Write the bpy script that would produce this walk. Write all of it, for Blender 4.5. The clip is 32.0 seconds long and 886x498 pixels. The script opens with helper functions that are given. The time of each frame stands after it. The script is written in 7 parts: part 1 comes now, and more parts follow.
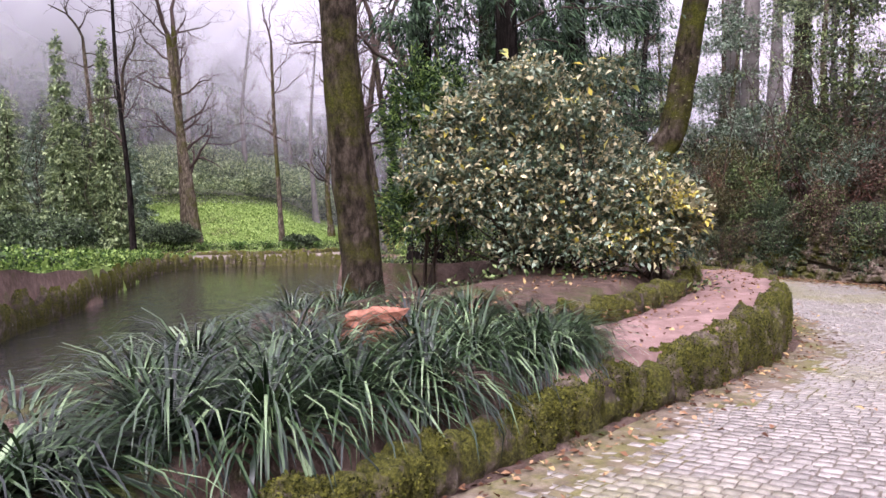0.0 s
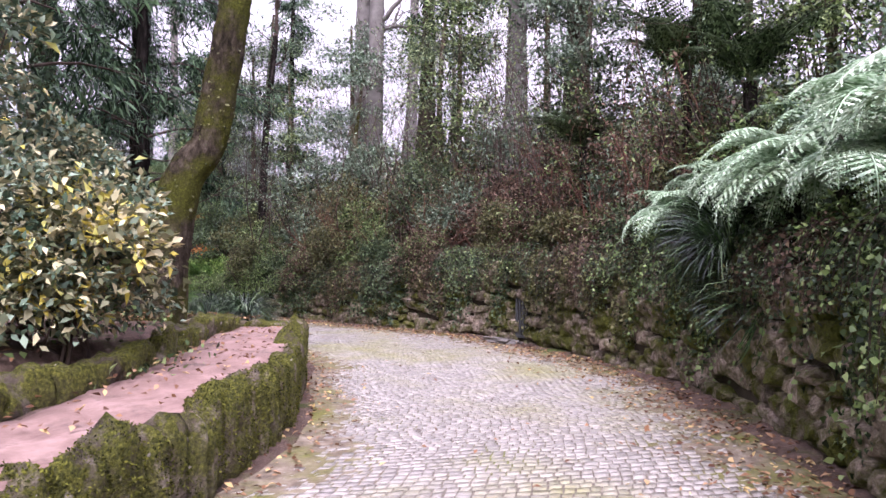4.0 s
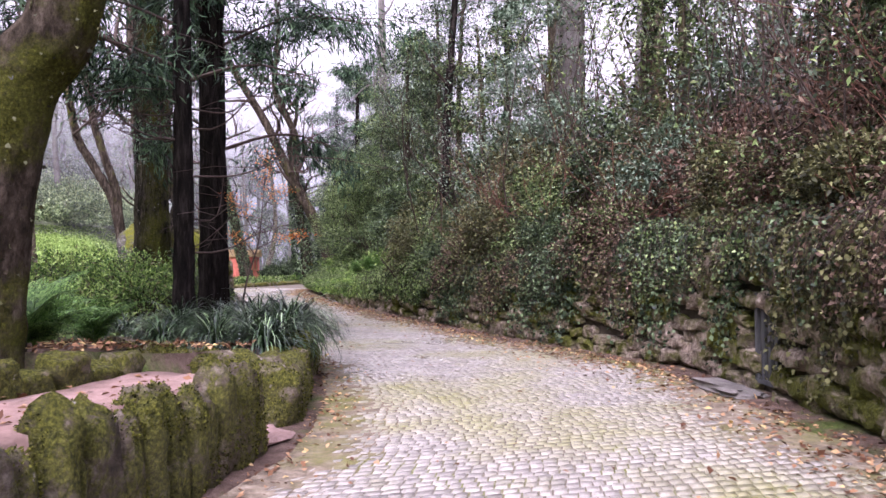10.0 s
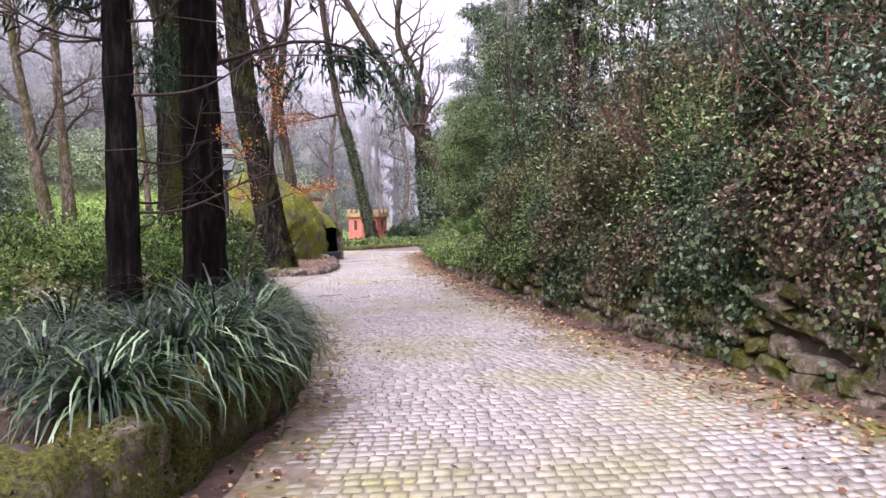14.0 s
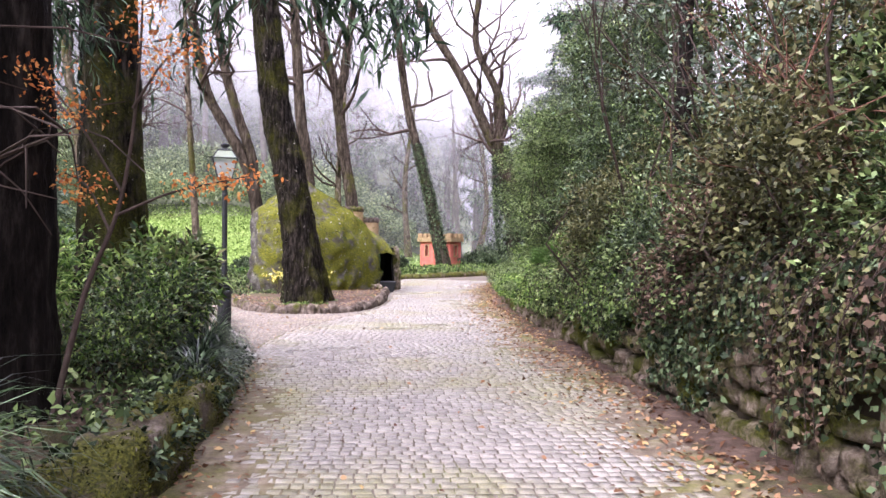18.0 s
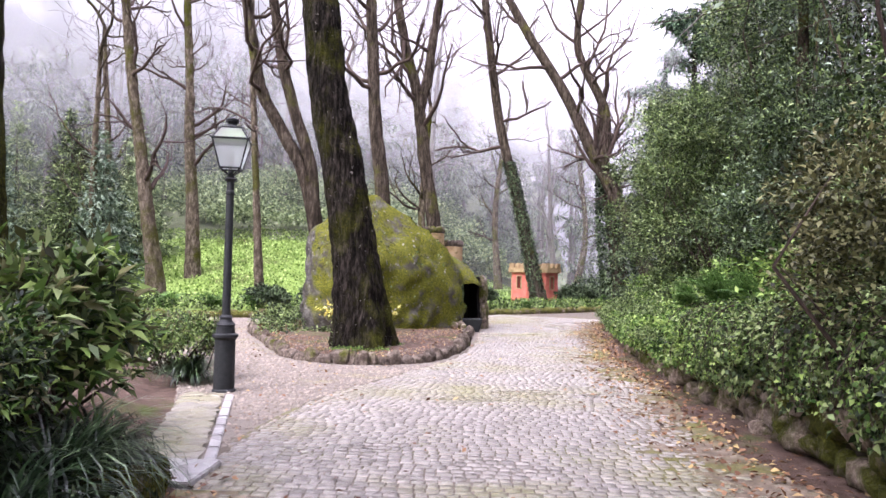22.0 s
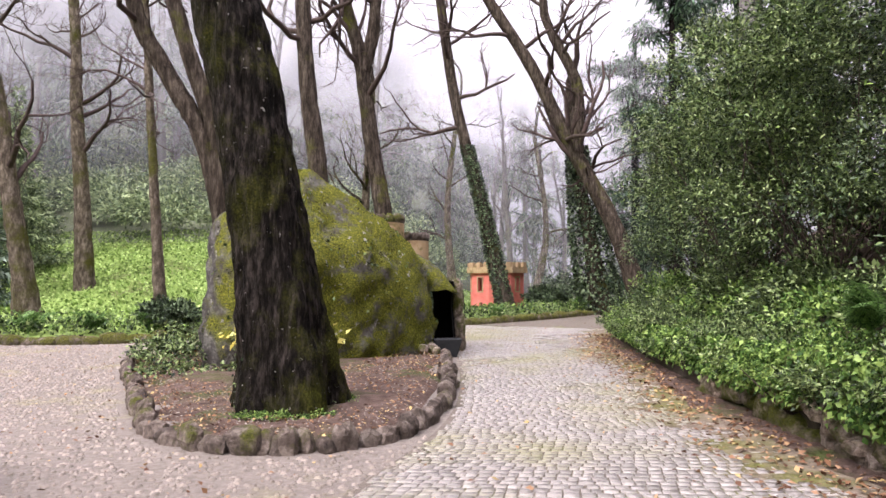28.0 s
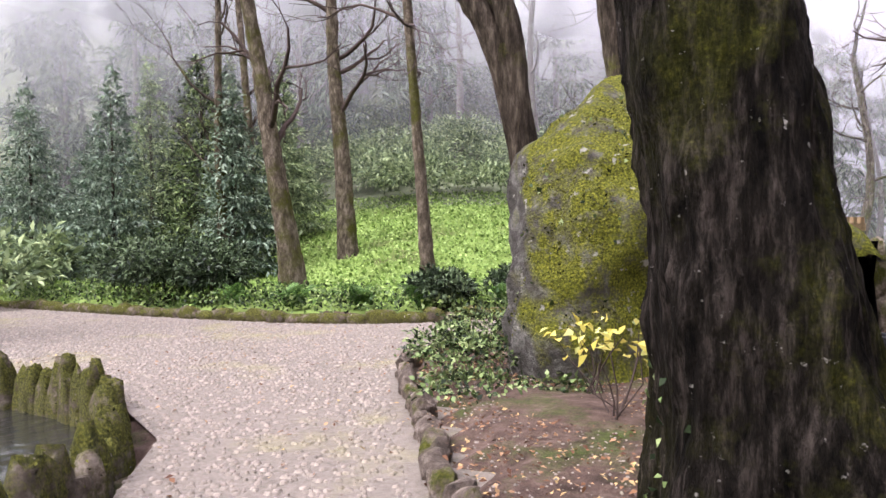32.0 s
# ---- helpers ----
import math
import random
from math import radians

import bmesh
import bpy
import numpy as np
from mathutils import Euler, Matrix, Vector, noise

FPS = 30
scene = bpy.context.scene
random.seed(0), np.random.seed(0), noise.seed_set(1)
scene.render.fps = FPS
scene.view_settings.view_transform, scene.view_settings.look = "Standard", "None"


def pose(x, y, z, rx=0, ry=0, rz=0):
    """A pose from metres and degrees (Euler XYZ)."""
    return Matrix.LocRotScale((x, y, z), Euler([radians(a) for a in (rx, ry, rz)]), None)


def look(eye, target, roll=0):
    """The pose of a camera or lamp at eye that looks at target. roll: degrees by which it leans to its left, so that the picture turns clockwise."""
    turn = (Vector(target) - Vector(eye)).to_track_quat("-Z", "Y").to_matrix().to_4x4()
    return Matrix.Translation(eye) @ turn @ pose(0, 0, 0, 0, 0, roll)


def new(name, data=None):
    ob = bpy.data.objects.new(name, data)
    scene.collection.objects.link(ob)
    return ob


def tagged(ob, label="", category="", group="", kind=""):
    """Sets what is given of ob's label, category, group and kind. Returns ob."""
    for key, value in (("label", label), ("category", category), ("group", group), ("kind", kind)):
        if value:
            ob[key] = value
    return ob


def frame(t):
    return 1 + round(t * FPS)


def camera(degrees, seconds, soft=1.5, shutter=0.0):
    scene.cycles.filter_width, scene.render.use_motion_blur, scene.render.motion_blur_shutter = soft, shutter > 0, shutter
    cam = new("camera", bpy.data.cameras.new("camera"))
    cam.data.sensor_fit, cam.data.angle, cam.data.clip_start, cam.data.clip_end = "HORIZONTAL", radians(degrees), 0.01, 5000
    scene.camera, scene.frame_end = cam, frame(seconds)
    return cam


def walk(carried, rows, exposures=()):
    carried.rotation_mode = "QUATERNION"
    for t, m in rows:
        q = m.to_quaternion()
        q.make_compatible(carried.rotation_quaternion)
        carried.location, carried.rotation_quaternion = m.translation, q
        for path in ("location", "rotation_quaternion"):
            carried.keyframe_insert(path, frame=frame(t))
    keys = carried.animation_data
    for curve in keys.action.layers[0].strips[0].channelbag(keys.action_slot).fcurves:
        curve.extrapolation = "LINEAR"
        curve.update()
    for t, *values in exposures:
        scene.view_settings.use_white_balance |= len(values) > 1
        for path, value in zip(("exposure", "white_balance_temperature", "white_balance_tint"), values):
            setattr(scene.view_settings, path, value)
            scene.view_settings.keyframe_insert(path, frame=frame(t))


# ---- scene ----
cam = camera(64.7, 32.0, soft=1.5)
PATH = [
    (0, (0.0, 0.0, 1.475), (0.366, 1.965, 1.413), -0.3),
    (0.5, (0.424, 0.28, 1.479), (0.943, 2.21, 1.398), 0.1),
    (1, (0.85, 0.572, 1.472), (1.531, 2.45, 1.392), 0.2),
    (1.5, (1.283, 0.883, 1.483), (2.136, 2.69, 1.415), -0.3),
    (2, (1.736, 1.188, 1.498), (2.749, 2.911, 1.447), 0.4),
    (2.5, (2.21, 1.452, 1.511), (3.322, 3.114, 1.513), 1.0),
    (3, (2.634, 1.728, 1.526), (3.805, 3.349, 1.562), 0.5),
    (3.5, (3.076, 1.991, 1.504), (4.249, 3.609, 1.556), 0.4),
    (5.5, (4.617, 3.123, 1.533), (5.86, 4.688, 1.605), 0.7),
    (6, (4.996, 3.496, 1.538), (6.159, 5.122, 1.613), -0.0),
    (6.5, (5.38, 3.883, 1.543), (6.487, 5.546, 1.631), -1.2),
    (7, (5.767, 4.266, 1.556), (6.782, 5.987, 1.648), -1.4),
    (7.5, (6.156, 4.647, 1.541), (7.1, 6.408, 1.633), -1.5),
    (8, (6.551, 5.032, 1.537), (7.433, 6.824, 1.624), -0.2),
    (8.5, (6.912, 5.381, 1.517), (7.752, 7.194, 1.605), -0.1),
    (9, (7.289, 5.724, 1.505), (8.065, 7.566, 1.586), -0.6),
    (9.5, (7.634, 6.098, 1.487), (8.296, 7.984, 1.554), -0.8),
    (10, (7.986, 6.516, 1.467), (8.519, 8.443, 1.502), -0.4),
    (10.5, (8.327, 6.969, 1.466), (8.776, 8.918, 1.483), 0.1),
    (11, (8.657, 7.433, 1.479), (9.052, 9.394, 1.495), 0.8),
    (11.5, (8.95, 7.923, 1.475), (9.295, 9.893, 1.491), 1.0),
    (12, (9.187, 8.419, 1.481), (9.507, 10.394, 1.479), 1.2),
    (12.5, (9.37, 8.944, 1.481), (9.65, 10.924, 1.458), 0.7),
    (13, (9.486, 9.458, 1.5), (9.697, 11.446, 1.452), -1.0),
    (13.5, (9.645, 9.983, 1.5), (9.793, 11.976, 1.419), -1.1),
    (15.5, (10.16, 12.279, 1.478), (10.214, 14.278, 1.444), 0.2),
    (16, (10.267, 12.776, 1.449), (10.267, 14.776, 1.436), 0.0),
    (16.5, (10.332, 13.267, 1.48), (10.289, 15.266, 1.465), 0.1),
    (17, (10.358, 13.751, 1.481), (10.283, 15.749, 1.456), 0.4),
    (17.5, (10.452, 14.277, 1.485), (10.35, 16.274, 1.461), 0.7),
    (18, (10.502, 14.805, 1.51), (10.367, 16.801, 1.506), 0.3),
    (18.5, (10.486, 15.358, 1.528), (10.316, 17.351, 1.538), -0.3),
    (19, (10.459, 15.939, 1.53), (10.241, 17.926, 1.509), 0.0),
    (19.5, (10.382, 16.506, 1.527), (10.085, 18.483, 1.479), -0.2),
    (20, (10.295, 17.071, 1.519), (9.864, 19.022, 1.442), -0.2),
    (20.5, (10.208, 17.628, 1.5), (9.755, 19.575, 1.433), 0.7),
    (21, (10.143, 18.196, 1.48), (9.73, 20.152, 1.431), 1.0),
    (21.5, (10.05, 18.739, 1.464), (9.675, 20.704, 1.443), 0.8),
    (22, (9.969, 19.286, 1.442), (9.579, 21.245, 1.526), 1.2),
    (22.5, (9.907, 19.845, 1.441), (9.62, 21.819, 1.579), 0.8),
    (23, (9.843, 20.372, 1.445), (9.69, 22.361, 1.591), 0.7),
    (23.5, (9.747, 20.833, 1.473), (9.658, 22.825, 1.619), 0.2),
    (24, (9.662, 21.263, 1.491), (9.617, 23.256, 1.659), -0.5),
    (24.5, (9.594, 21.633, 1.532), (9.565, 23.627, 1.686), 0.3),
    (26.5, (9.187, 22.98, 1.541), (9.173, 24.963, 1.799), 0.1),
    (27, (8.951, 23.4, 1.531), (8.885, 25.388, 1.737), -0.4),
    (27.5, (8.732, 23.866, 1.505), (8.551, 25.854, 1.626), -0.7),
    (28, (8.506, 24.377, 1.505), (8.287, 26.363, 1.596), -0.3),
    (28.5, (8.277, 24.931, 1.504), (8.116, 26.923, 1.564), -0.0),
    (29, (8.067, 25.481, 1.496), (7.953, 27.478, 1.517), 0.2),
    (29.5, (7.817, 25.961, 1.497), (7.661, 27.955, 1.484), 0.5),
    (30, (7.512, 26.423, 1.503), (7.136, 28.387, 1.492), 1.5),
    (30.5, (7.093, 26.88, 1.498), (6.533, 28.8, 1.465), 0.8),
    (31, (6.711, 27.348, 1.51), (5.99, 29.213, 1.466), 0.5),
    (31.5, (6.328, 27.796, 1.525), (5.525, 29.628, 1.501), -0.3),
    (32, (5.95, 28.289, 1.507), (5.082, 30.091, 1.506), -1.1),
]
walk(cam, [(t, look(eye, target, roll)) for t, eye, target, roll in PATH],
     exposures=[(0, 1.06, 6100, 30), (5, 1.38, 5900, 31), (13, 1.42, 5950, 31), (16, 1.75, 6050, 26), (21, 1.75, 6000, 25), (24, 1.36, 6150, 24), (28, 1.36, 6300, 21), (32, 1.4, 6200, 20)])

# ---- sky and light: a bright overcast morning in fog ----
SUN_EL, SUN_ROT = radians(46), radians(212)
world = bpy.data.worlds.new("overcast_sky")
scene.world = world
world.use_nodes = True
wt = world.node_tree
for n in list(wt.nodes):
    wt.nodes.remove(n)
w_out = wt.nodes.new("ShaderNodeOutputWorld")
w_bg = wt.nodes.new("ShaderNodeBackground")
w_sky = wt.nodes.new("ShaderNodeTexSky")
w_sky.sky_type = "NISHITA"
w_sky.sun_disc = False
w_sky.sun_elevation, w_sky.sun_rotation = SUN_EL, SUN_ROT
w_sky.air_density, w_sky.dust_density, w_sky.ozone_density = 1.0, 6.0, 1.0
w_hsv = wt.nodes.new("ShaderNodeHueSaturation")
w_hsv.inputs["Saturation"].default_value = 0.12
w_mix = wt.nodes.new("ShaderNodeMix")
w_mix.data_type = "RGBA"
w_mix.inputs[0].default_value = 0.75
w_mix.inputs[7].default_value = (7.6, 7.4, 8.2, 1)
wt.links.new(w_sky.outputs[0], w_hsv.inputs["Color"])
wt.links.new(w_hsv.outputs[0], w_mix.inputs[6])
w_tc = wt.nodes.new("ShaderNodeTexCoord")
w_sep = wt.nodes.new("ShaderNodeSeparateXYZ")
w_up = wt.nodes.new("ShaderNodeMapRange")
w_up.inputs["From Min"].default_value, w_up.inputs["From Max"].default_value = 0.30, 1.0
w_up.inputs["To Min"].default_value, w_up.inputs["To Max"].default_value = 0.335, 2.8
w_mul = wt.nodes.new("ShaderNodeMix")
w_mul.data_type, w_mul.blend_type = "RGBA", "MULTIPLY"
w_mul.inputs[0].default_value = 1.0
wt.links.new(w_tc.outputs["Generated"], w_sep.inputs[0])
wt.links.new(w_sep.outputs["Z"], w_up.inputs[0])
wt.links.new(w_mix.outputs[2], w_mul.inputs[6])
wt.links.new(w_up.outputs[0], w_mul.inputs[7])
wt.links.new(w_mul.outputs[2], w_bg.inputs["Color"])
w_bg.inputs["Strength"].default_value = 0.12
wt.links.new(w_bg.outputs[0], w_out.inputs["Surface"])

sun = bpy.data.lights.new("sun", "SUN")
sun.energy, sun.angle, sun.color = 2.0, radians(35), (1.0, 0.97, 0.93)
sun_ob = new("sun", sun)
sd = Vector((math.cos(SUN_EL) * math.sin(SUN_ROT), math.cos(SUN_EL) * math.cos(SUN_ROT), math.sin(SUN_EL)))
sun_ob.matrix_world = look(sd * 60, (0, 0, 0))


# ---- materials ----
def ramp_of(nt, stops):
    r = nt.nodes.new("ShaderNodeValToRGB")
    e = r.color_ramp.elements
    e[0].position, e[0].color = stops[0][0], (*stops[0][1], 1)
    e[1].position, e[1].color = stops[-1][0], (*stops[-1][1], 1)
    for p, c in stops[1:-1]:
        k = e.new(p)
        k.color = (*c, 1)
    return r


def noise_of(nt, scale, detail=4.0, rough=0.6, space="Object", stretch=None):
    tc = nt.nodes.new("ShaderNodeTexCoord") if space == "Object" else nt.nodes.new("ShaderNodeNewGeometry")
    vec = tc.outputs["Object"] if space == "Object" else tc.outputs["Position"]
    if stretch:
        mp = nt.nodes.new("ShaderNodeMapping")
        mp.inputs["Scale"].default_value = stretch
        nt.links.new(vec, mp.inputs[0])
        vec = mp.outputs[0]
    n = nt.nodes.new("ShaderNodeTexNoise")
    n.inputs["Scale"].default_value, n.inputs["Detail"].default_value, n.inputs["Roughness"].default_value = scale, detail, rough
    nt.links.new(vec, n.inputs["Vector"])
    return n


def mixed(nt, fac, a, b):
    m = nt.nodes.new("ShaderNodeMix")
    m.data_type = "RGBA"
    nt.links.new(fac, m.inputs[0])
    for sock, v in ((6, a), (7, b)):
        if isinstance(v, tuple):
            m.inputs[sock].default_value = (*v, 1)
        else:
            nt.links.new(v, m.inputs[sock])
    return m.outputs[2]


def surface(name, stops, scale=6.0, rough=0.8, bump=0.3, bump_scale=30.0, moss=None, moss_at=(0.5, 0.62), moss_scale=2.0,
            stretch=None, space="World", spec=0.14, vary=0.0, up_moss=False, up_range=(-0.5, 0.9, 0.35, 1.0), moss_dir=(0, 0, 1), wet=None, bump_dist=0.02, lichen=None):
    """A procedural surface: two scales of colour, relief, and a second growth (moss, litter) in patches."""
    m = bpy.data.materials.new(name)
    m.use_nodes = True
    nt = m.node_tree
    b = nt.nodes["Principled BSDF"]
    n1 = noise_of(nt, scale, 9, 0.72, space, stretch)
    r = ramp_of(nt, stops)
    nt.links.new(n1.outputs["Fac"], r.inputs[0])
    col = r.outputs[0]
    if vary:
        oi = nt.nodes.new("ShaderNodeObjectInfo")
        ge = nt.nodes.new("ShaderNodeNewGeometry")
        add = nt.nodes.new("ShaderNodeMath")
        add.operation = "ADD"
        nt.links.new(oi.outputs["Random"], add.inputs[0])
        nt.links.new(ge.outputs["Random Per Island"], add.inputs[1])
        fr = nt.nodes.new("ShaderNodeMath")
        fr.operation = "FRACT"
        nt.links.new(add.outputs[0], fr.inputs[0])
        mr = nt.nodes.new("ShaderNodeMapRange")
        mr.inputs["To Min"].default_value, mr.inputs["To Max"].default_value = 1 - vary, 1 + vary
        nt.links.new(fr.outputs[0], mr.inputs[0])
        hs = nt.nodes.new("ShaderNodeHueSaturation")
        nt.links.new(mr.outputs[0], hs.inputs["Value"])
        nt.links.new(col, hs.inputs["Color"])
        col = hs.outputs[0]
    if moss:
        n2 = noise_of(nt, moss_scale, 6, 0.7, space)
        mr2 = nt.nodes.new("ShaderNodeMapRange")
        mr2.inputs["From Min"].default_value, mr2.inputs["From Max"].default_value = moss_at
        nt.links.new(n2.outputs["Fac"], mr2.inputs[0])
        fac = mr2.outputs[0]
        if up_moss:
            ge2 = nt.nodes.new("ShaderNodeNewGeometry")
            sx = nt.nodes.new("ShaderNodeVectorMath")
            sx.operation = "DOT_PRODUCT"
            sx.inputs[1].default_value = moss_dir
            nt.links.new(ge2.outputs["Normal"], sx.inputs[0])
            mr3 = nt.nodes.new("ShaderNodeMapRange")
            mr3.inputs["From Min"].default_value, mr3.inputs["From Max"].default_value = up_range[:2]
            mr3.inputs["To Min"].default_value, mr3.inputs["To Max"].default_value = up_range[2:]
            nt.links.new(sx.outputs["Value"], mr3.inputs[0])
            mu = nt.nodes.new("ShaderNodeMath")
            mu.operation = "MULTIPLY"
            nt.links.new(fac, mu.inputs[0])
            nt.links.new(mr3.outputs[0], mu.inputs[1])
            fac = mu.outputs[0]
        n3 = noise_of(nt, 40, 3, 0.7, space)
        r3 = ramp_of(nt, moss)
        nt.links.new(n3.outputs["Fac"], r3.inputs[0])
        col = mixed(nt, fac, col, r3.outputs[0])
    if lichen:
        nl = noise_of(nt, lichen[0], 5, 0.6, space)
        ml = nt.nodes.new("ShaderNodeMapRange")
        ml.inputs["From Min"].default_value, ml.inputs["From Max"].default_value = lichen[1], lichen[1] + 0.05
        nt.links.new(nl.outputs["Fac"], ml.inputs[0])
        col = mixed(nt, ml.outputs[0], col, lichen[2])
    nt.links.new(col, b.inputs["Base Color"])
    b.inputs["Roughness"].default_value = rough
    b.inputs["Specular IOR Level"].default_value = spec
    if wet:
        nw = noise_of(nt, wet[0], 3, 0.6, space)
        mrw = nt.nodes.new("ShaderNodeMapRange")
        mrw.inputs["From Min"].default_value, mrw.inputs["From Max"].default_value = 0.38, 0.62
        mrw.inputs["To Min"].default_value, mrw.inputs["To Max"].default_value = wet[1], wet[2]
        nt.links.new(nw.outputs["Fac"], mrw.inputs[0])
        nt.links.new(mrw.outputs[0], b.inputs["Roughness"])
    if bump:
        nb = noise_of(nt, bump_scale, 6, 0.7, space, stretch)
        bp = nt.nodes.new("ShaderNodeBump")
        bp.inputs["Strength"].default_value, bp.inputs["Distance"].default_value = bump, bump_dist
        nt.links.new(nb.outputs["Fac"], bp.inputs["Height"])
        nt.links.new(bp.outputs[0], b.inputs["Normal"])
    return m


def leafy(name, stops, rough=0.42, through_light=0.16, spec=0.18):
    """Leaves: each one has its own tint; light passes through them."""
    m = bpy.data.materials.new(name)
    m.use_nodes = True
    nt = m.node_tree
    b = nt.nodes["Principled BSDF"]
    ge = nt.nodes.new("ShaderNodeNewGeometry")
    r = ramp_of(nt, stops)
    n1 = noise_of(nt, 1.3, 3, 0.6, "World")
    ad = nt.nodes.new("ShaderNodeMath")
    ad.operation = "MULTIPLY_ADD"
    ad.inputs[1].default_value = 0.9
    nt.links.new(n1.outputs["Fac"], ad.inputs[0])
    sb = nt.nodes.new("ShaderNodeMath")
    sb.operation = "MULTIPLY_ADD"
    sb.inputs[1].default_value, sb.inputs[2].default_value = 1.0, -0.47
    nt.links.new(ge.outputs["Random Per Island"], sb.inputs[0])
    nt.links.new(sb.outputs[0], ad.inputs[2])
    nt.links.new(ad.outputs[0], r.inputs[0])
    nt.links.new(r.outputs[0], b.inputs["Base Color"])
    b.inputs["Roughness"].default_value = rough
    b.inputs["Specular IOR Level"].default_value = spec
    tr = nt.nodes.new("ShaderNodeBsdfTranslucent")
    nt.links.new(r.outputs[0], tr.inputs["Color"])
    mx = nt.nodes.new("ShaderNodeMixShader")
    mx.inputs[0].default_value = through_light
    nt.links.new(b.outputs[0], mx.inputs[1])
    nt.links.new(tr.outputs[0], mx.inputs[2])
    nt.links.new(mx.outputs[0], nt.nodes["Material Output"].inputs["Surface"])
    return m


MOSS = [(0.3, (0.026, 0.028, 0.008)), (0.5, (0.095, 0.098, 0.018)), (0.75, (0.25, 0.24, 0.045))]
MOSS_BRIGHT = [(0.3, (0.030, 0.034, 0.008)), (0.5, (0.145, 0.152, 0.017)), (0.72, (0.38, 0.385, 0.04))]
BARK_MOSS = [(0.25, (0.018, 0.020, 0.006)), (0.55, (0.06, 0.062, 0.012)), (0.85, (0.16, 0.155, 0.025))]
MOSS_DARK = [(0.25, (0.035, 0.04, 0.009)), (0.55, (0.09, 0.095, 0.016)), (0.85, (0.20, 0.20, 0.03))]
M = {}
M["soil"] = surface("soil", [(0.25, (0.035, 0.023, 0.018)), (0.5, (0.11, 0.073, 0.057)), (0.75, (0.215, 0.150, 0.12))], 5, 0.9, 1.0, 30, bump_dist=0.05,
                    moss=[(0.3, (0.03, 0.045, 0.01)), (0.7, (0.10, 0.13, 0.03))], moss_at=(0.52, 0.66), moss_scale=0.9)
M["dirt_path"] = surface("dirt_path", [(0.25, (0.11, 0.068, 0.056)), (0.5, (0.215, 0.138, 0.118)), (0.75, (0.33, 0.225, 0.20))], 3.2, 0.85, 0.6, 40,
                         moss=[(0.3, (0.07, 0.045, 0.038)), (0.7, (0.17, 0.12, 0.10))], moss_at=(0.54, 0.66), moss_scale=1.7)
M["grass_ground"] = surface("grass_ground", [(0.25, (0.07, 0.10, 0.025)), (0.5, (0.18, 0.26, 0.06)), (0.75, (0.30, 0.40, 0.12))], 0.7, 0.9, 0.8, 9,
                            moss=[(0.3, (0.05, 0.04, 0.02)), (0.7, (0.12, 0.10, 0.05))], moss_at=(0.55, 0.7), moss_scale=0.25, bump_dist=0.1)
M["joint"] = surface("joint", [(0.3, (0.075, 0.062, 0.048)), (0.7, (0.19, 0.162, 0.128))], 6, 0.85, 0.5, 60,
                     moss=[(0.3, (0.06, 0.07, 0.015)), (0.7, (0.20, 0.21, 0.05))], moss_at=(0.55, 0.68), moss_scale=0.5)
M["sett"] = surface("sett", [(0.25, (0.145, 0.129, 0.109)), (0.5, (0.24, 0.217, 0.189)), (0.78, (0.355, 0.324, 0.29))], 9, 0.4, 0.5, 55, vary=0.24, spec=0.5,
                    moss=[(0.3, (0.10, 0.10, 0.02)), (0.7, (0.27, 0.26, 0.06))], moss_at=(0.48, 0.74), moss_scale=0.33, wet=(0.35, 0.25, 0.5))
M["gravel"] = surface("gravel", [(0.25, (0.095, 0.078, 0.06)), (0.5, (0.215, 0.18, 0.145)), (0.8, (0.36, 0.308, 0.255))], 14, 0.7, 0.8, 30, vary=0.28,
                      moss=[(0.3, (0.15, 0.14, 0.05)), (0.7, (0.30, 0.28, 0.12))], moss_at=(0.56, 0.75), moss_scale=0.35, spec=0.4)
M["stone"] = surface("stone", [(0.3, (0.028, 0.021, 0.016)), (0.48, (0.22, 0.17, 0.133)), (0.70, (0.52, 0.43, 0.36))], 11, 0.8, 1.0, 24, moss=MOSS_DARK,
                     moss_at=(0.43, 0.57), moss_scale=2.2, vary=0.4, bump_dist=0.08)
M["stone_dark"] = surface("stone_dark", [(0.3, (0.035, 0.027, 0.021)), (0.5, (0.13, 0.10, 0.08)), (0.72, (0.36, 0.30, 0.25))], 7, 0.8, 1.0, 24, moss=MOSS_DARK,
                          moss_at=(0.54, 0.64), moss_scale=1.6, vary=0.35, bump_dist=0.08)
M["stone_mossy"] = surface("stone_mossy", [(0.3, (0.045, 0.034, 0.026)), (0.5, (0.15, 0.118, 0.09)), (0.72, (0.42, 0.35, 0.29))], 6, 0.85, 1.0, 45, moss=MOSS,
                           moss_at=(0.39, 0.50), moss_scale=3.5, vary=0.3, up_moss=True, up_range=(-0.6, 0.3, 0.6, 1.0), bump_dist=0.09, lichen=(7.0, 0.67, (0.50, 0.44, 0.39)))
M["boulder"] = surface("boulder", [(0.28, (0.03, 0.026, 0.022)), (0.5, (0.11, 0.10, 0.088)), (0.75, (0.36, 0.34, 0.31))], 4.5, 0.85, 1.0, 26, moss=MOSS_BRIGHT,
                       moss_at=(0.375, 0.505), moss_scale=2.0, up_moss=True, up_range=(0.0, 0.30, 0.0, 1.0), moss_dir=(0.6, -0.35, 0.7), bump_dist=0.14, lichen=(6.0, 0.63, (0.40, 0.38, 0.33)))
M["mortar"] = surface("mortar", [(0.3, (0.025, 0.02, 0.015)), (0.7, (0.07, 0.055, 0.04))], 5, 0.95, 0.6, 20)
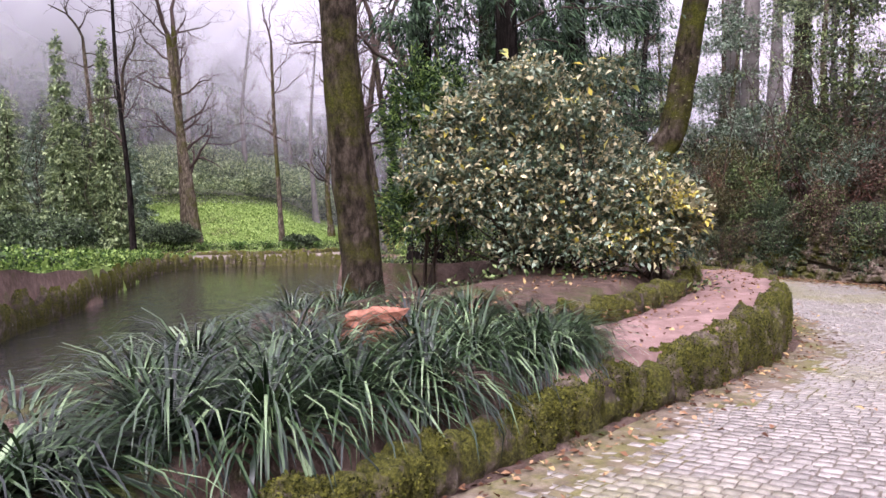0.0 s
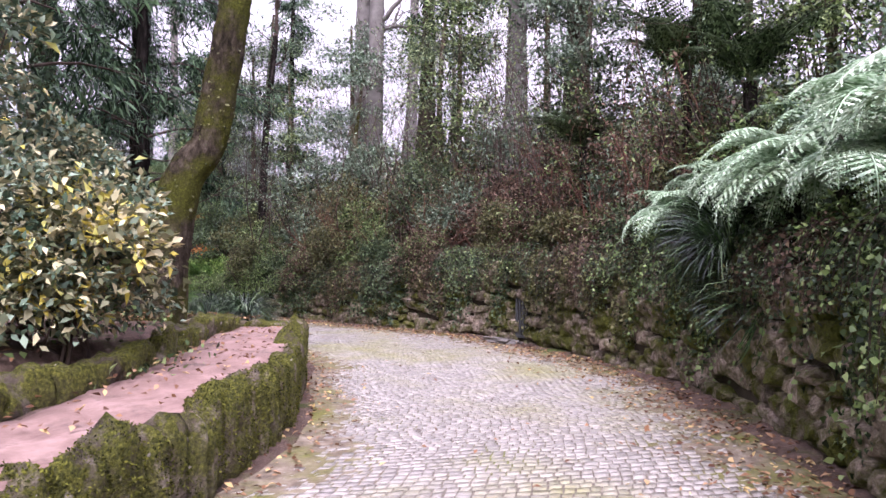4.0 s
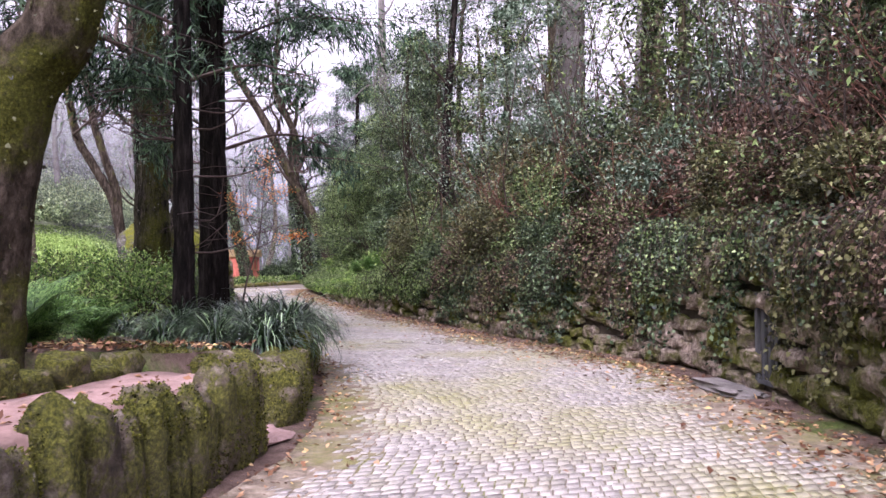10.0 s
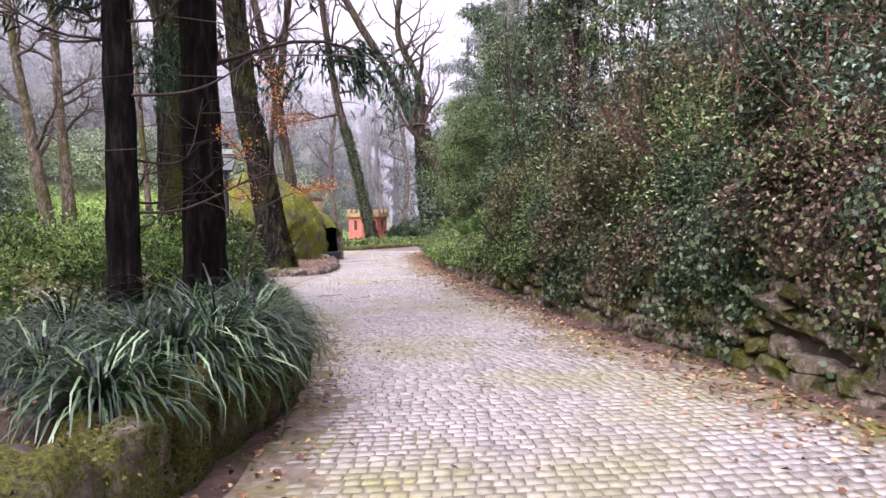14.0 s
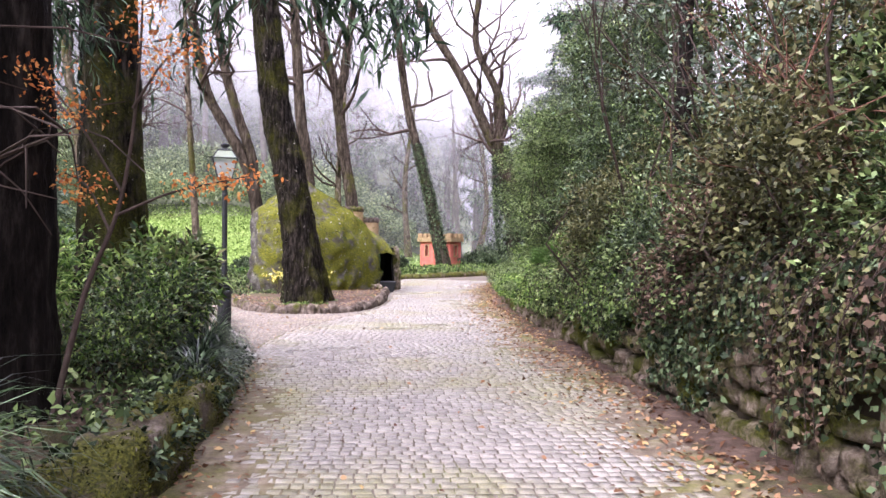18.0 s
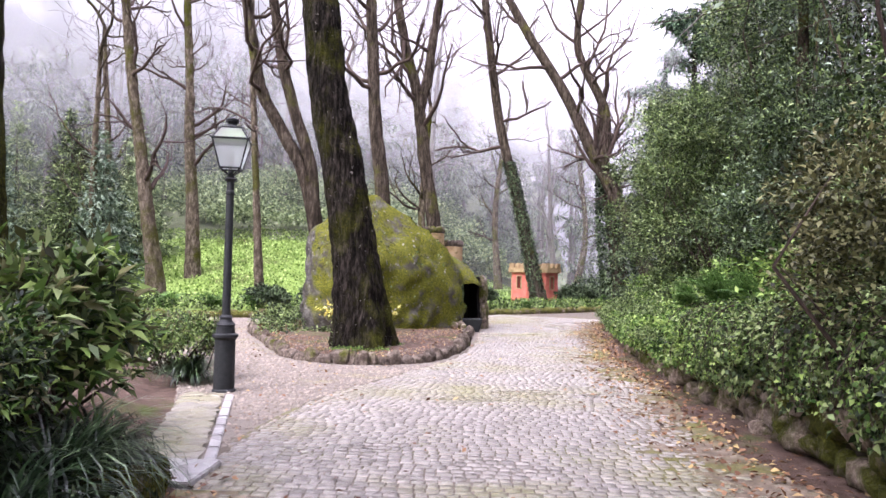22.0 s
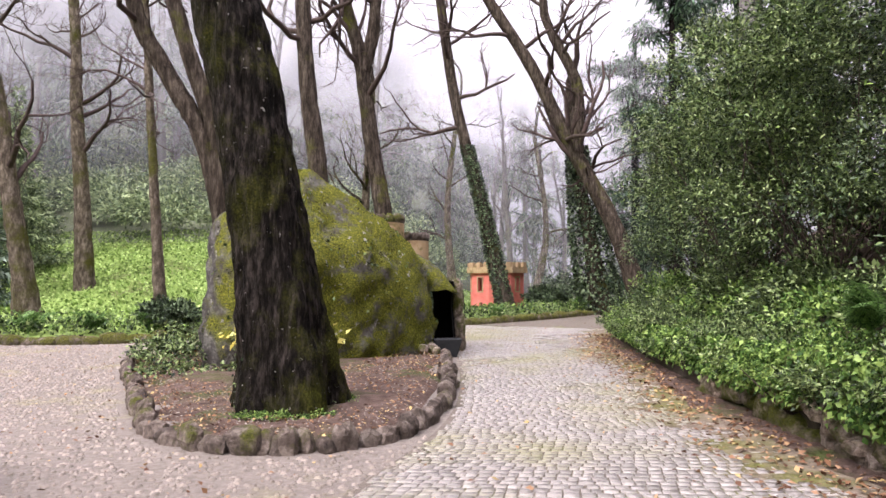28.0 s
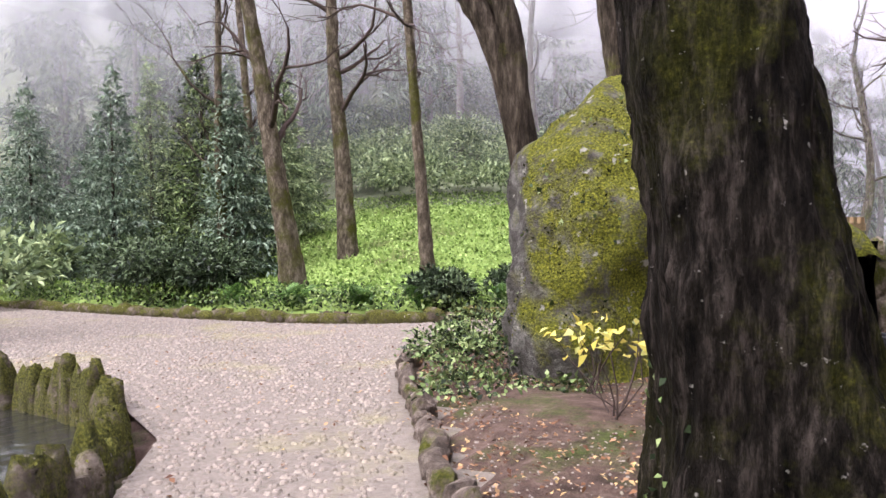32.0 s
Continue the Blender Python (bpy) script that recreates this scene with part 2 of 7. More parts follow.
M["bark"] = surface("bark", [(0.34, (0.012, 0.009, 0.007)), (0.5, (0.045, 0.035, 0.026)), (0.68, (0.13, 0.105, 0.08))], 10, 0.9, 1.0, 11, spec=0.05, stretch=(1, 1, 0.22),
                    moss=MOSS_DARK, moss_at=(0.56, 0.72), moss_scale=0.9, bump_dist=0.05)
M["bark_mossy"] = surface("bark_mossy", [(0.34, (0.010, 0.008, 0.006)), (0.5, (0.042, 0.032, 0.023)), (0.7, (0.12, 0.095, 0.072))], 11, 0.9, 1.0, 13, spec=0.05, stretch=(1, 1, 0.5),
                          moss=BARK_MOSS, moss_at=(0.45, 0.60), moss_scale=1.4, bump_dist=0.10)
M["bark_dark"] = surface("bark_dark", [(0.36, (0.003, 0.0025, 0.0022)), (0.5, (0.010, 0.008, 0.007)), (0.68, (0.038, 0.031, 0.027))], 12, 0.9, 1.0, 12, spec=0.05, stretch=(1, 1, 0.18),
                         bump_dist=0.05)
M["bark_pale"] = surface("bark_pale", [(0.34, (0.025, 0.02, 0.014)), (0.5, (0.085, 0.068, 0.048)), (0.68, (0.22, 0.185, 0.145))], 8, 0.9, 1.0, 12, spec=0.05, stretch=(1, 1, 0.4),
                         moss=BARK_MOSS, moss_at=(0.5, 0.64), moss_scale=0.8, bump_dist=0.04)
M["bark_lichen"] = surface("bark_lichen", [(0.36, (0.002, 0.0016, 0.0013)), (0.5, (0.015, 0.012, 0.0095)), (0.68, (0.078, 0.063, 0.053))], 15, 0.85, 1.0, 22, spec=0.05, stretch=(1, 1, 0.22),
                           moss=[(0.25, (0.012, 0.014, 0.004)), (0.55, (0.06, 0.062, 0.010)), (0.85, (0.19, 0.18, 0.022))], moss_at=(0.47, 0.63), moss_scale=1.1, up_moss=True, up_range=(-0.4, 0.7, 0.22, 1.0), moss_dir=(0.85, -0.25, -0.05), bump_dist=0.16, lichen=(16.0, 0.665, (0.30, 0.28, 0.25)))
# Bark for far trunks: haze is put into its pale grey colour.
M["bark_haze_pale"] = surface("bark_haze_pale", [(0.25, (0.09, 0.08, 0.075)), (0.8, (0.22, 0.20, 0.19))], 3, 0.95, 0.4, 9)
M["twig"] = surface("twig", [(0.3, (0.03, 0.022, 0.018)), (0.7, (0.085, 0.06, 0.05))], 6, 0.9, 0.4, 20)
M["twig_red"] = surface("twig_red", [(0.3, (0.07, 0.03, 0.022)), (0.7, (0.17, 0.085, 0.06))], 6, 0.9, 0.4, 20)
M["iron"] = surface("iron", [(0.3, (0.010, 0.011, 0.012)), (0.7, (0.025, 0.026, 0.027))], 12, 0.6, 0.3, 60, spec=0.25)
M["red_plaster"] = surface("red_plaster", [(0.25, (0.42, 0.10, 0.075)), (0.5, (0.56, 0.16, 0.125)), (0.8, (0.66, 0.25, 0.20))], 3, 0.9, 0.4, 30,
                           moss=[(0.3, (0.20, 0.10, 0.07)), (0.7, (0.36, 0.17, 0.12))], moss_at=(0.58, 0.72), moss_scale=1.6)
M["ochre_plaster"] = surface("ochre_plaster", [(0.25, (0.20, 0.13, 0.07)), (0.5, (0.35, 0.245, 0.135)), (0.8, (0.46, 0.36, 0.23))], 4, 0.9, 0.5, 25,
                             moss=MOSS_DARK, moss_at=(0.55, 0.68), moss_scale=2.5)
# Near-black paint that stands in for deep shade in openings.
M["shade_black"] = surface("shade_black", [(0.3, (0.004, 0.004, 0.004)), (0.7, (0.012, 0.010, 0.009))], 4, 0.95, 0.3, 20)
M["wood_gate"] = surface("wood_gate", [(0.3, (0.03, 0.031, 0.033)), (0.7, (0.095, 0.095, 0.097))], 6, 0.7, 0.5, 18, stretch=(1, 1, 0.1))
M["slab"] = surface("slab", [(0.3, (0.06, 0.055, 0.05)), (0.7, (0.19, 0.17, 0.155))], 6, 0.55, 0.6, 25)
M["slab_pale"] = surface("slab_pale", [(0.3, (0.26, 0.25, 0.24)), (0.7, (0.44, 0.42, 0.41))], 6, 0.4, 0.4, 25, wet=(1.2, 0.2, 0.5))
M["brick"] = surface("brick", [(0.3, (0.17, 0.07, 0.045)), (0.7, (0.42, 0.20, 0.13))], 12, 0.9, 0.6, 25)

LEAF_GREENS = [(0.1, (0.010, 0.018, 0.006)), (0.45, (0.062, 0.096, 0.032)), (0.75, (0.18, 0.25, 0.088)), (0.95, (0.29, 0.355, 0.15))]
M["leaf"] = leafy("leaf", LEAF_GREENS)
M["leaf_dark"] = leafy("leaf_dark", [(0.1, (0.009, 0.016, 0.008)), (0.5, (0.042, 0.066, 0.030)), (0.9, (0.16, 0.215, 0.11))], 0.42)
M["leaf_bright"] = leafy("leaf_bright", [(0.1, (0.022, 0.055, 0.010)), (0.5, (0.105, 0.19, 0.040)), (0.9, (0.32, 0.44, 0.12))], 0.45, 0.3)
M["leaf_grey"] = leafy("leaf_grey", [(0.1, (0.045, 0.075, 0.045)), (0.5, (0.128, 0.18, 0.12)), (0.9, (0.3, 0.375, 0.27))], 0.4)
M["leaf_cream"] = leafy("leaf_cream", [(0.05, (0.06, 0.072, 0.03)), (0.4, (0.17, 0.17, 0.095)), (0.7, (0.38, 0.35, 0.21)), (0.95, (0.66, 0.57, 0.33))], 0.5)
M["leaf_yellow"] = leafy("leaf_yellow", [(0.1, (0.36, 0.312, 0.06)), (0.5, (0.72, 0.6, 0.12)), (0.9, (0.8, 0.8, 0.288))], 0.5, 0.35)
M["leaf_orange"] = leafy("leaf_orange", [(0.1, (0.36, 0.096, 0.024)), (0.5, (0.72, 0.24, 0.06)), (0.9, (0.8, 0.432, 0.144))], 0.5, 0.4)
M["leaf_brown"] = leafy("leaf_brown", [(0.1, (0.03, 0.018, 0.012)), (0.5, (0.105, 0.066, 0.047)), (0.9, (0.205, 0.14, 0.10))], 0.7, 0.15)
M["leaf_olive"] = leafy("leaf_olive", [(0.1, (0.02, 0.021, 0.008)), (0.5, (0.085, 0.087, 0.034)), (0.9, (0.19, 0.186, 0.082))], 0.45)
M["lawn"] = leafy("lawn", [(0.1, (0.09, 0.15, 0.03)), (0.5, (0.24, 0.36, 0.09)), (0.9, (0.44, 0.58, 0.20))], 0.6, 0.3)
M["verge"] = surface("verge", [(0.3, (0.055, 0.042, 0.03)), (0.5, (0.15, 0.118, 0.085)), (0.72, (0.30, 0.25, 0.19))], 7, 0.8, 0.6, 45,
                     moss=[(0.3, (0.06, 0.062, 0.016)), (0.7, (0.165, 0.16, 0.042))], moss_at=(0.46, 0.64), moss_scale=1.1)
M["litter"] = leafy("litter", [(0.1, (0.07, 0.03, 0.015)), (0.45, (0.20, 0.10, 0.05)), (0.75, (0.33, 0.20, 0.11)), (0.98, (0.46, 0.34, 0.14))], 0.7, 0.1)
M["conifer"] = leafy("conifer", [(0.1, (0.009, 0.020, 0.011)), (0.5, (0.033, 0.064, 0.034)), (0.9, (0.11, 0.18, 0.095))], 0.55, 0.15)
M["fern"] = leafy("fern", [(0.1, (0.12, 0.20, 0.10)), (0.5, (0.35, 0.47, 0.31)), (0.9, (0.60, 0.70, 0.54))], 0.45, 0.3)
M["fern_dark"] = leafy("fern_dark", [(0.1, (0.03, 0.068, 0.018)), (0.5, (0.083, 0.165, 0.045)), (0.9, (0.195, 0.33, 0.09))], 0.45, 0.3)
M["strap_leaf"] = leafy("strap_leaf", [(0.1, (0.003, 0.008, 0.003)), (0.45, (0.012, 0.029, 0.010)), (0.8, (0.045, 0.085, 0.030)), (0.97, (0.20, 0.28, 0.14))], 0.32, 0.06, 0.4)
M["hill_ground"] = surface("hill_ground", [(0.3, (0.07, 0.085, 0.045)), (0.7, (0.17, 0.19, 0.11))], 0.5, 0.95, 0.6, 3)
# Distant foliage: greens muted and paled in place of haze.
M["leaf_haze_muted"] = leafy("leaf_haze_muted", [(0.1, (0.035, 0.05, 0.035)), (0.5, (0.10, 0.13, 0.09)), (0.9, (0.22, 0.26, 0.18))], 0.8, 0.2)
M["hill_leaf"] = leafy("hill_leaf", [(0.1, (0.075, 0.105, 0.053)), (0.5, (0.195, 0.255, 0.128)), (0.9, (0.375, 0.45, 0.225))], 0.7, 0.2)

M["water"] = bpy.data.materials.new("water")
M["water"].use_nodes = True
_nt = M["water"].node_tree
_b = _nt.nodes["Principled BSDF"]
_b.inputs["Base Color"].default_value = (0.02, 0.02, 0.018, 1)
_b.inputs["Roughness"].default_value = 0.04
_b.inputs["IOR"].default_value = 1.5
_b.inputs["Specular IOR Level"].default_value = 1.0
_nb = noise_of(_nt, 4.0, 3, 0.55, "World", (1, 0.45, 1))
_bp = _nt.nodes.new("ShaderNodeBump")
_bp.inputs["Strength"].default_value, _bp.inputs["Distance"].default_value = 0.6, 0.06
_nt.links.new(_nb.outputs["Fac"], _bp.inputs["Height"])
_nt.links.new(_bp.outputs[0], _b.inputs["Normal"])

M["glass"] = bpy.data.materials.new("frosted_glass")
M["glass"].use_nodes = True
_b = M["glass"].node_tree.nodes["Principled BSDF"]
_b.inputs["Base Color"].default_value = (0.85, 0.9, 0.88, 1)
_b.inputs["Roughness"].default_value = 0.35
_b.inputs["Transmission Weight"].default_value = 0.85
_b.inputs["IOR"].default_value = 1.2


# ---- geometry helpers ----
rng = np.random.default_rng(7)


def from_arrays(name, verts, faces, mat, smooth=False):
    """A mesh from numpy arrays; faces all have the same count of corners."""
    verts, faces = np.asarray(verts, np.float32), np.asarray(faces, np.int32)
    me = bpy.data.meshes.new(name)
    me.vertices.add(len(verts))
    me.vertices.foreach_set("co", verts.ravel())
    me.loops.add(faces.size)
    me.loops.foreach_set("vertex_index", faces.ravel())
    me.polygons.add(len(faces))
    me.polygons.foreach_set("loop_start", np.arange(len(faces), dtype=np.int32) * faces.shape[1])
    if smooth:
        me.polygons.foreach_set("use_smooth", np.ones(len(faces), bool))
    me.update(calc_edges=True)
    me.materials.append(mat)
    return me


def put(name, me, parent=None, label="", at=None):
    ob = new(name, me)
    if parent is not None:
        ob.parent = parent
    if at is not None:
        ob.matrix_local = at
    if label:
        tagged(ob, label)
    return ob


def part(name, bm, material, parent, label="", smooth=False, at=None):
    me = bpy.data.meshes.new(name)
    bm.to_mesh(me)
    bm.free()
    me.materials.append(material)
    if smooth:
        me.polygons.foreach_set("use_smooth", np.ones(len(me.polygons), bool))
    return put(name, me, parent, label, at)


def thing(name, label, category, group="", at=None, kind=""):
    ob = new(name)
    if at is not None:
        ob.matrix_world = at
    return tagged(ob, label, category, group, kind)


def box(bm, x0, x1, y0, y1, z0, z1, bevel=0.0):
    r = bmesh.ops.create_cube(bm, size=1)
    for v in r["verts"]:
        v.co = Vector((x0 + (v.co.x + 0.5) * (x1 - x0), y0 + (v.co.y + 0.5) * (y1 - y0), z0 + (v.co.z + 0.5) * (z1 - z0)))
    if bevel:
        bmesh.ops.bevel(bm, geom=list({e for v in r["verts"] for e in v.link_edges}), offset=bevel, segments=2, affect="EDGES")
    return bm


def along(points, step):
    """Points at even steps on a smooth curve through the given ones."""
    p = np.array(points, float)
    ext = np.vstack([2 * p[0] - p[1], p, 2 * p[-1] - p[-2]])
    a, b, c, d = ext[:-3, None], ext[1:-2, None], ext[2:-1, None], ext[3:, None]
    u = (np.arange(1, 13) / 12)[None, :, None]
    q = 0.5 * (2 * b + (c - a) * u + (2 * a - 5 * b + 4 * c - d) * u ** 2 + (3 * b - a - 3 * c + d) * u ** 3)
    q = np.vstack([p[:1], q.reshape(-1, p.shape[1])])
    s = np.r_[0, np.cumsum(np.linalg.norm(np.diff(q, axis=0), axis=1))]
    t = np.linspace(0, s[-1], max(2, int(round(s[-1] / step)) + 1))
    return np.stack([np.interp(t, s, q[:, k]) for k in range(q.shape[1])], 1)


def nz(x, y, z=0.0, f=1.0):
    return noise.noise(Vector((x * f, y * f, z * f)))


def tube(path, radii, sides=8, rough=0.0, flare=0.0, seed=0):
    """Rings round a path: vertices and quads."""
    p, r = np.array(path, float), np.array(radii, float)
    tang = np.gradient(p, axis=0)
    tang /= np.linalg.norm(tang, axis=1)[:, None] + 1e-9
    ref = np.array([1.0, 0.13, 0.07])
    if abs(tang[0] @ ref) > 0.9 * np.linalg.norm(ref):
        ref = np.array([0.1, 1, 0.05])
    u = np.cross(tang, ref)
    u /= np.linalg.norm(u, axis=1)[:, None]
    v = np.cross(tang, u)
    a = np.linspace(0, 2 * np.pi, sides, endpoint=False)
    ring = u[:, None] * np.cos(a)[None, :, None] + v[:, None] * np.sin(a)[None, :, None]
    k = np.ones((len(p), sides))
    if rough:
        g = np.random.default_rng(seed)
        for f, amp in ((2, 1.0), (3, 0.7), (5, 0.6), (8, 0.4)):
            ph = g.uniform(0, 6.28, 2)
            k += rough * amp * np.sin(f * a[None] + ph[0] + 2.0 * np.sin(np.linspace(0, 4, len(p)) + ph[1])[:, None]) * (0.6 + 0.4 * np.sin(np.arange(len(p)) * 0.9 + ph[1]))[:, None]
        k += rough * 0.5 * g.standard_normal(k.shape)
    if flare:
        lobes = 1 + 0.45 * np.sin(5 * a + seed) + 0.2 * np.sin(3 * a + 2 * seed)
        k += flare * np.exp(-np.linspace(0, 9, len(p)))[:, None] * lobes[None]
    verts = p[:, None] + ring * (r[:, None] * k)[..., None]
    n = len(p)
    i, j = np.meshgrid(np.arange(n - 1), np.arange(sides), indexing="ij")
    q = np.stack([i * sides + j, i * sides + (j + 1) % sides, (i + 1) * sides + (j + 1) % sides, (i + 1) * sides + j], -1).reshape(-1, 4)
    return verts.reshape(-1, 3), q


class Pile:
    """Gathers vertices and quads (or triangles) of one mesh."""

    def __init__(self):
        self.v, self.f, self.n = [], [], 0

    def add(self, v, f):
        self.v.append(v)
        self.f.append(np.asarray(f) + self.n)
        self.n += len(v)
        return self

    def mesh(self, name, mat, smooth=False):
        return from_arrays(name, np.concatenate(self.v), np.concatenate(self.f), mat, smooth)


def inside(px, py, poly):
    poly = np.asarray(poly)
    x0, y0, x1, y1 = *poly.T, *np.roll(poly, -1, 0).T
    hit = np.zeros(np.shape(px), bool)
    for a, b, c, d in zip(x0, y0, x1, y1):
        if b != d:
            hit ^= ((b > py) != (d > py)) & (px < (c - a) * (py - b) / (d - b) + a)
    return hit


def gap_to(px, py, line):
    """Signed distance to a polyline (positive on its right) and how far along it the nearest place lies."""
    line = np.asarray(line)[:, :2]
    best, sign, run = np.full(np.shape(px), 1e9), np.ones(np.shape(px)), 0.0
    where = np.zeros(np.shape(px))
    for (a, b), (c, d) in zip(line[:-1], line[1:]):
        l = math.hypot(c - a, d - b)
        t = np.clip(((px - a) * (c - a) + (py - b) * (d - b)) / l ** 2, 0, 1)
        g = np.hypot(px - a - t * (c - a), py - b - t * (d - b))
        near = g < best - 1e-9
        side = (px - a) * (d - b) - (py - b) * (c - a)
        best, sign, where = np.where(near, g, best), np.where(near, np.sign(side), sign), np.where(near, run + t * l, where)
        run += l
    return best * sign, where


# ---- the plan ----
ROAD = [((-6.5, -1.5), (-3.5, -7.5)), ((-3, 1.2), (0.2, -4)), ((0.18, 3.45), (3.8, -0.6)), ((2.72, 5.2), (6.6, 2.4)), ((4.94, 6.9), (9.44, 5.1)), ((6.44, 8.6), (11.29, 7.4)),
        ((7.38, 10.48), (12.54, 10.2)), ((8.26, 12.3), (13.26, 12.7)), ((8.66, 14.5), (13.51, 14.7)), ((8.78, 16.5), (13.16, 16.8)), ((8.46, 18.6), (12.71, 19)),
        ((7.91, 21.2), (12.26, 21.8)), ((7.16, 24), (11.91, 24.6)), ((6.91, 27), (11.56, 27.3)), ((7.26, 29.3), (11.26, 29.5)), ((7.66, 31.5), (11.06, 32)),
        ((7.66, 34), (10.86, 35)), ((7.26, 38), (10.81, 38.5)), ((6.66, 42), (10.86, 42.3)), ((6.36, 47.2), (11.46, 45.3)), ((9.16, 51), (13.56, 48)), ((12.96, 57), (17.16, 53.5)), ((20.16, 64), (24.16, 60))]
EDGE_L = along([a for a, _ in ROAD], 0.12)
EDGE_R = along([b for _, b in ROAD], 0.12)
WALL_R = along([b for _, b in ROAD], 1.4)
POND = along([(-1.7, 4.6), (-3.0, 5.4), (-4.3, 8.0), (-4.9, 12.0), (-5.0, 16.0), (-5.5, 22.0), (-6.0, 27.0), (-5.4, 31.6), (-3.0, 33.4), (-0.75, 33.3), (1.16, 32.2), (2.16, 30.9),
              (2.56, 29.2), (1.96, 26.5), (1.36, 22.0), (1.06, 16.0), (0.46, 12.0), (-0.1, 9.0), (-0.5, 6.6), (-1.0, 5.2), (-1.7, 4.6)], 0.3)[:-1]
ISLAND = along([(6.16, 30.35), (6.91, 30.6), (7.41, 31.3), (7.56, 32.6), (7.51, 34.1), (7.21, 36.6), (6.76, 39.2), (5.36, 40.6), (3.36, 40.2), (1.76, 38.4), (1.66, 36.2),
                (3.56, 33), (4.16, 32), (4.86, 31), (5.56, 30.5), (6.16, 30.35)], 0.2)[:-1]
BED_FAR = along([(-33.84, 45), (-23.84, 43), (-14.84, 41.5), (-7.84, 40.6), (-3.44, 40.3), (-1.04, 40.9), (0.76, 42.6), (2.76, 44.6), (5.16, 46.4), (6.76, 48.2), (9.46, 51.8), (13.36, 58), (20.16, 65)], 0.4)
SPINE_L = along([(-6.5, -1.5), (-3, 1.2), (0.31, 3.3), (2.84, 5), (5.08, 6.75), (6.61, 8.5), (7.55, 10.4), (8.26, 12.3), (8.66, 14.5), (8.78, 16.5), (8.46, 18.6), (7.91, 21.2), (7.16, 23.7),
                 (6.46, 24.6), (5.56, 26.2), (4.76, 27.6), (3.76, 29), (2.96, 30)], 0.4)


def wall_height(y):
    return np.interp(y, [-8, 2, 6, 15, 18, 22, 27, 34, 44], [1.5, 1.5, 1.55, 1.6, 1.35, 1.0, 0.8, 0.6, 0.4])


def terrace(y):
    return np.interp(y, [-2, 2, 5, 9, 12, 15, 18, 22, 25, 30], [0.10, 0.2, 0.5, 0.78, 0.78, 0.5, 0.42, 0.28, 0.12, 0.05])


def ledge(y):
    return np.interp(y, [1, 4, 5.3, 6.1, 8.8, 10.2, 12], [0.18, 0.30, 0.40, 0.50, 0.68, 0.70, 0.64])


BED_LINE, SPINE_LINE, ISLE_LINE = BED_FAR[::5], SPINE_L[::2], np.vstack([ISLAND[::2], ISLAND[:1]])


def height(x, y):
    """The lie of the land."""
    x, y = np.asarray(x, float), np.asarray(y, float)
    z = np.full(x.shape, -0.05)
    gr, _ = gap_to(x, y, WALL_R)
    bank = wall_height(y) - 0.15 + 0.55 * np.maximum(gr - 0.6, 0)
    z = np.where(gr > 0.58, np.minimum(bank, 7.5), z)
    gl, _ = gap_to(x, y, SPINE_LINE)
    left = (gl < -0.5) & (y < 30) & (gr < 0)
    bed = np.where((gl > -1.75) & (y > 1) & (y < 12.2) & (x > 1.2), ledge(y) - 0.07, terrace(y) + 0.10 * np.clip((-gl - 1.0) / 2, 0, 1))
    bed = np.where((y > 12.0) & (y < 13.2) & (gl > -1.3), 0.16, bed)
    bed = bed + (0.08 - bed) * np.clip((-gl - 3.2) / 1.8, 0, 1) * (y < 12) * (x < 2.6)
    z = np.where(left, bed, z)
    west = np.interp(y, [4, 8, 12, 16, 22, 27, 31, 34, 41], [-3.6, -4.7, -5.3, -5.4, -5.9, -6.4, -7.0, -9, -14])
    wl = (x < west) & (gr < 0) & (y < 36)
    q = 0.62 * np.maximum(2 - x, 0) + 0.30 * (y - 41)
    far_west = np.minimum(0.10 * np.clip(west - x, 0, 16) + 0.55 * np.clip(west - x - 16, 0, 90), 48)
    z = np.where(wl, 0.12 + far_west, z)
    gb, _ = gap_to(x, y, BED_LINE)
    db = np.maximum(-gb, 0)
    lean = np.clip((12 - x) / 15, 0.0, 1)
    steep = np.clip((2 - x) / 26, 0.0, 1)
    hill = 0.10 + 0.06 * np.clip(db, 0, 7) * np.clip((5 - x) / 8, 0.02, 1) + lean * lean * 0.33 * np.clip(db - 7, 0, 14) + steep * 0.95 * np.clip(db - 21, 0, 70)
    z = np.where((gb < -0.25) & (gr < 0), np.minimum(hill, 62), z)
    z = np.where(inside(x, y, POND), -0.9, z)
    gi_, _ = gap_to(x, y, ISLE_LINE)
    return np.where(inside(x, y, ISLAND) & (np.abs(gi_) > 0.3), 0.12, z)


# ---- ground ----
def axis_steps(a, b, lo, hi, fine, coarse):
    out, t = [], a
    while t < b:
        out.append(t)
        near = lo <= t <= hi
        t += fine if near else min(coarse, fine + 0.12 * min(abs(t - lo), abs(t - hi)))
    return np.array(out)


gx, gy = axis_steps(-400, 400, -9, 20, 0.33, 25), axis_steps(-150, 500, -3, 60, 0.33, 25)
GX, GY = np.meshgrid(gx, gy, indexing="ij")
GZ = height(GX, GY)
GZ += 0.05 * np.sin(GX * 1.9 + 1.3 * np.sin(GY * 1.1)) * np.sin(GY * 1.7) * (GZ > 0.1)
gi, gj = np.meshgrid(np.arange(len(gx) - 1), np.arange(len(gy) - 1), indexing="ij")
gq = np.stack([gi * len(gy) + gj, (gi + 1) * len(gy) + gj, (gi + 1) * len(gy) + gj + 1, gi * len(gy) + gj + 1], -1).reshape(-1, 4)
ground_me = from_arrays("ground", np.stack([GX, GY, GZ], -1).reshape(-1, 3), gq, M["soil"], True)
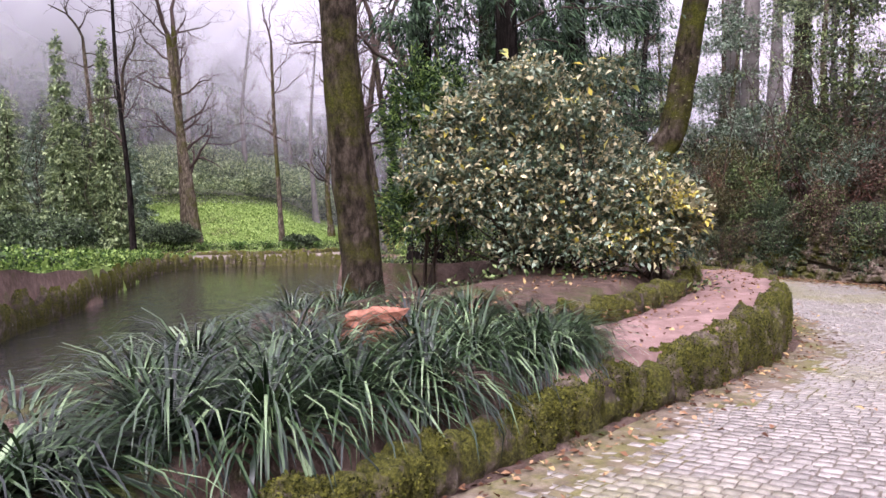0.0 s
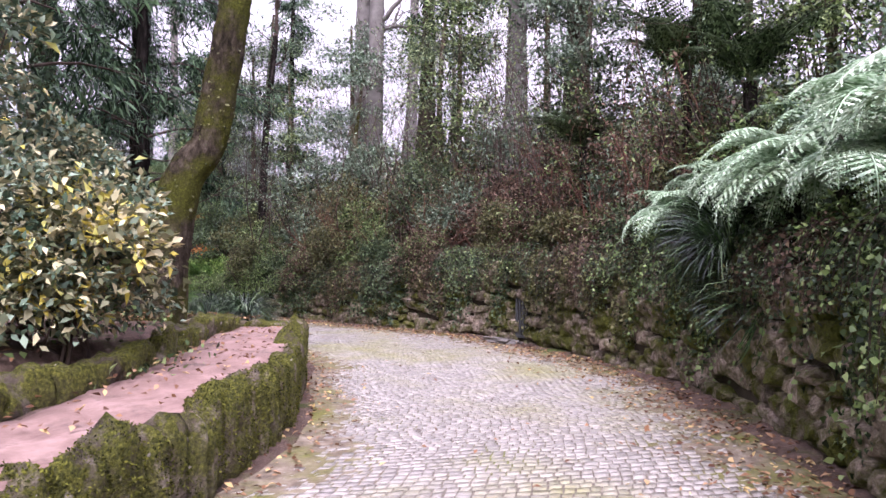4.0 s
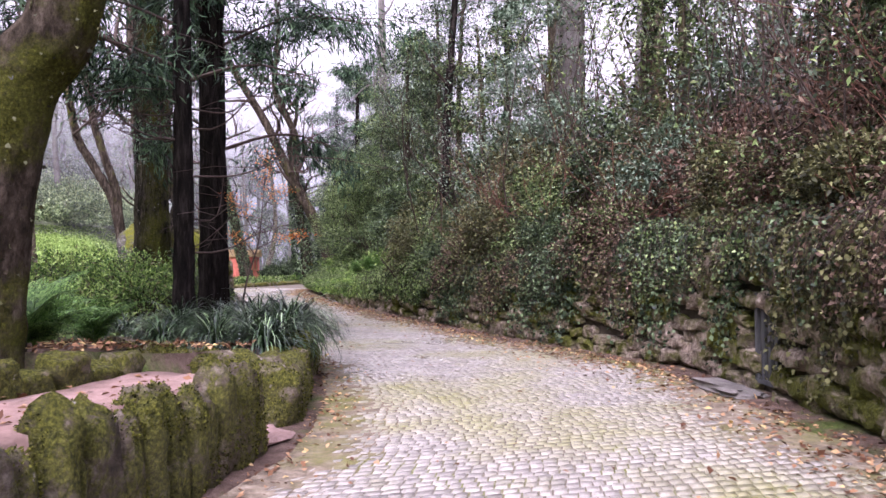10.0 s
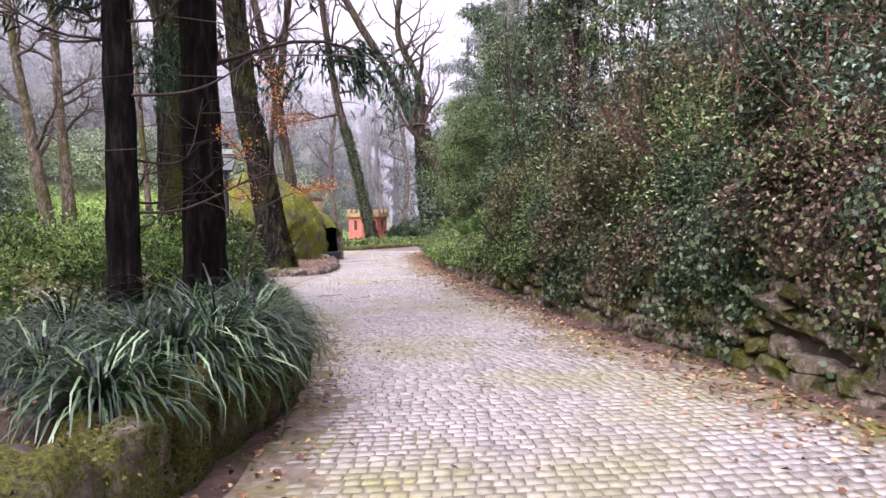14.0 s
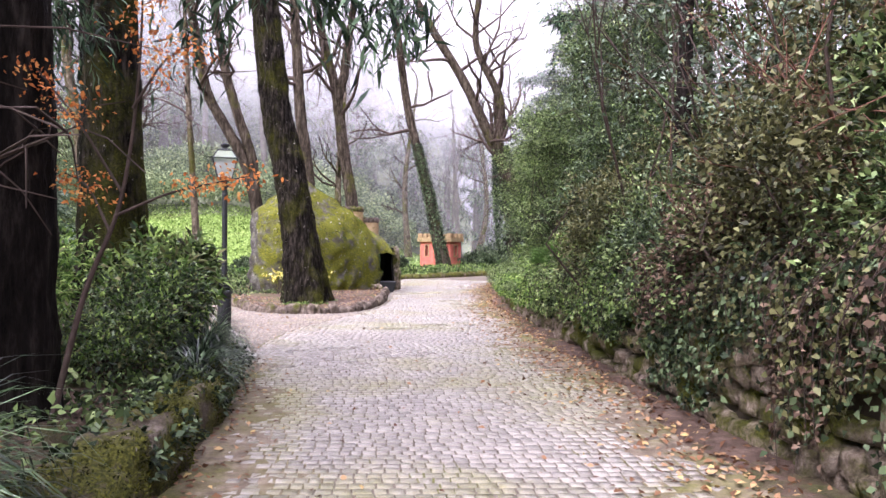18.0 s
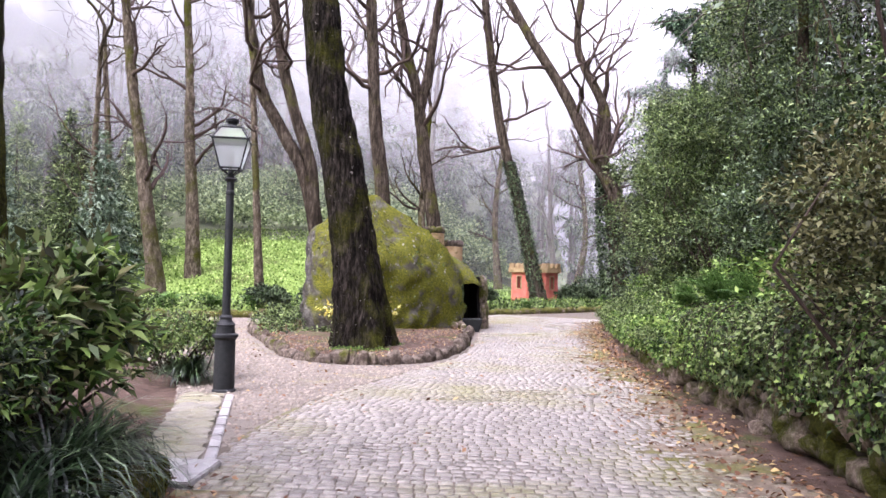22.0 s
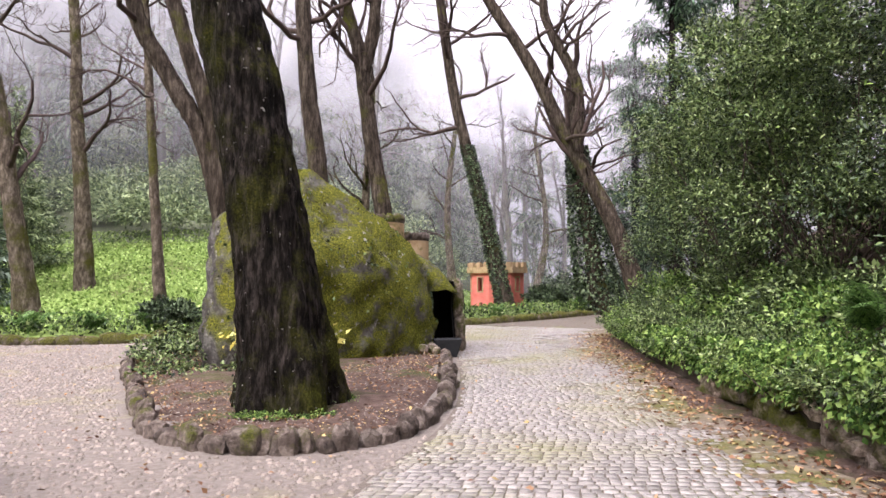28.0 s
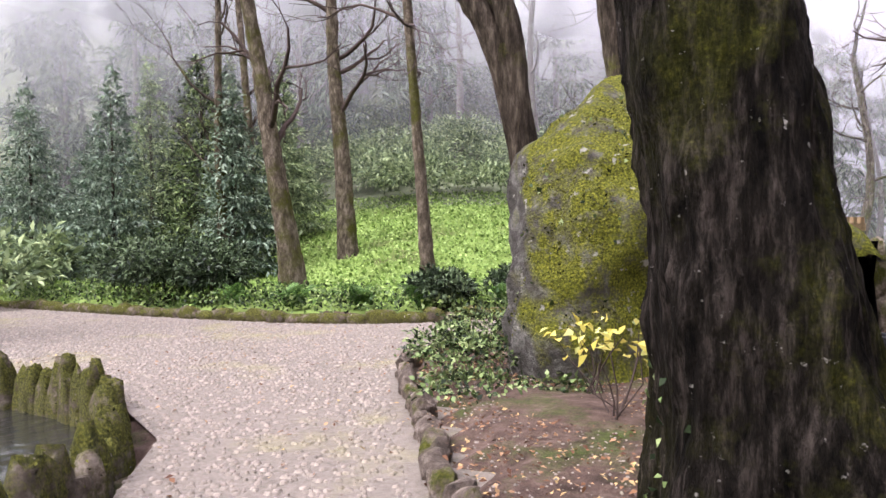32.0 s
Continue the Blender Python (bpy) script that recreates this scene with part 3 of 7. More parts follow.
ground_me.materials.append(M["grass_ground"])
cx, cy = np.broadcast_to((gx[:-1] + gx[1:])[:, None] / 2, gi.shape).ravel(), np.broadcast_to((gy[:-1] + gy[1:])[None] / 2, gi.shape).ravel()
gb_, _ = gap_to(cx, cy, BED_LINE)
wb_, _ = gap_to(cx, cy, WALL_R)
kind_ = (((gb_ < -0.6) | (cx < -5.2)) & (wb_ < 0)).astype(np.int32)
ground_me.materials.append(M["hill_ground"])
kind_[(gb_ < -16) & (wb_ < 0)] = 2
ground_me.polygons.foreach_set("material_index", kind_)
tagged(put("ground", ground_me), "soil and grass ground of a wooded park slope", "ground", kind="structure")


# ---- fog on the wooded hill: thin see-through sheets added one behind another to imitate haze ----
M["fog"] = bpy.data.materials.new("fog")
M["fog"].use_nodes = True
_nt = M["fog"].node_tree
_nt.nodes.remove(_nt.nodes["Principled BSDF"])
_df, _tl, _tp = _nt.nodes.new("ShaderNodeBsdfDiffuse"), _nt.nodes.new("ShaderNodeBsdfTranslucent"), _nt.nodes.new("ShaderNodeBsdfTransparent")
for _s in (_df, _tl):
    _s.inputs["Color"].default_value = (0.96, 0.945, 0.99, 1)
_half, _veil = _nt.nodes.new("ShaderNodeMixShader"), _nt.nodes.new("ShaderNodeMixShader")
_nt.links.new(_df.outputs[0], _half.inputs[1])
_nt.links.new(_tl.outputs[0], _half.inputs[2])
_ge, _sp = _nt.nodes.new("ShaderNodeNewGeometry"), _nt.nodes.new("ShaderNodeSeparateXYZ")
_nt.links.new(_ge.outputs["Position"], _sp.inputs[0])
# Opacity grows with height, so the imitated haze thickens up the hill.
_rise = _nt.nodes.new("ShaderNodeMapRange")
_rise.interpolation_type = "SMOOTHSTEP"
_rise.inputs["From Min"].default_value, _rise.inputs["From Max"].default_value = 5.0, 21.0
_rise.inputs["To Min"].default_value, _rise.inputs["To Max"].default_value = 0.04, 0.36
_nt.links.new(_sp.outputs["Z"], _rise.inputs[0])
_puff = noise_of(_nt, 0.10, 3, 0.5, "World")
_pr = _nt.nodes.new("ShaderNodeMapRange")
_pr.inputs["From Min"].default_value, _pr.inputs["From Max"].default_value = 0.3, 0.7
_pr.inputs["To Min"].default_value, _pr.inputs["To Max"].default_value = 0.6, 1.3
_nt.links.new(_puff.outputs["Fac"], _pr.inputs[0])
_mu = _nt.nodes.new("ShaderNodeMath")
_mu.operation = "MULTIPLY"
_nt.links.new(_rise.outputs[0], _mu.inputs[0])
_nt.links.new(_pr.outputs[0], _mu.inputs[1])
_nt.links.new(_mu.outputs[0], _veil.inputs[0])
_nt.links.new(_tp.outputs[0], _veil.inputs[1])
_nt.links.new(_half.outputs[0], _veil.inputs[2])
_nt.links.new(_veil.outputs[0], _nt.nodes["Material Output"].inputs["Surface"])
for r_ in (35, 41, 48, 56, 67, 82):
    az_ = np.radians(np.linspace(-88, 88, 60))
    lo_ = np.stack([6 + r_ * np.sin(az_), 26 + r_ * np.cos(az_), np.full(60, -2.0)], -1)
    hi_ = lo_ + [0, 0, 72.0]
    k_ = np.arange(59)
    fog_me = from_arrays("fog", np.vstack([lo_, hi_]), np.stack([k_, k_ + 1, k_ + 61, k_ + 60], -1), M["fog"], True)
    tagged(put("backdrop", fog_me), "see-through lilac sheet imitating fog haze over the wooded hill", "fog", kind="structure")


def flat_fill(name, outline, z, mat, label, category):
    bm = bmesh.new()
    vs = [bm.verts.new((x, y, z)) for x, y in outline]
    es = [bm.edges.new((vs[i], vs[(i + 1) % len(vs)])) for i in range(len(vs))]
    bmesh.ops.triangle_fill(bm, use_beauty=True, edges=es)
    bmesh.ops.recalc_face_normals(bm, faces=bm.faces)
    if sum(f.normal.z for f in bm.faces) < 0:
        bmesh.ops.reverse_faces(bm, faces=bm.faces)
    return tagged(part(name, bm, mat, None), label, category, kind="structure")


road = flat_fill("road", np.vstack([EDGE_L[::3], EDGE_R[::-3]]), 0.0, M["joint"], "curving park road of small grey granite setts, damp", "road")
FORK = [(7.6, 23.6), (7.5, 27), (7.8, 29.3), (8.2, 31.5), (8.2, 34), (7.8, 38), (7.2, 42), (6.9, 47.2), (5.06, 46.5), (2.66, 44.7), (0.66, 42.7), (-1.09, 41), (-3.44, 40.4), (-7.84, 40.7), (-14.84, 41.6), (-23.84, 43.1),
        (-33.84, 45.1), (-33.84, 39), (-14.84, 36.5), (-7.84, 35.5), (-3.24, 33.6), (-0.74, 33.6), (1.36, 32.4), (2.41, 31), (2.91, 29.7), (3.86, 29), (4.86, 27.6), (5.66, 26.2), (6.36, 24.7)]
fork = flat_fill("path", FORK, -0.004, M["gravel"], "pinkish worn cobble and gravel path forking round the pond", "path")
LOW_LINE = along([(-3.2, 1.2), (-0.9, 2.65), (0.15, 3.42), (0.67, 3.82), (1.88, 4.75), (3.45, 5.80), (4.9, 6.92), (6.02, 8.26), (6.68, 9.35), (7.22, 10.48), (7.6, 11.2), (7.93, 11.92)], 0.2)
side_ = np.gradient(LOW_LINE, axis=0)
side_ = np.stack([-side_[:, 1], side_[:, 0]], 1) / np.linalg.norm(side_, axis=1)[:, None]
bm = bmesh.new()
rows_ = []
for p, o in zip(LOW_LINE[LOW_LINE[:, 0] > 1.85], side_[LOW_LINE[:, 0] > 1.85]):
    w_ = np.interp(p[1], [1, 5, 8, 11, 12], [1.1, 1.05, 1.0, 0.85, 0.75])
    rows_.append([bm.verts.new((*(p + o * w_ * u), float(ledge(p[1])) - 0.25 * (u > 1) - 0.5 * (u < 0.01) + 0.012 * math.sin(7 * p[0] + 9 * u) + 0.01 * math.sin(17 * p[1] + 23 * u))) for u in (0.0, 0.02, 0.2, 0.4, 0.6, 0.8, 1.0, 1.05)])
for end_, way_ in ((0, -1), (-1, 1)):
    cap_ = [bm.verts.new((v.co.x + 0.03 * way_, v.co.y + 0.03 * way_, -0.05)) for v in rows_[end_]]
    rows_ = rows_ + [cap_] if way_ > 0 else [cap_] + rows_
for r0, r1 in zip(rows_[:-1], rows_[1:]):
    for k in range(7):
        bm.faces.new((r0[k], r1[k], r1[k + 1], r0[k + 1]))
bmesh.ops.recalc_face_normals(bm, faces=bm.faces)
if sum(f.normal.z for f in bm.faces) < 0:
    bmesh.ops.reverse_faces(bm, faces=bm.faces)
tagged(part("pavement", bm, M["dirt_path"], None, smooth=True), "raised ledge of bare reddish earth behind the low wall", "path", kind="structure")

water = flat_fill("water", POND, -0.28, M["water"], "still dark pond water reflecting the pale sky", "water")
for me_ in (water.data,):
    me_.polygons.foreach_set("use_smooth", np.ones(len(me_.polygons), bool))


# ---- stones ----
def lump(seed, sx, sy, sz, squash=0.35, sub=2):
    """A rough stone: an uneven, blocky ball with its foot at z = 0."""
    bm = bmesh.new()
    bmesh.ops.create_icosphere(bm, subdivisions=sub, radius=1)
    g = random.Random(seed)
    off = Vector((g.uniform(-50, 50), g.uniform(-50, 50), g.uniform(-50, 50)))
    for v in bm.verts:
        c = v.co.normalized()
        k = max(abs(c.x), abs(c.y), abs(c.z))
        c = c.lerp(c / k, 1 - squash) * (1 + 0.30 * noise.noise(c * 1.3 + off) + 0.18 * noise.noise(c * 2.7 + off) + 0.10 * noise.noise(c * 6 + off))
        v.co = Vector((c.x * sx / 2, c.y * sy / 2, (c.z + 0.9) * sz / 1.9))
    return bm


def lump_mesh(name, seed, sx, sy, sz, mat, squash=0.35, sub=2, smooth=True):
    bm = lump(seed, sx, sy, sz, squash, sub)
    me = bpy.data.meshes.new(name)
    bm.to_mesh(me)
    bm.free()
    me.materials.append(mat)
    if smooth:
        me.polygons.foreach_set("use_smooth", np.ones(len(me.polygons), bool))
    return me


def stone_row(name, label, line, heights, width, depth, mat, group="", seed=0, step=(0.8, 1.25), squash=0.3, lift=-0.06, variants=7, sub=2, smooth=True, uneven=(0.72, 1.22), tilt=0.06):
    """A low wall of single upright stones set side by side along a line; each stone is a part."""
    g = random.Random(seed)
    wall = thing(name, label, "wall", group, kind="structure")
    meshes = [lump_mesh("stone", seed * 31 + k, 1, 1, 1, mat, squash, sub, smooth) for k in range(variants)]
    line = np.asarray(line, float)
    s = np.r_[0, np.cumsum(np.hypot(*np.diff(line[:, :2], axis=0).T))]
    d = 0.0
    while d < s[-1]:
        w = width * g.uniform(*step)
        x, y = np.interp(d + w / 2, s, line[:, 0]), np.interp(d + w / 2, s, line[:, 1])
        x2, y2 = np.interp(d + w / 2 + 0.2, s, line[:, 0]), np.interp(d + w / 2 + 0.2, s, line[:, 1])
        x1, y1 = np.interp(d + w / 2 - 0.2, s, line[:, 0]), np.interp(d + w / 2 - 0.2, s, line[:, 1])
        ang = math.atan2(y2 - y1, x2 - x1)
        base = np.interp(d, s, line[:, 2]) if line.shape[1] > 2 else 0.0
        hh = np.interp(d, *heights) * g.uniform(*uneven)
        m = Matrix.Translation((x, y, base + lift)) @ Matrix.Rotation(ang + g.uniform(-1.3, 1.3) * tilt, 4, "Z") @ Matrix.Rotation(g.uniform(-tilt, tilt), 4, "Y") @ Matrix.Rotation(g.uniform(-tilt, tilt), 4, "X")
        m = m @ Matrix.Diagonal((w * 1.12, depth * g.uniform(0.85, 1.2), hh - lift, 1))
        put("stone", meshes[g.randrange(variants)], wall, at=m)
        d += w
    return wall


def on_mesh(ob, n, seed, up=None):
    """Places spread over a mesh and its normals, in the world; up: keep those whose normal points up more than this."""
    g = np.random.default_rng(seed)
    me = ob.data
    me.calc_loop_triangles()
    co = np.empty(len(me.vertices) * 3, np.float32)
    me.vertices.foreach_get("co", co)
    tri = np.empty(len(me.loop_triangles) * 3, np.int32)
    me.loop_triangles.foreach_get("vertices", tri)
    m = np.array(ob.matrix_basis)
    co = co.reshape(-1, 3) @ m[:3, :3].T + m[:3, 3]
    a, b, c = (co[tri.reshape(-1, 3)[:, k]] for k in range(3))
    nn = np.cross(b - a, c - a)
    area = np.linalg.norm(nn, axis=1)
    k = g.choice(len(a), n, p=area / area.sum())
    u, v = g.random(n), g.random(n)
    flip = u + v > 1
    u[flip], v[flip] = 1 - u[flip], 1 - v[flip]
    pos, nrm = a[k] + (b - a)[k] * u[:, None] + (c - a)[k] * v[:, None], nn[k] / (area[k][:, None] + 1e-12)
    if up is not None:
        ok = nrm[:, 2] > up
        pos, nrm = pos[ok], nrm[ok]
    return pos, nrm


# ---- plants: builders ----
def unit(v):
    return v / (np.linalg.norm(v, axis=-1, keepdims=True) + 1e-9)


def leaf_quads(pos, way, face, length, wide, fold=0.25):
    """Single leaves: a folded, pointed quad each."""
    way = unit(way)
    side = unit(np.cross(way, face))
    up = np.cross(side, way)
    l, w = length[:, None], (length * wide)[:, None]
    a = pos
    b = pos + way * l * 0.45 + side * w * 0.5 + up * w * fold
    c = pos + way * l - up * l * 0.12
    d = pos + way * l * 0.45 - side * w * 0.5 + up * w * fold
    v = np.stack([a, b, c, d], 1).reshape(-1, 3)
    return v, np.arange(len(v)).reshape(-1, 4)


def blob_points(g, blobs, n, shell=0.45):
    """Places near the skin of several lumpy blobs, shared out by their size."""
    blobs = np.asarray(blobs, float)
    size = (blobs[:, 3] * blobs[:, 4] + blobs[:, 4] * blobs[:, 5] + blobs[:, 3] * blobs[:, 5])
    k = g.choice(len(blobs), n, p=size / size.sum())
    d = unit(g.standard_normal((n, 3)))
    d[:, 2] = np.where(d[:, 2] < -0.25, -d[:, 2] * 0.6, d[:, 2])
    d = unit(d)
    ph = blobs[k, 0] * 3.1 + blobs[k, 1] * 1.7
    wob = 1 + 0.16 * np.sin(4 * d[:, 0] + ph) * np.sin(5 * d[:, 1] - ph) + 0.14 * np.sin(9 * d[:, 2] + 7 * d[:, 0] + ph) + 0.10 * np.sin(13 * d[:, 1] + 11 * d[:, 2] - ph)
    r = (1 - shell * g.random(n) ** 1.6) * wob
    return blobs[k, :3] + d * r[:, None] * blobs[k, 3:6], d


def foliage(g, blobs, n, size, wide=0.5, droop=0.2, loose=0.7, shell=0.45):
    pos, d = blob_points(g, blobs, int(n * 1.8), shell)
    x, y, z = (pos * (0.5 / size) ** 0.25).T
    tuft = np.sin(6.1 * x + 2.0 * np.sin(4.3 * z)) * np.sin(5.3 * y + 1.7 * np.sin(5.1 * x)) + 0.8 * np.sin(7.7 * z + 2.2 * np.sin(6.0 * y)) + 0.5 * np.sin(14 * x + 11 * z) * np.sin(13 * y - 9 * z)
    pick = np.argsort(-(tuft + 0.8 * g.standard_normal(len(pos))))[:n]
    pos, d = pos[pick], d[pick]
    way = d + loose * g.standard_normal((n, 3)) - np.array([0, 0, droop])
    face = unit(np.array([0, 0, 1.0]) + 0.6 * g.standard_normal((n, 3)) + 0.4 * d)
    return leaf_quads(pos, way, face, size * g.uniform(0.6, 1.3, n), wide)


def limb_paths(g, start, way, length, radius, depth, spread=0.6, bend=0.25, kids=3, rise=0.1, taper=0.55, steps=6):
    """A limb that wanders, with smaller ones from it: a list of (path, radii)."""
    p, out = [np.array(start, float)], []
    d = unit(np.array(way, float))
    for _ in range(steps):
        d = unit(d + bend * g.standard_normal(3) + np.array([0, 0, rise]))
        p.append(p[-1] + d * length / steps)
    p = np.array(p)
    r = np.linspace(radius, radius * taper * 0.6, len(p))
    out.append((p, r))
    if depth:
        for _ in range(kids):
            i = g.integers(max(1, steps // 3), steps + 1)
            w = unit(p[i] - p[i - 1])
            nd = unit(w + spread * g.standard_normal(3))
            out += limb_paths(g, p[i], nd, length * g.uniform(0.45, 0.75), r[i] * 0.7, depth - 1, spread, bend, kids, rise, taper, max(3, steps - 1))
    return out


def trunk_mesh(points, r0, r1, mat, sides=18, rough=0.05, flare=0.5, seed=1, step=0.18, wave=0.0, ridge=0.0):
    p = along(points, step)
    if wave:
        t = np.linspace(0, 1, len(p))
        p[:, 0] += wave * np.sin(9 * t + seed)
        p[:, 1] += wave * np.sin(7 * t + 2 * seed)
    r = r0 + (r1 - r0) * np.linspace(0, 1, len(p)) ** 0.8
    v, q = tube(p, r, sides, rough, flare, seed)
    if ridge:
        mid = np.repeat(p, sides, 0)
        out = unit(v - mid)
        h = np.array([0.6 - abs(noise.noise(Vector((a[0] * 8, a[1] * 8, a[2] * 1.6 + seed)))) * 1.6 + 0.7 * noise.noise(Vector((a[0] * 3, a[1] * 3, a[2] * 2.2))) - 0.5 * abs(noise.noise(Vector((a[0] * 19, a[1] * 19, a[2] * 5)))) for a in v])
        v = v + out * (ridge * (h - h.mean()))[:, None]
    return from_arrays("trunk", v, q, mat, True)


def bare_tree(label, trunks, bark, twig=None, limbs=7, reach=4.0, depth=3, seed=1, sides=14, flare=0.5, group="", up_from=0.45, spread=0.6, limb_r=0.4, kids=3, rough=0.05, wave=0.0, ridge=0.0, step=0.25):
    """A leafless tree: trunks (points, foot radius, top radius), limbs that fork into twigs."""
    g = np.random.default_rng(seed)
    base = trunks[0][0][0]
    tree = thing("tree", label, "tree", group, pose(*base))
    inv = np.array(base)
    for pts, r0, r1 in trunks:
        put("trunk", trunk_mesh(np.array(pts, float) - inv, r0, r1, bark, sides, rough, flare, seed, step, wave, ridge), tree)
        p = along(np.array(pts, float) - inv, 0.25)
        limbs_pile = Pile()
        n = len(p)
        jobs = [(p[-1], unit(p[-1] - p[-3]), reach * 1.1, r1)] + [None] * limbs
        for j in range(limbs):
            i = int(n * g.uniform(up_from, 0.98))
            i = min(max(i, 2), n - 1)
            d = unit(unit(p[i] - p[i - 2]) * 0.6 + g.standard_normal(3) * np.array([1, 1, 0.35]))
            jobs[j + 1] = (p[i], d, reach * g.uniform(0.6, 1.1), (r0 + (r1 - r0) * i / n) * limb_r)
        for a, d, l, r in jobs:
            for path, rad in limb_paths(g, a, d, l, r, depth, spread, 0.25, kids, 0.09):
                v, q = tube(path, np.maximum(rad, 0.006), 6 if rad[0] > 0.04 else 3)
                limbs_pile.add(v, q)
        tagged(put("branchwork", limbs_pile.mesh("branchwork", twig or bark, True), tree), "bare forking branches and twigs", kind="stuff")
    return tree


def bush(name, label, blobs, n, size, mat, wide=0.5, seed=1, stems=10, foot=None, twig=None, category="bush", droop=0.2, group="", shell=0.45, loose=0.7, extra=()):
    """A shrub: leaves on lumpy blobs, stems that hold them. extra: more leaves as (share, material, size)."""
    g = np.random.default_rng(seed)
    blobs = np.asarray(blobs, float)
    foot = np.array(foot if foot is not None else (*blobs[0, :2], blobs[0, 2] - blobs[0, 5]))
    ob = thing(name, label, category, group, pose(*foot))
    loc = blobs.copy()
    loc[:, :3] -= foot
    v, q = foliage(g, loc, n, size, wide, droop, loose, shell)
    put("foliage", from_arrays("foliage", v, q, mat), ob)
    for k, (share, mat2, size2) in enumerate(extra):
        v, q = foliage(g, loc, int(n * share), size2, wide, droop, loose, shell * 0.6)
        put("leaves", from_arrays("leaves", v, q, mat2), ob)
    if stems:
        pile = Pile()
        pts, _ = blob_points(g, loc, stems, 0.7)
        few = category == "sapling"
        for e in pts:
            s = np.array([g.uniform(-0.15, 0.15), g.uniform(-0.15, 0.15), -0.05])
            m = (s + e) / 2 + g.standard_normal(3) * 0.12 * np.linalg.norm(e)
            v, q = tube([s, 0.5 * (s + m) + 0.02, m, 0.5 * (m + e), e], np.array([0.022, 0.018, 0.014, 0.009, 0.005]) * (0.4 if few else 1), 4)
            if few:
                put("stem", from_arrays("stem", v, q, twig or M["twig"], True), ob)
            else:
                pile.add(v, q)
        if not few:
            put("stem_tangle", pile.mesh("stem_tangle", twig or M["twig"], True), ob)
    return ob


def strap_clump_mesh(g, blades=150, length=0.75, width=0.018, lean=1.0):
    """A tuft of long arching strap leaves."""
    n, segs = blades, 5
    az = g.uniform(0, 2 * np.pi, n)
    ln = length * g.uniform(0.55, 1.15, n)
    tilt = g.uniform(0.08, 0.8, n) * lean
    t = np.linspace(0, 1, segs + 1)
    curl = g.uniform(1.3, 2.7, n)
    ang = tilt[:, None] + curl[:, None] * t[None] ** 1.9
    dr, dz = np.sin(ang), np.cos(ang)
    step = ln[:, None] / segs
    r = np.cumsum(np.c_[np.zeros(n), (dr[:, 1:] * step)], 1) + g.uniform(0, 0.06, n)[:, None]
    z = np.cumsum(np.c_[np.zeros(n), (dz[:, 1:] * step)], 1)
    w = width * (np.sin(np.pi * np.clip(t * 0.9 + 0.12, 0, 1)) ** 0.6)[None] * g.uniform(0.7, 1.2, n)[:, None]
    c, s = np.cos(az)[:, None], np.sin(az)[:, None]
    left = np.stack([r * c - w / 2 * s, r * s + w / 2 * c, z], -1)
    right = np.stack([r * c + w / 2 * s, r * s - w / 2 * c, z], -1)
    v = np.stack([left, right], 2).reshape(n, -1, 3)
    k = 2 * np.arange(segs)
    f = np.stack([k, k + 1, k + 3, k + 2], -1)
    faces = (f[None] + (np.arange(n) * 2 * (segs + 1))[:, None, None]).reshape(-1, 4)
    return v.reshape(-1, 3), faces


def frond_arrays(g, length=1.4, half=0.32, pairs=22, sub=9, arch=0.9):
    """A feathery fern frond along +x that arches over: midrib, leaflets and their teeth."""
    t = np.linspace(0, 1, 15)
    ang = 0.9 - arch * 1.5 * t ** 1.2
    st = length / 14
    x = np.r_[0, np.cumsum(np.cos(ang[1:]) * st)]
    z = np.r_[0, np.cumsum(np.sin(ang[1:]) * st)]
    rib = np.stack([x, 0 * x, z], -1)
    v, q = tube(rib, np.linspace(0.012, 0.003, len(rib)) * length, 4)
    pile = Pile().add(v, q)
    pos, way, ln = [], [], []
    for i in range(pairs):
        u = 0.12 + 0.86 * i / (pairs - 1)
        p = np.array([np.interp(u, t, x), 0, np.interp(u, t, z)])
        tg = np.array([np.cos(np.interp(u, t, ang)), 0, np.sin(np.interp(u, t, ang))])
        reach = half * math.sin(math.pi * min(1, 0.18 + 0.82 * u) ** 0.9) ** 0.8 + 0.02
        for sgn in (-1, 1):
            d = unit(np.array([0, sgn, 0]) + 0.45 * tg + np.array([0, 0, -0.18]) + 0.08 * g.standard_normal(3))
            m = max(3, int(sub * reach / half))
            for j in range(m):
                w = (j + 0.5) / m
                a = p + d * reach * w + np.array([0, 0, -0.12 * reach * w * w])
                for s2 in (-1, 1):
                    pos.append(a)
                    way.append(d * 0.55 + s2 * tg * 0.9)
                    ln.append(reach * 0.24 * (1.05 - 0.75 * w) + 0.008 * length)
    pos, way, ln = np.array(pos), np.array(way), np.array(ln)
    face = np.tile([0, 0, 1.0], (len(pos), 1)) + 0.1 * g.standard_normal((len(pos), 3))
    v, q = leaf_quads(pos, way, face, ln, 0.55, 0.1)
    return pile.add(v, q)


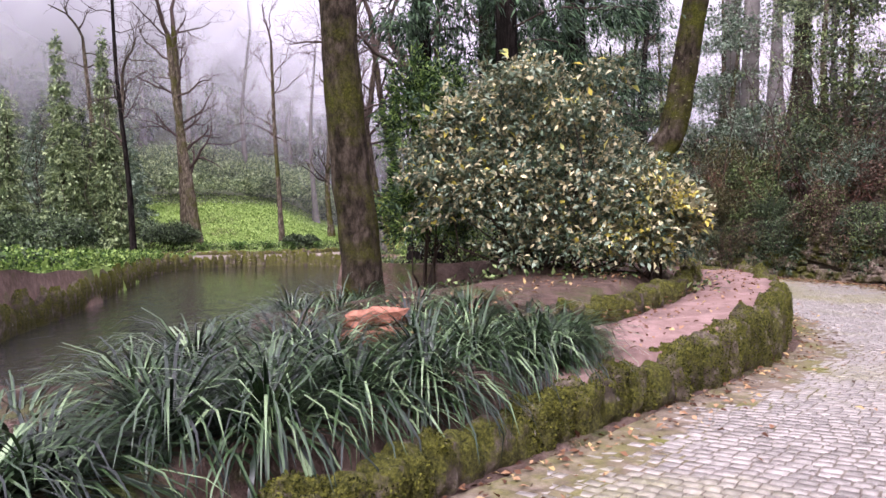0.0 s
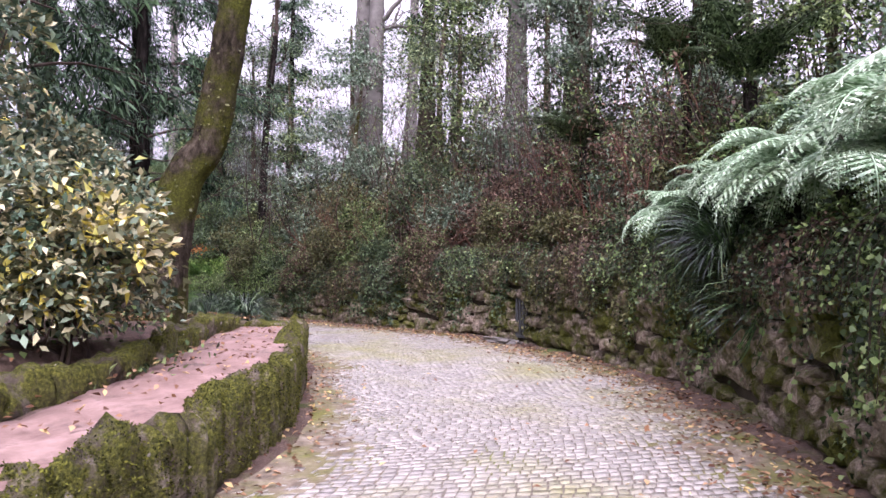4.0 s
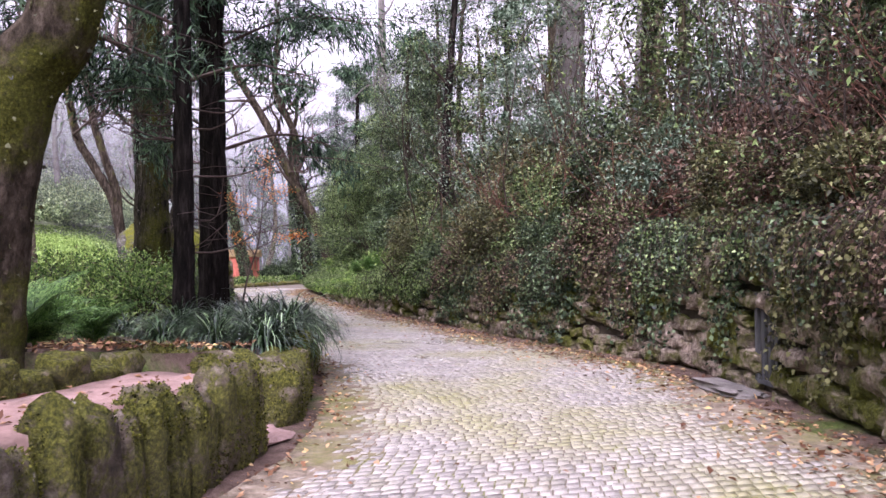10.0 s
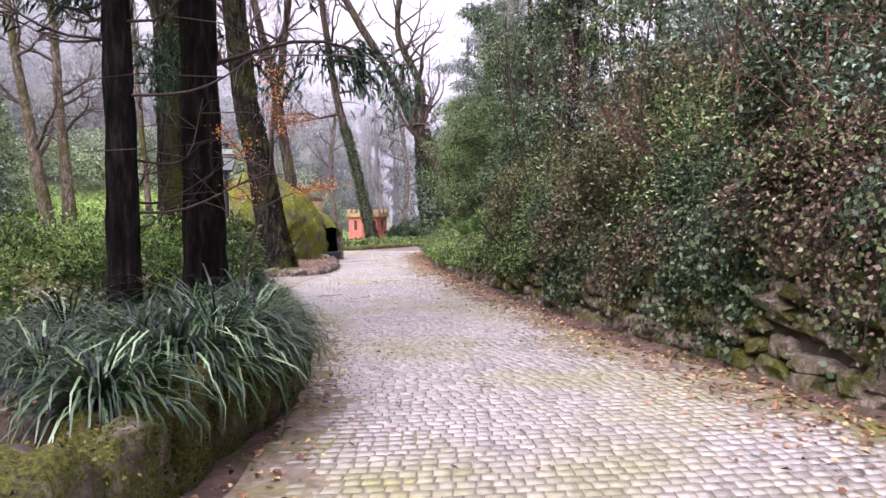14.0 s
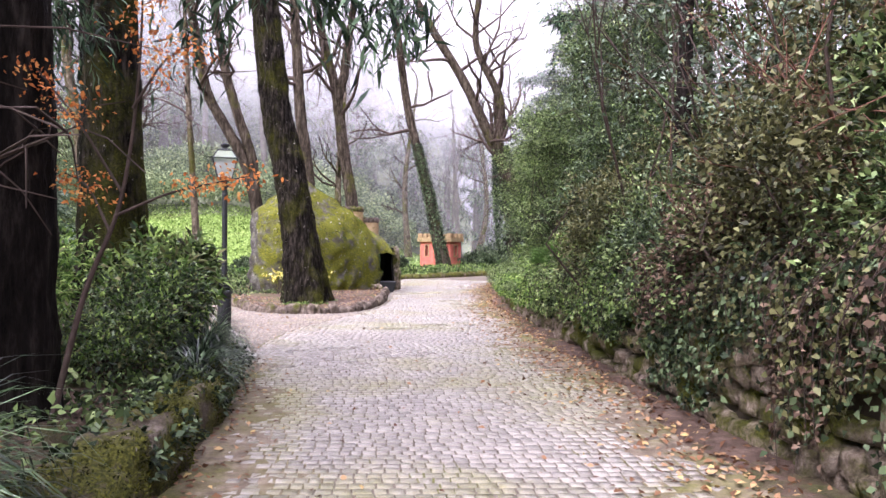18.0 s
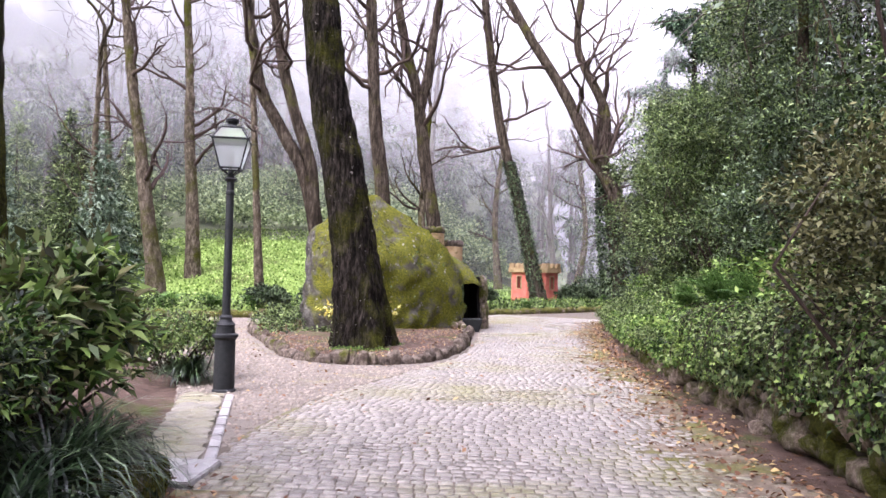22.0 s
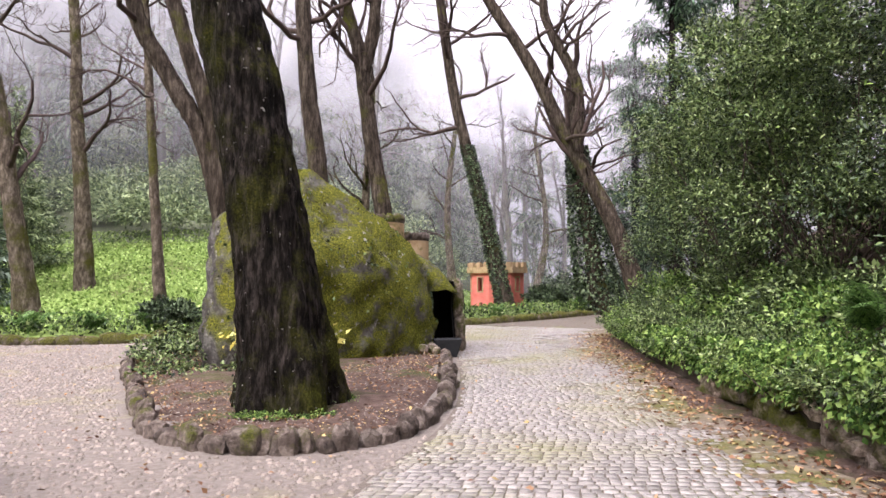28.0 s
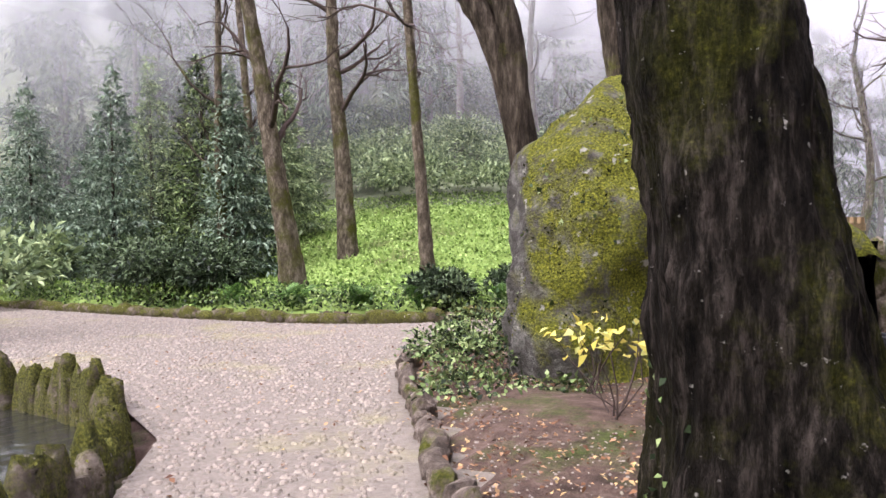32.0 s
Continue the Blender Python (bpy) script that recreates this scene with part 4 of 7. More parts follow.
def conifer_sprays(g, anchors, n_each, size, hang=0.8):
    """Drooping feathery sprays along branch ends."""
    pos, way = [], []
    for a, b in anchors:
        a, b = np.array(a), np.array(b)
        t = g.random(n_each)
        p = a + (b - a) * t[:, None] + g.standard_normal((n_each, 3)) * 0.16 * (0.4 + t)[:, None]
        p[:, 2] -= 0.5 * g.random(n_each) ** 2 * hang
        pos.append(p)
        way.append(unit(b - a) * 0.7 + g.standard_normal((n_each, 3)) * 0.6 - np.array([0, 0, hang]))
    pos, way = np.concatenate(pos), np.concatenate(way)
    n = len(pos)
    face = unit(np.array([0, 0, 1.0]) + 0.7 * g.standard_normal((n, 3)))
    return leaf_quads(pos, way, face, size * g.uniform(0.6, 1.4, n), 0.15)


def conifer(label, trunk_pts, r0, r1, seed, limbs=30, reach=2.6, from_z=2.5, sprays=140, size=0.2, mat=None, bark=None, group="", bare_low=0, up=0.0, taper_up=0.55, ridge=0.0, inner=0.33, droop=0.8, avoid=None):
    """A tall conifer: dark straight trunk, drooping feathery branches."""
    g = np.random.default_rng(seed)
    base = np.array(trunk_pts[0], float)
    tree = thing("conifer_tree", label, "tree", group, pose(*base))
    p = along(np.array(trunk_pts, float) - base, 0.3)
    put("trunk", trunk_mesh(np.array(trunk_pts, float) - base, r0, r1, bark or M["bark_dark"], 36 if ridge else 16, 0.03 if ridge else 0.05, 0.15 if ridge else 0.5, seed, 0.1 if ridge else 0.25, 0.0, ridge), tree)
    pile, anchors = Pile(), []
    for k in range(limbs + bare_low):
        z = g.uniform(from_z, p[-1, 2]) if k < limbs else g.uniform(0.9, from_z)
        a = np.array([np.interp(z, p[:, 2], p[:, 0]), np.interp(z, p[:, 2], p[:, 1]), z])
        az = g.uniform(0, 6.28) if avoid is None else avoid + g.uniform(0.9, 5.38)
        L = reach * g.uniform(0.5, 1.1) * (1.05 - taper_up * (z - from_z) / max(0.1, p[-1, 2] - from_z) if k < limbs else 0.8)
        d = np.array([math.cos(az), math.sin(az), 0.35 + up])
        mid = a + d * L * 0.5
        e = a + np.array([math.cos(az), math.sin(az), 0.10 + up]) * L
        if k >= limbs:
            mid, e = mid - [0, 0, 0.15 * L], e + [0, 0, 0.25 * L] + 0.15 * L * g.standard_normal(3)
        path = along([a, mid, e], 0.4 if k < limbs else 0.2)
        v, q = tube(path, np.linspace(0.035 if k < limbs else 0.016, 0.006, len(path)), 4)
        pile.add(v, q)
        for _ in range(4 if k < limbs else 9):
            i = g.integers(int(len(path) * inner), len(path))
            e2 = path[i] + g.standard_normal(3) * 0.35 * L * np.array([1, 1, 0.3])
            v, q = tube([path[i], (path[i] + e2) / 2 + [0, 0, 0.06], e2], [0.009, 0.007, 0.004], 3)
            pile.add(v, q)
            if k < limbs:
                anchors.append((path[i], e2))
        if k < limbs:
            anchors.append((path[int(len(path) * inner)], e))
    tagged(put("branchwork", pile.mesh("branchwork", M["twig"], True), tree), "thin dark drooping branches", kind="stuff")
    v, q = conifer_sprays(g, anchors, max(3, sprays // 8), size * 1.12, droop)
    put("foliage", from_arrays("foliage", v, q, mat or M["conifer"]), tree)
    return tree


def zg(x, y):
    return float(height(np.array([x]), np.array([y]))[0])


# ---- trees, the near ones first ----
bare_tree("smooth mossy trunk rising from the planting beside the pond", [([(0.62, 8.5, 0.3), (0.55, 8.5, 1.4), (0.45, 8.5, 2.2), (0.32, 8.5, 4.2), (0.25, 8.5, 7.5)], 0.245, 0.195)], M["bark_mossy"], M["twig"],
          limbs=5, reach=3.0, depth=2, seed=3, sides=44, up_from=0.75, flare=0.12, rough=0.010, ridge=0.018, step=0.09)
bare_tree("leaning mossy tree with a swollen bend in the raised bed",
          [([(5.95, 12.25, 0.55), (6.05, 12.25, 1.1), (6.17, 12.25, 1.9), (6.36, 12.24, 2.75), (6.68, 12.2, 3.3), (6.87, 12.1, 4.5), (7.15, 11.9, 6.5), (7.6, 11.5, 9)], 0.28, 0.185)], M["bark_mossy"], M["twig"], limbs=6, reach=3.5, depth=2, seed=5, sides=44, up_from=0.6, flare=0.7, rough=0.02, ridge=0.03, step=0.1)
conifer("dark slender conifer trunk with bare lower branches behind the planter", [(7.05, 17.6, 0.3), (7.03, 17.62, 3), (6.98, 17.6, 11)], 0.155, 0.09, 11, limbs=20, reach=2.3, from_z=3.6, sprays=1300, size=0.16, bare_low=14, ridge=0.02, inner=0.5, avoid=-1.4)
conifer("thick dark conifer trunk behind the planter", [(7.40, 19.2, 0.3), (7.38, 19.2, 3), (7.33, 19.25, 13)], 0.24, 0.16, 12, limbs=26, reach=3.0, from_z=3.0, sprays=1700, size=0.16, bare_low=0, ridge=0.03, inner=0.5, avoid=-1.4)
bare_tree("thick brown trunk rising behind the roadside shrubs", [([(5.9, 23.05, 0.1), (5.92, 23.0, 2.3), (5.85, 23.0, 6), (5.8, 23, 11)], 0.36, 0.26)], M["bark_lichen"], M["twig"], limbs=4, reach=3, depth=2, seed=15, sides=44, up_from=0.7, rough=0.02, ridge=0.035, step=0.1)
bare_tree("massive dark tree with mossy root flare on the kerbed island",
          [([(5.95, 31.97, 0.0), (5.91, 31.96, 0.6), (5.80, 31.92, 1.5), (5.52, 31.82, 3.4), (5.22, 31.74, 4.9), (5.0, 31.65, 7.0), (4.8, 31.5, 10)], 0.43, 0.29)], M["bark_lichen"], M["twig"], limbs=6, reach=4, depth=2, seed=8, sides=96, up_from=0.72, flare=0.5, rough=0.018, ridge=0.05, step=0.06)
bare_tree("twin grey stems leaning out from behind the mossy boulder",
          [([(3.35, 37.1, 0.2), (2.97, 36.75, 3.0), (2.64, 36.6, 4.3), (1.66, 36.4, 6.1), (1.45, 36.3, 6.9), (1.0, 36.2, 9.5)], 0.2, 0.13), ([(3.3, 37.15, 0.3), (3.0, 36.75, 3.1), (2.88, 36.65, 4.4), (2.48, 36.5, 5.7), (2.1, 36.4, 7.2), (1.7, 36.2, 10)], 0.18, 0.12)],
          M["bark"], M["twig"], limbs=5, reach=3.5, depth=2, seed=21, up_from=0.6, flare=0.3, sides=24, ridge=0.03, step=0.12)
bare_tree("straight bare tree behind the boulder", [([(3.3, 42.6, 0.3), (3.15, 42.6, 4.1), (2.86, 42.5, 6.8), (2.71, 42.5, 9.1), (2.5, 42.4, 13)], 0.30, 0.17)], M["bark"], M["twig"], limbs=8, reach=3.4, depth=3, seed=22, up_from=0.4, sides=20, ridge=0.025, step=0.14)
bare_tree("bare tree with a high fork beyond the boulder", [([(4.6, 46.7, 0.3), (4.15, 46.4, 3.8), (3.78, 46.4, 6.0), (3.43, 46.3, 8.7), (2.93, 46.2, 10.6), (2.3, 46, 14)], 0.33, 0.16), ([(3.5, 46.35, 8.3), (3.82, 46.4, 9.5), (3.95, 46.4, 10.7), (4.4, 46.5, 14)], 0.22, 0.13)],
          M["bark"], M["twig"], limbs=7, reach=3.6, depth=3, seed=23, up_from=0.35, flare=0.2, sides=18, ridge=0.025, step=0.16)
bare_tree("slim dark young tree on the far bank of the pond", [([(-7.45, 31.5, 0.1), (-7.6, 31.5, 3.5), (-8.0, 31.5, 8), (-8.15, 31.5, 12)], 0.13, 0.06)], M["bark_dark"], M["twig"], limbs=12, reach=2.0, depth=2, seed=41, up_from=0.35, flare=0.2)
ivy_tree = bare_tree("ivy-clad leaning bare tree beside the small red house", [([(7.9, 55.4, 0.1), (7.4, 55.4, 2.4), (6.77, 55.3, 5.2), (5.7, 55.2, 9.5), (5.05, 55.2, 14.1), (4.6, 55, 18)], 0.31, 0.19)], M["bark"], M["twig"], limbs=8, reach=4.5, depth=3, seed=24, up_from=0.45)
bare_tree("tall bare tree arching over the far bend of the road", [([(13.6, 54.1, 0.2), (12.4, 54.1, 3.8), (10.7, 54.3, 7.2), (9.06, 54.4, 10.7), (7.26, 54.4, 13.7), (6.0, 54.4, 16)], 0.42, 0.2), ([(10.9, 54.3, 6.9), (10.98, 54.3, 9.8), (9.95, 54.3, 12.1), (9.6, 54.4, 13.6), (9.9, 54.4, 17)], 0.3, 0.14)],
          M["bark"], M["twig"], limbs=10, reach=4.2, depth=3, seed=25, up_from=0.35, flare=0.2, spread=0.75)
second_ivy = bare_tree("ivy-covered trunk at the far bend", [([(12.1, 56.2, 0.1), (11.55, 56.2, 3.9), (11.1, 56.3, 6.5), (10.8, 56.3, 10)], 0.4, 0.2)], M["bark"], M["twig"], limbs=5, reach=3, depth=2, seed=26)
for (pts, r, sd_, lab) in (([(-6.95, 44.9, 0.35), (-7.1, 44.8, 2), (-7.3, 44.6, 3.9), (-7.7, 44.4, 7.2), (-7.9, 44.2, 9), (-8.3, 44, 13)], 0.34, 31, "gnarled lichen-spotted tree in the ivy bed"),
                          ([(-8.45, 50.1, 0.7), (-8.55, 50, 4.5), (-8.75, 49.8, 8.7), (-8.8, 49.8, 10.8), (-9, 49.6, 15)], 0.36, 32, "slim pale bare tree on the grass slope"),
                          ([(-1.8, 43.6, 0.5), (-2.0, 43.5, 4), (-2.2, 43.4, 8), (-2.3, 43.2, 12)], 0.17, 33, "young bare tree in the far bed"),
                          ([(-11.5, 47, 1.2), (-11.7, 47, 5), (-11.6, 47, 11)], 0.2, 34, "thin bare tree on the grass slope"),
                          ([(-14.5, 52, 2.0), (-14.7, 52, 7), (-15.3, 52, 14)], 0.24, 35, "thin bare tree on the grass slope"),
                          ([(1.5, 57, 0.8), (1.2, 57, 5), (1.6, 57, 11)], 0.25, 36, "bare tree at the foot of the hill"),
                          ([(4.5, 66, 0.8), (4.2, 66, 6), (4.9, 66, 12)], 0.26, 37, "bare tree at the foot of the hill"),
                          ([(9.5, 70, 0.5), (10.2, 70, 5), (9.5, 70, 11)], 0.26, 38, "bare tree at the foot of the hill")):
    bare_tree(lab, [(pts, r, r * 0.45)], M["bark_pale"], M["bark"] if sd_ > 33 else M["twig"], limbs=9, reach=3.2, depth=3, seed=sd_, up_from=0.3, sides=18, group="bare trees on the slope", flare=0.3, ridge=0.03, step=0.16)


# ---- low walls of single stones ----
def with_z(line, z):
    return np.c_[np.asarray(line)[:, :2], np.full(len(line), z)]


low_line = LOW_LINE
low_wall = stone_row("wall_low", "low curving wall of upright mossy stones beside the road", low_line, ([0, 5.2, 7.3, 8.6, 9.7, 11.4, 13, 15.6], [0.30, 0.34, 0.46, 0.58, 0.66, 0.73, 0.77, 0.78]), 0.25, 0.30, M["stone_mossy"], seed=4, squash=0.55, step=(0.55, 1.5), sub=3, variants=14, uneven=(0.80, 1.03))
inner_line = (LOW_LINE + side_ * np.interp(LOW_LINE[:, 1], [1, 5, 8, 11, 12], [1.25, 1.2, 1.15, 1.0, 0.9])[:, None])[30:]
inner_wall = stone_row("wall_inner", "dark mossy edging stones of the raised bed", np.c_[inner_line, ledge(inner_line[:, 1]) - 0.05], ([0, 9], [0.22, 0.26]), 0.24, 0.22, M["stone_mossy"], seed=6, squash=0.2, sub=3, uneven=(0.6, 1.25), tilt=0.2)
cross_line = along([(6.5, 14.15), (7.2, 13.72), (7.75, 13.3), (8.12, 12.98)], 0.1)
cross_wall = stone_row("wall_cross", "rounded mossy stones closing the end of the earth ledge", with_z(cross_line, 0.0), ([0, 2], [0.70, 0.60]), 0.5, 0.40, M["stone_mossy"], seed=8, squash=0.3, sub=3, uneven=(0.9, 1.05))
plant_line = along([(8.2, 12.95), (8.28, 13.55), (8.45, 14.8), (8.6, 15.7), (8.66, 17.0), (8.42, 18.6), (7.9, 21.0), (7.45, 22.6), (7.2, 23.3)], 0.2)
planter_wall = stone_row("wall_planter", "mossy stone edge of the planted bed along the road", plant_line, ([0, 2, 4, 6, 11], [0.62, 0.62, 0.55, 0.42, 0.28]), 0.62, 0.42, M["stone_mossy"], seed=10, squash=0.22, sub=3, uneven=(0.93, 1.05))
pond_ring = np.vstack([POND[8:], POND[:8]])
pond_wall = stone_row("wall_pond", "pond wall of upright mossy stones standing in the water", with_z(pond_ring, -0.4), ([0, 200], [0.70, 0.70]), 0.20, 0.22, M["stone_mossy"], seed=12, squash=0.15, lift=-0.2, sub=2, uneven=(0.8, 1.15), tilt=0.12)
island_kerb = stone_row("kerb_island", "low rough kerb stones round the tree island", np.vstack([ISLAND, ISLAND[:1]]), ([0, 60], [0.19, 0.19]), 0.21, 0.18, M["stone_dark"], seed=14, squash=0.45, step=(0.5, 1.7), sub=2, smooth=False, variants=14, uneven=(0.6, 1.35), tilt=0.28)
bed_kerb = stone_row("kerb_bed", "mossy stone edging of the far beds", BED_FAR[20:-20], ([0, 90], [0.24, 0.24]), 0.5, 0.3, M["stone_mossy"], seed=16, squash=0.35, variants=5)

# ---- the retaining wall ----
wall_line = along([b for _, b in ROAD], 0.4)
wall_line = wall_line[(wall_line[:, 1] > -6.5) & (wall_line[:, 1] < 56)]
tang = np.gradient(wall_line, axis=0)
tang /= np.linalg.norm(tang, axis=1)[:, None]
out_ = np.stack([tang[:, 1], -tang[:, 0]], 1)
bm = bmesh.new()
rows_ = []
for p, o in zip(wall_line, out_):
    h = float(wall_height(p[1]))
    prof = [(0.06, -0.1), (0.10, h * 0.5), (0.16, h), (0.55, h + 0.02), (0.6, -0.1)]
    rows_.append([bm.verts.new((p[0] + o[0] * a, p[1] + o[1] * a, b)) for a, b in prof])
for r0, r1 in zip(rows_[:-1], rows_[1:]):
    for k in range(4):
        bm.faces.new((r0[k], r0[k + 1], r1[k + 1], r1[k]))
bmesh.ops.recalc_face_normals(bm, faces=bm.faces)
retaining = tagged(part("wall_retaining", bm, M["mortar"], None), "old dry-stone retaining wall overgrown with ivy and moss", "wall", kind="structure")


# ---- places along the bank above the retaining wall ----
gb = np.random.default_rng(200)


def bank_at(d, off):
    """A place off metres behind the wall face, d metres along it."""
    s = np.r_[0, np.cumsum(np.hypot(*np.diff(wall_line, axis=0).T))]
    x, y = np.interp(d, s, wall_line[:, 0]), np.interp(d, s, wall_line[:, 1])
    ox, oy = np.interp(d, s, out_[:, 0]), np.interp(d, s, out_[:, 1])
    return x + ox * off, y + oy * off


s_wall = np.r_[0, np.cumsum(np.hypot(*np.diff(wall_line, axis=0).T))]


def d_of(y):
    return float(np.interp(y, wall_line[:, 1], s_wall))


# ---- lamp post ----
def turned(bm, profile, sides=24, square=False):
    """A body turned round z from (radius, height) pairs."""
    rings = []
    for r, z in profile:
        rings.append([bm.verts.new((r * math.cos(2 * math.pi * (k + 0.5) / sides), r * math.sin(2 * math.pi * (k + 0.5) / sides), z)) for k in range(sides)])
    for a, b in zip(rings[:-1], rings[1:]):
        for k in range(sides):
            bm.faces.new((a[k], a[(k + 1) % sides], b[(k + 1) % sides], b[k]))
    bm.faces.new(rings[0][::-1])
    bm.faces.new(rings[-1])
    return bm


def bar(bm, a, b, r=0.01, sides=6):
    v, q = tube(np.array([a, b], float), [r, r], sides)
    vs = [bm.verts.new(p) for p in v]
    for f in q:
        bm.faces.new([vs[i] for i in f])
    return bm


def lamp_post(at):
    lamp = thing("street_lamp", "black cast-iron lamp post with a square glass lantern", "lamp", at=at)
    part("base_drum", turned(bmesh.new(), [(0.15, 0), (0.15, 0.04), (0.135, 0.06), (0.13, 0.70), (0.165, 0.74), (0.165, 0.77), (0.12, 0.79), (0.115, 0.88), (0.125, 0.90), (0.09, 0.94), (0.075, 0.97), (0.085, 1.0), (0.06, 1.03)]), M["iron"], lamp, smooth=False)
    part("post", turned(bmesh.new(), [(0.055, 1.03), (0.050, 2.62), (0.058, 2.64), (0.058, 2.67), (0.048, 2.69), (0.05, 2.80), (0.085, 2.84), (0.05, 2.87), (0.04, 2.96)], 16), M["iron"], lamp)
    lantern = part("lantern", bmesh.new(), M["iron"], lamp)
    bm = bmesh.new()
    lo, hi, zl, zh, zt, tp = 0.13, 0.225, 2.98, 3.36, 3.52, 0.13
    C = [(1, 1), (-1, 1), (-1, -1), (1, -1)]
    for k in range(4):
        (a, b), (c, d) = C[k], C[(k + 1) % 4]
        bar(bm, (a * lo, b * lo, zl), (a * hi, b * hi, zh), 0.011)
        bar(bm, (a * hi, b * hi, zh), (a * tp, b * tp, zt), 0.011)
        bar(bm, (a * lo, b * lo, zl), (c * lo, d * lo, zl), 0.014)
        bar(bm, (a * hi, b * hi, zh), (c * hi, d * hi, zh), 0.014)
        bar(bm, (a * tp, b * tp, zt), (c * tp, d * tp, zt), 0.012)
        bar(bm, (a * hi, b * hi, zh), (a * hi * 1.18, b * hi * 1.18, zh + 0.015), 0.008)
        bar(bm, (a * lo, b * lo, zl), (a * 0.03, b * 0.03, 2.90), 0.010)
    part("lantern_frame", bm, M["iron"], lantern)
    for k in range(4):
        (a, b), (c, d) = C[k], C[(k + 1) % 4]
        for n, (l0, z0, l1, z1) in (("pane", (lo, zl, hi, zh)), ("roof_pane", (hi, zh, tp, zt))):
            bm = bmesh.new()
            bm.faces.new([bm.verts.new(p) for p in ((a * l0, b * l0, z0), (c * l0, d * l0, z0), (c * l1, d * l1, z1), (a * l1, b * l1, z1))])
            ob = part(n, bm, M["glass"], lantern)
    part("chimney_cap", turned(bmesh.new(), [(0.14, 3.52), (0.11, 3.54), (0.06, 3.57), (0.055, 3.60), (0.085, 3.61), (0.09, 3.645), (0.05, 3.66), (0.02, 3.68)], 16), M["iron"], lamp)
    part("burner", turned(bmesh.new(), [(0.02, 2.98), (0.025, 3.1), (0.04, 3.14), (0.045, 3.22), (0.02, 3.28)], 10), M["slab_pale"], lamp)
    return lamp


lamp_post(pose(5.66, 27.28, -0.02, 0, 0, 22) @ Matrix.Diagonal((0.94, 0.94, 0.93, 1)))

# ---- the small red house ----
house = thing("duck_house", "small red castle-shaped house with ochre battlements", "house", at=pose(7.35, 58.9, 0.02, 0, 0, 8))
R8 = [(1.36 * math.cos(math.pi * (k + 0.5) / 4), 1.36 * math.sin(math.pi * (k + 0.5) / 4)) for k in range(8)]


def wall_panel(name, a, b, z0, z1, hole, mat, parent, thick=0.14):
    """An upright panel from a to b with one opening through it (centre, half width, foot, head)."""
    bm = bmesh.new()
    ax, ay, bx, by = *a, *b
    L = math.hypot(bx - ax, by - ay)
    ux, uy = (bx - ax) / L, (by - ay) / L
    nx, ny = uy, -ux
    us = [0, L / 2 - hole[0], L / 2 + hole[0], L] if hole else [0, L]
    zs = [z0, hole[1], hole[2], z1] if hole else [z0, z1]
    for i in range(len(us) - 1):
        for j in range(len(zs) - 1):
            if hole and i == 1 and j == 1:
                continue
            r = bmesh.ops.create_cube(bm, size=1)
            for v in r["verts"]:
                u, w, z = us[i] + (v.co.x + 0.5) * (us[i + 1] - us[i]), (v.co.y - 0.5) * thick, zs[j] + (v.co.z + 0.5) * (zs[j + 1] - zs[j])
                v.co = Vector((ax + ux * u + nx * w, ay + uy * u + ny * w, z))
    bmesh.ops.remove_doubles(bm, verts=bm.verts, dist=1e-4)
    return part(name, bm, mat, parent)


for k in range(8):
    a, b = R8[k], R8[(k + 1) % 8]
    w = wall_panel("wall", a, b, 0, 1.85, (0.13, 0.98, 1.62), M["red_plaster"], house)
    mx, my = (a[0] + b[0]) / 2, (a[1] + b[1]) / 2
    ang = math.atan2(b[1] - a[1], b[0] - a[0])
    bm = bmesh.new()
    for x0, x1, z0, z1 in ((-0.19, -0.13, 0.92, 1.68), (0.13, 0.19, 0.92, 1.68), (-0.13, 0.13, 1.62, 1.68), (-0.13, 0.13, 0.92, 0.98)):
        box(bm, x0, x1, -0.02, 0.05, z0, z1)
    part("window_frame", bm, M["ochre_plaster"], w, "pale ochre window surround", at=Matrix.Translation((mx * 1.012, my * 1.012, 0)) @ Matrix.Rotation(ang, 4, "Z"))
    bm = bmesh.new()
    box(bm, -0.60, 0.60, -0.10, 0.10, 1.85, 2.12)
    part("cornice", bm, M["ochre_plaster"], house, "ochre parapet band", at=Matrix.Translation((mx * 1.05, my * 1.05, 0)) @ Matrix.Rotation(ang, 4, "Z"))
    for q in (-0.42, 0.0, 0.42):
        bm = bmesh.new()
        box(bm, q - 0.11, q + 0.11, -0.08, 0.08, 2.12, 2.36, 0.015)
        part("merlon", bm, M["ochre_plaster"], house, "ochre battlement block", at=Matrix.Translation((mx * 1.05, my * 1.05, 0)) @ Matrix.Rotation(ang, 4, "Z"))
bm = bmesh.new()
bm.faces.new([bm.verts.new((x * 0.93, y * 0.93, 1.9)) for x, y in R8])
part("roof", bm, M["slab"], house)
# Solid black drum added inside so the windows read as dark.
bm = bmesh.new()
bmesh.ops.create_cone(bm, cap_ends=True, segments=8, radius1=0.75, radius2=0.75, depth=1.8, matrix=Matrix.Translation((0, 0, 0.95)))
part("inner_room", bm, M["shade_black"], house)


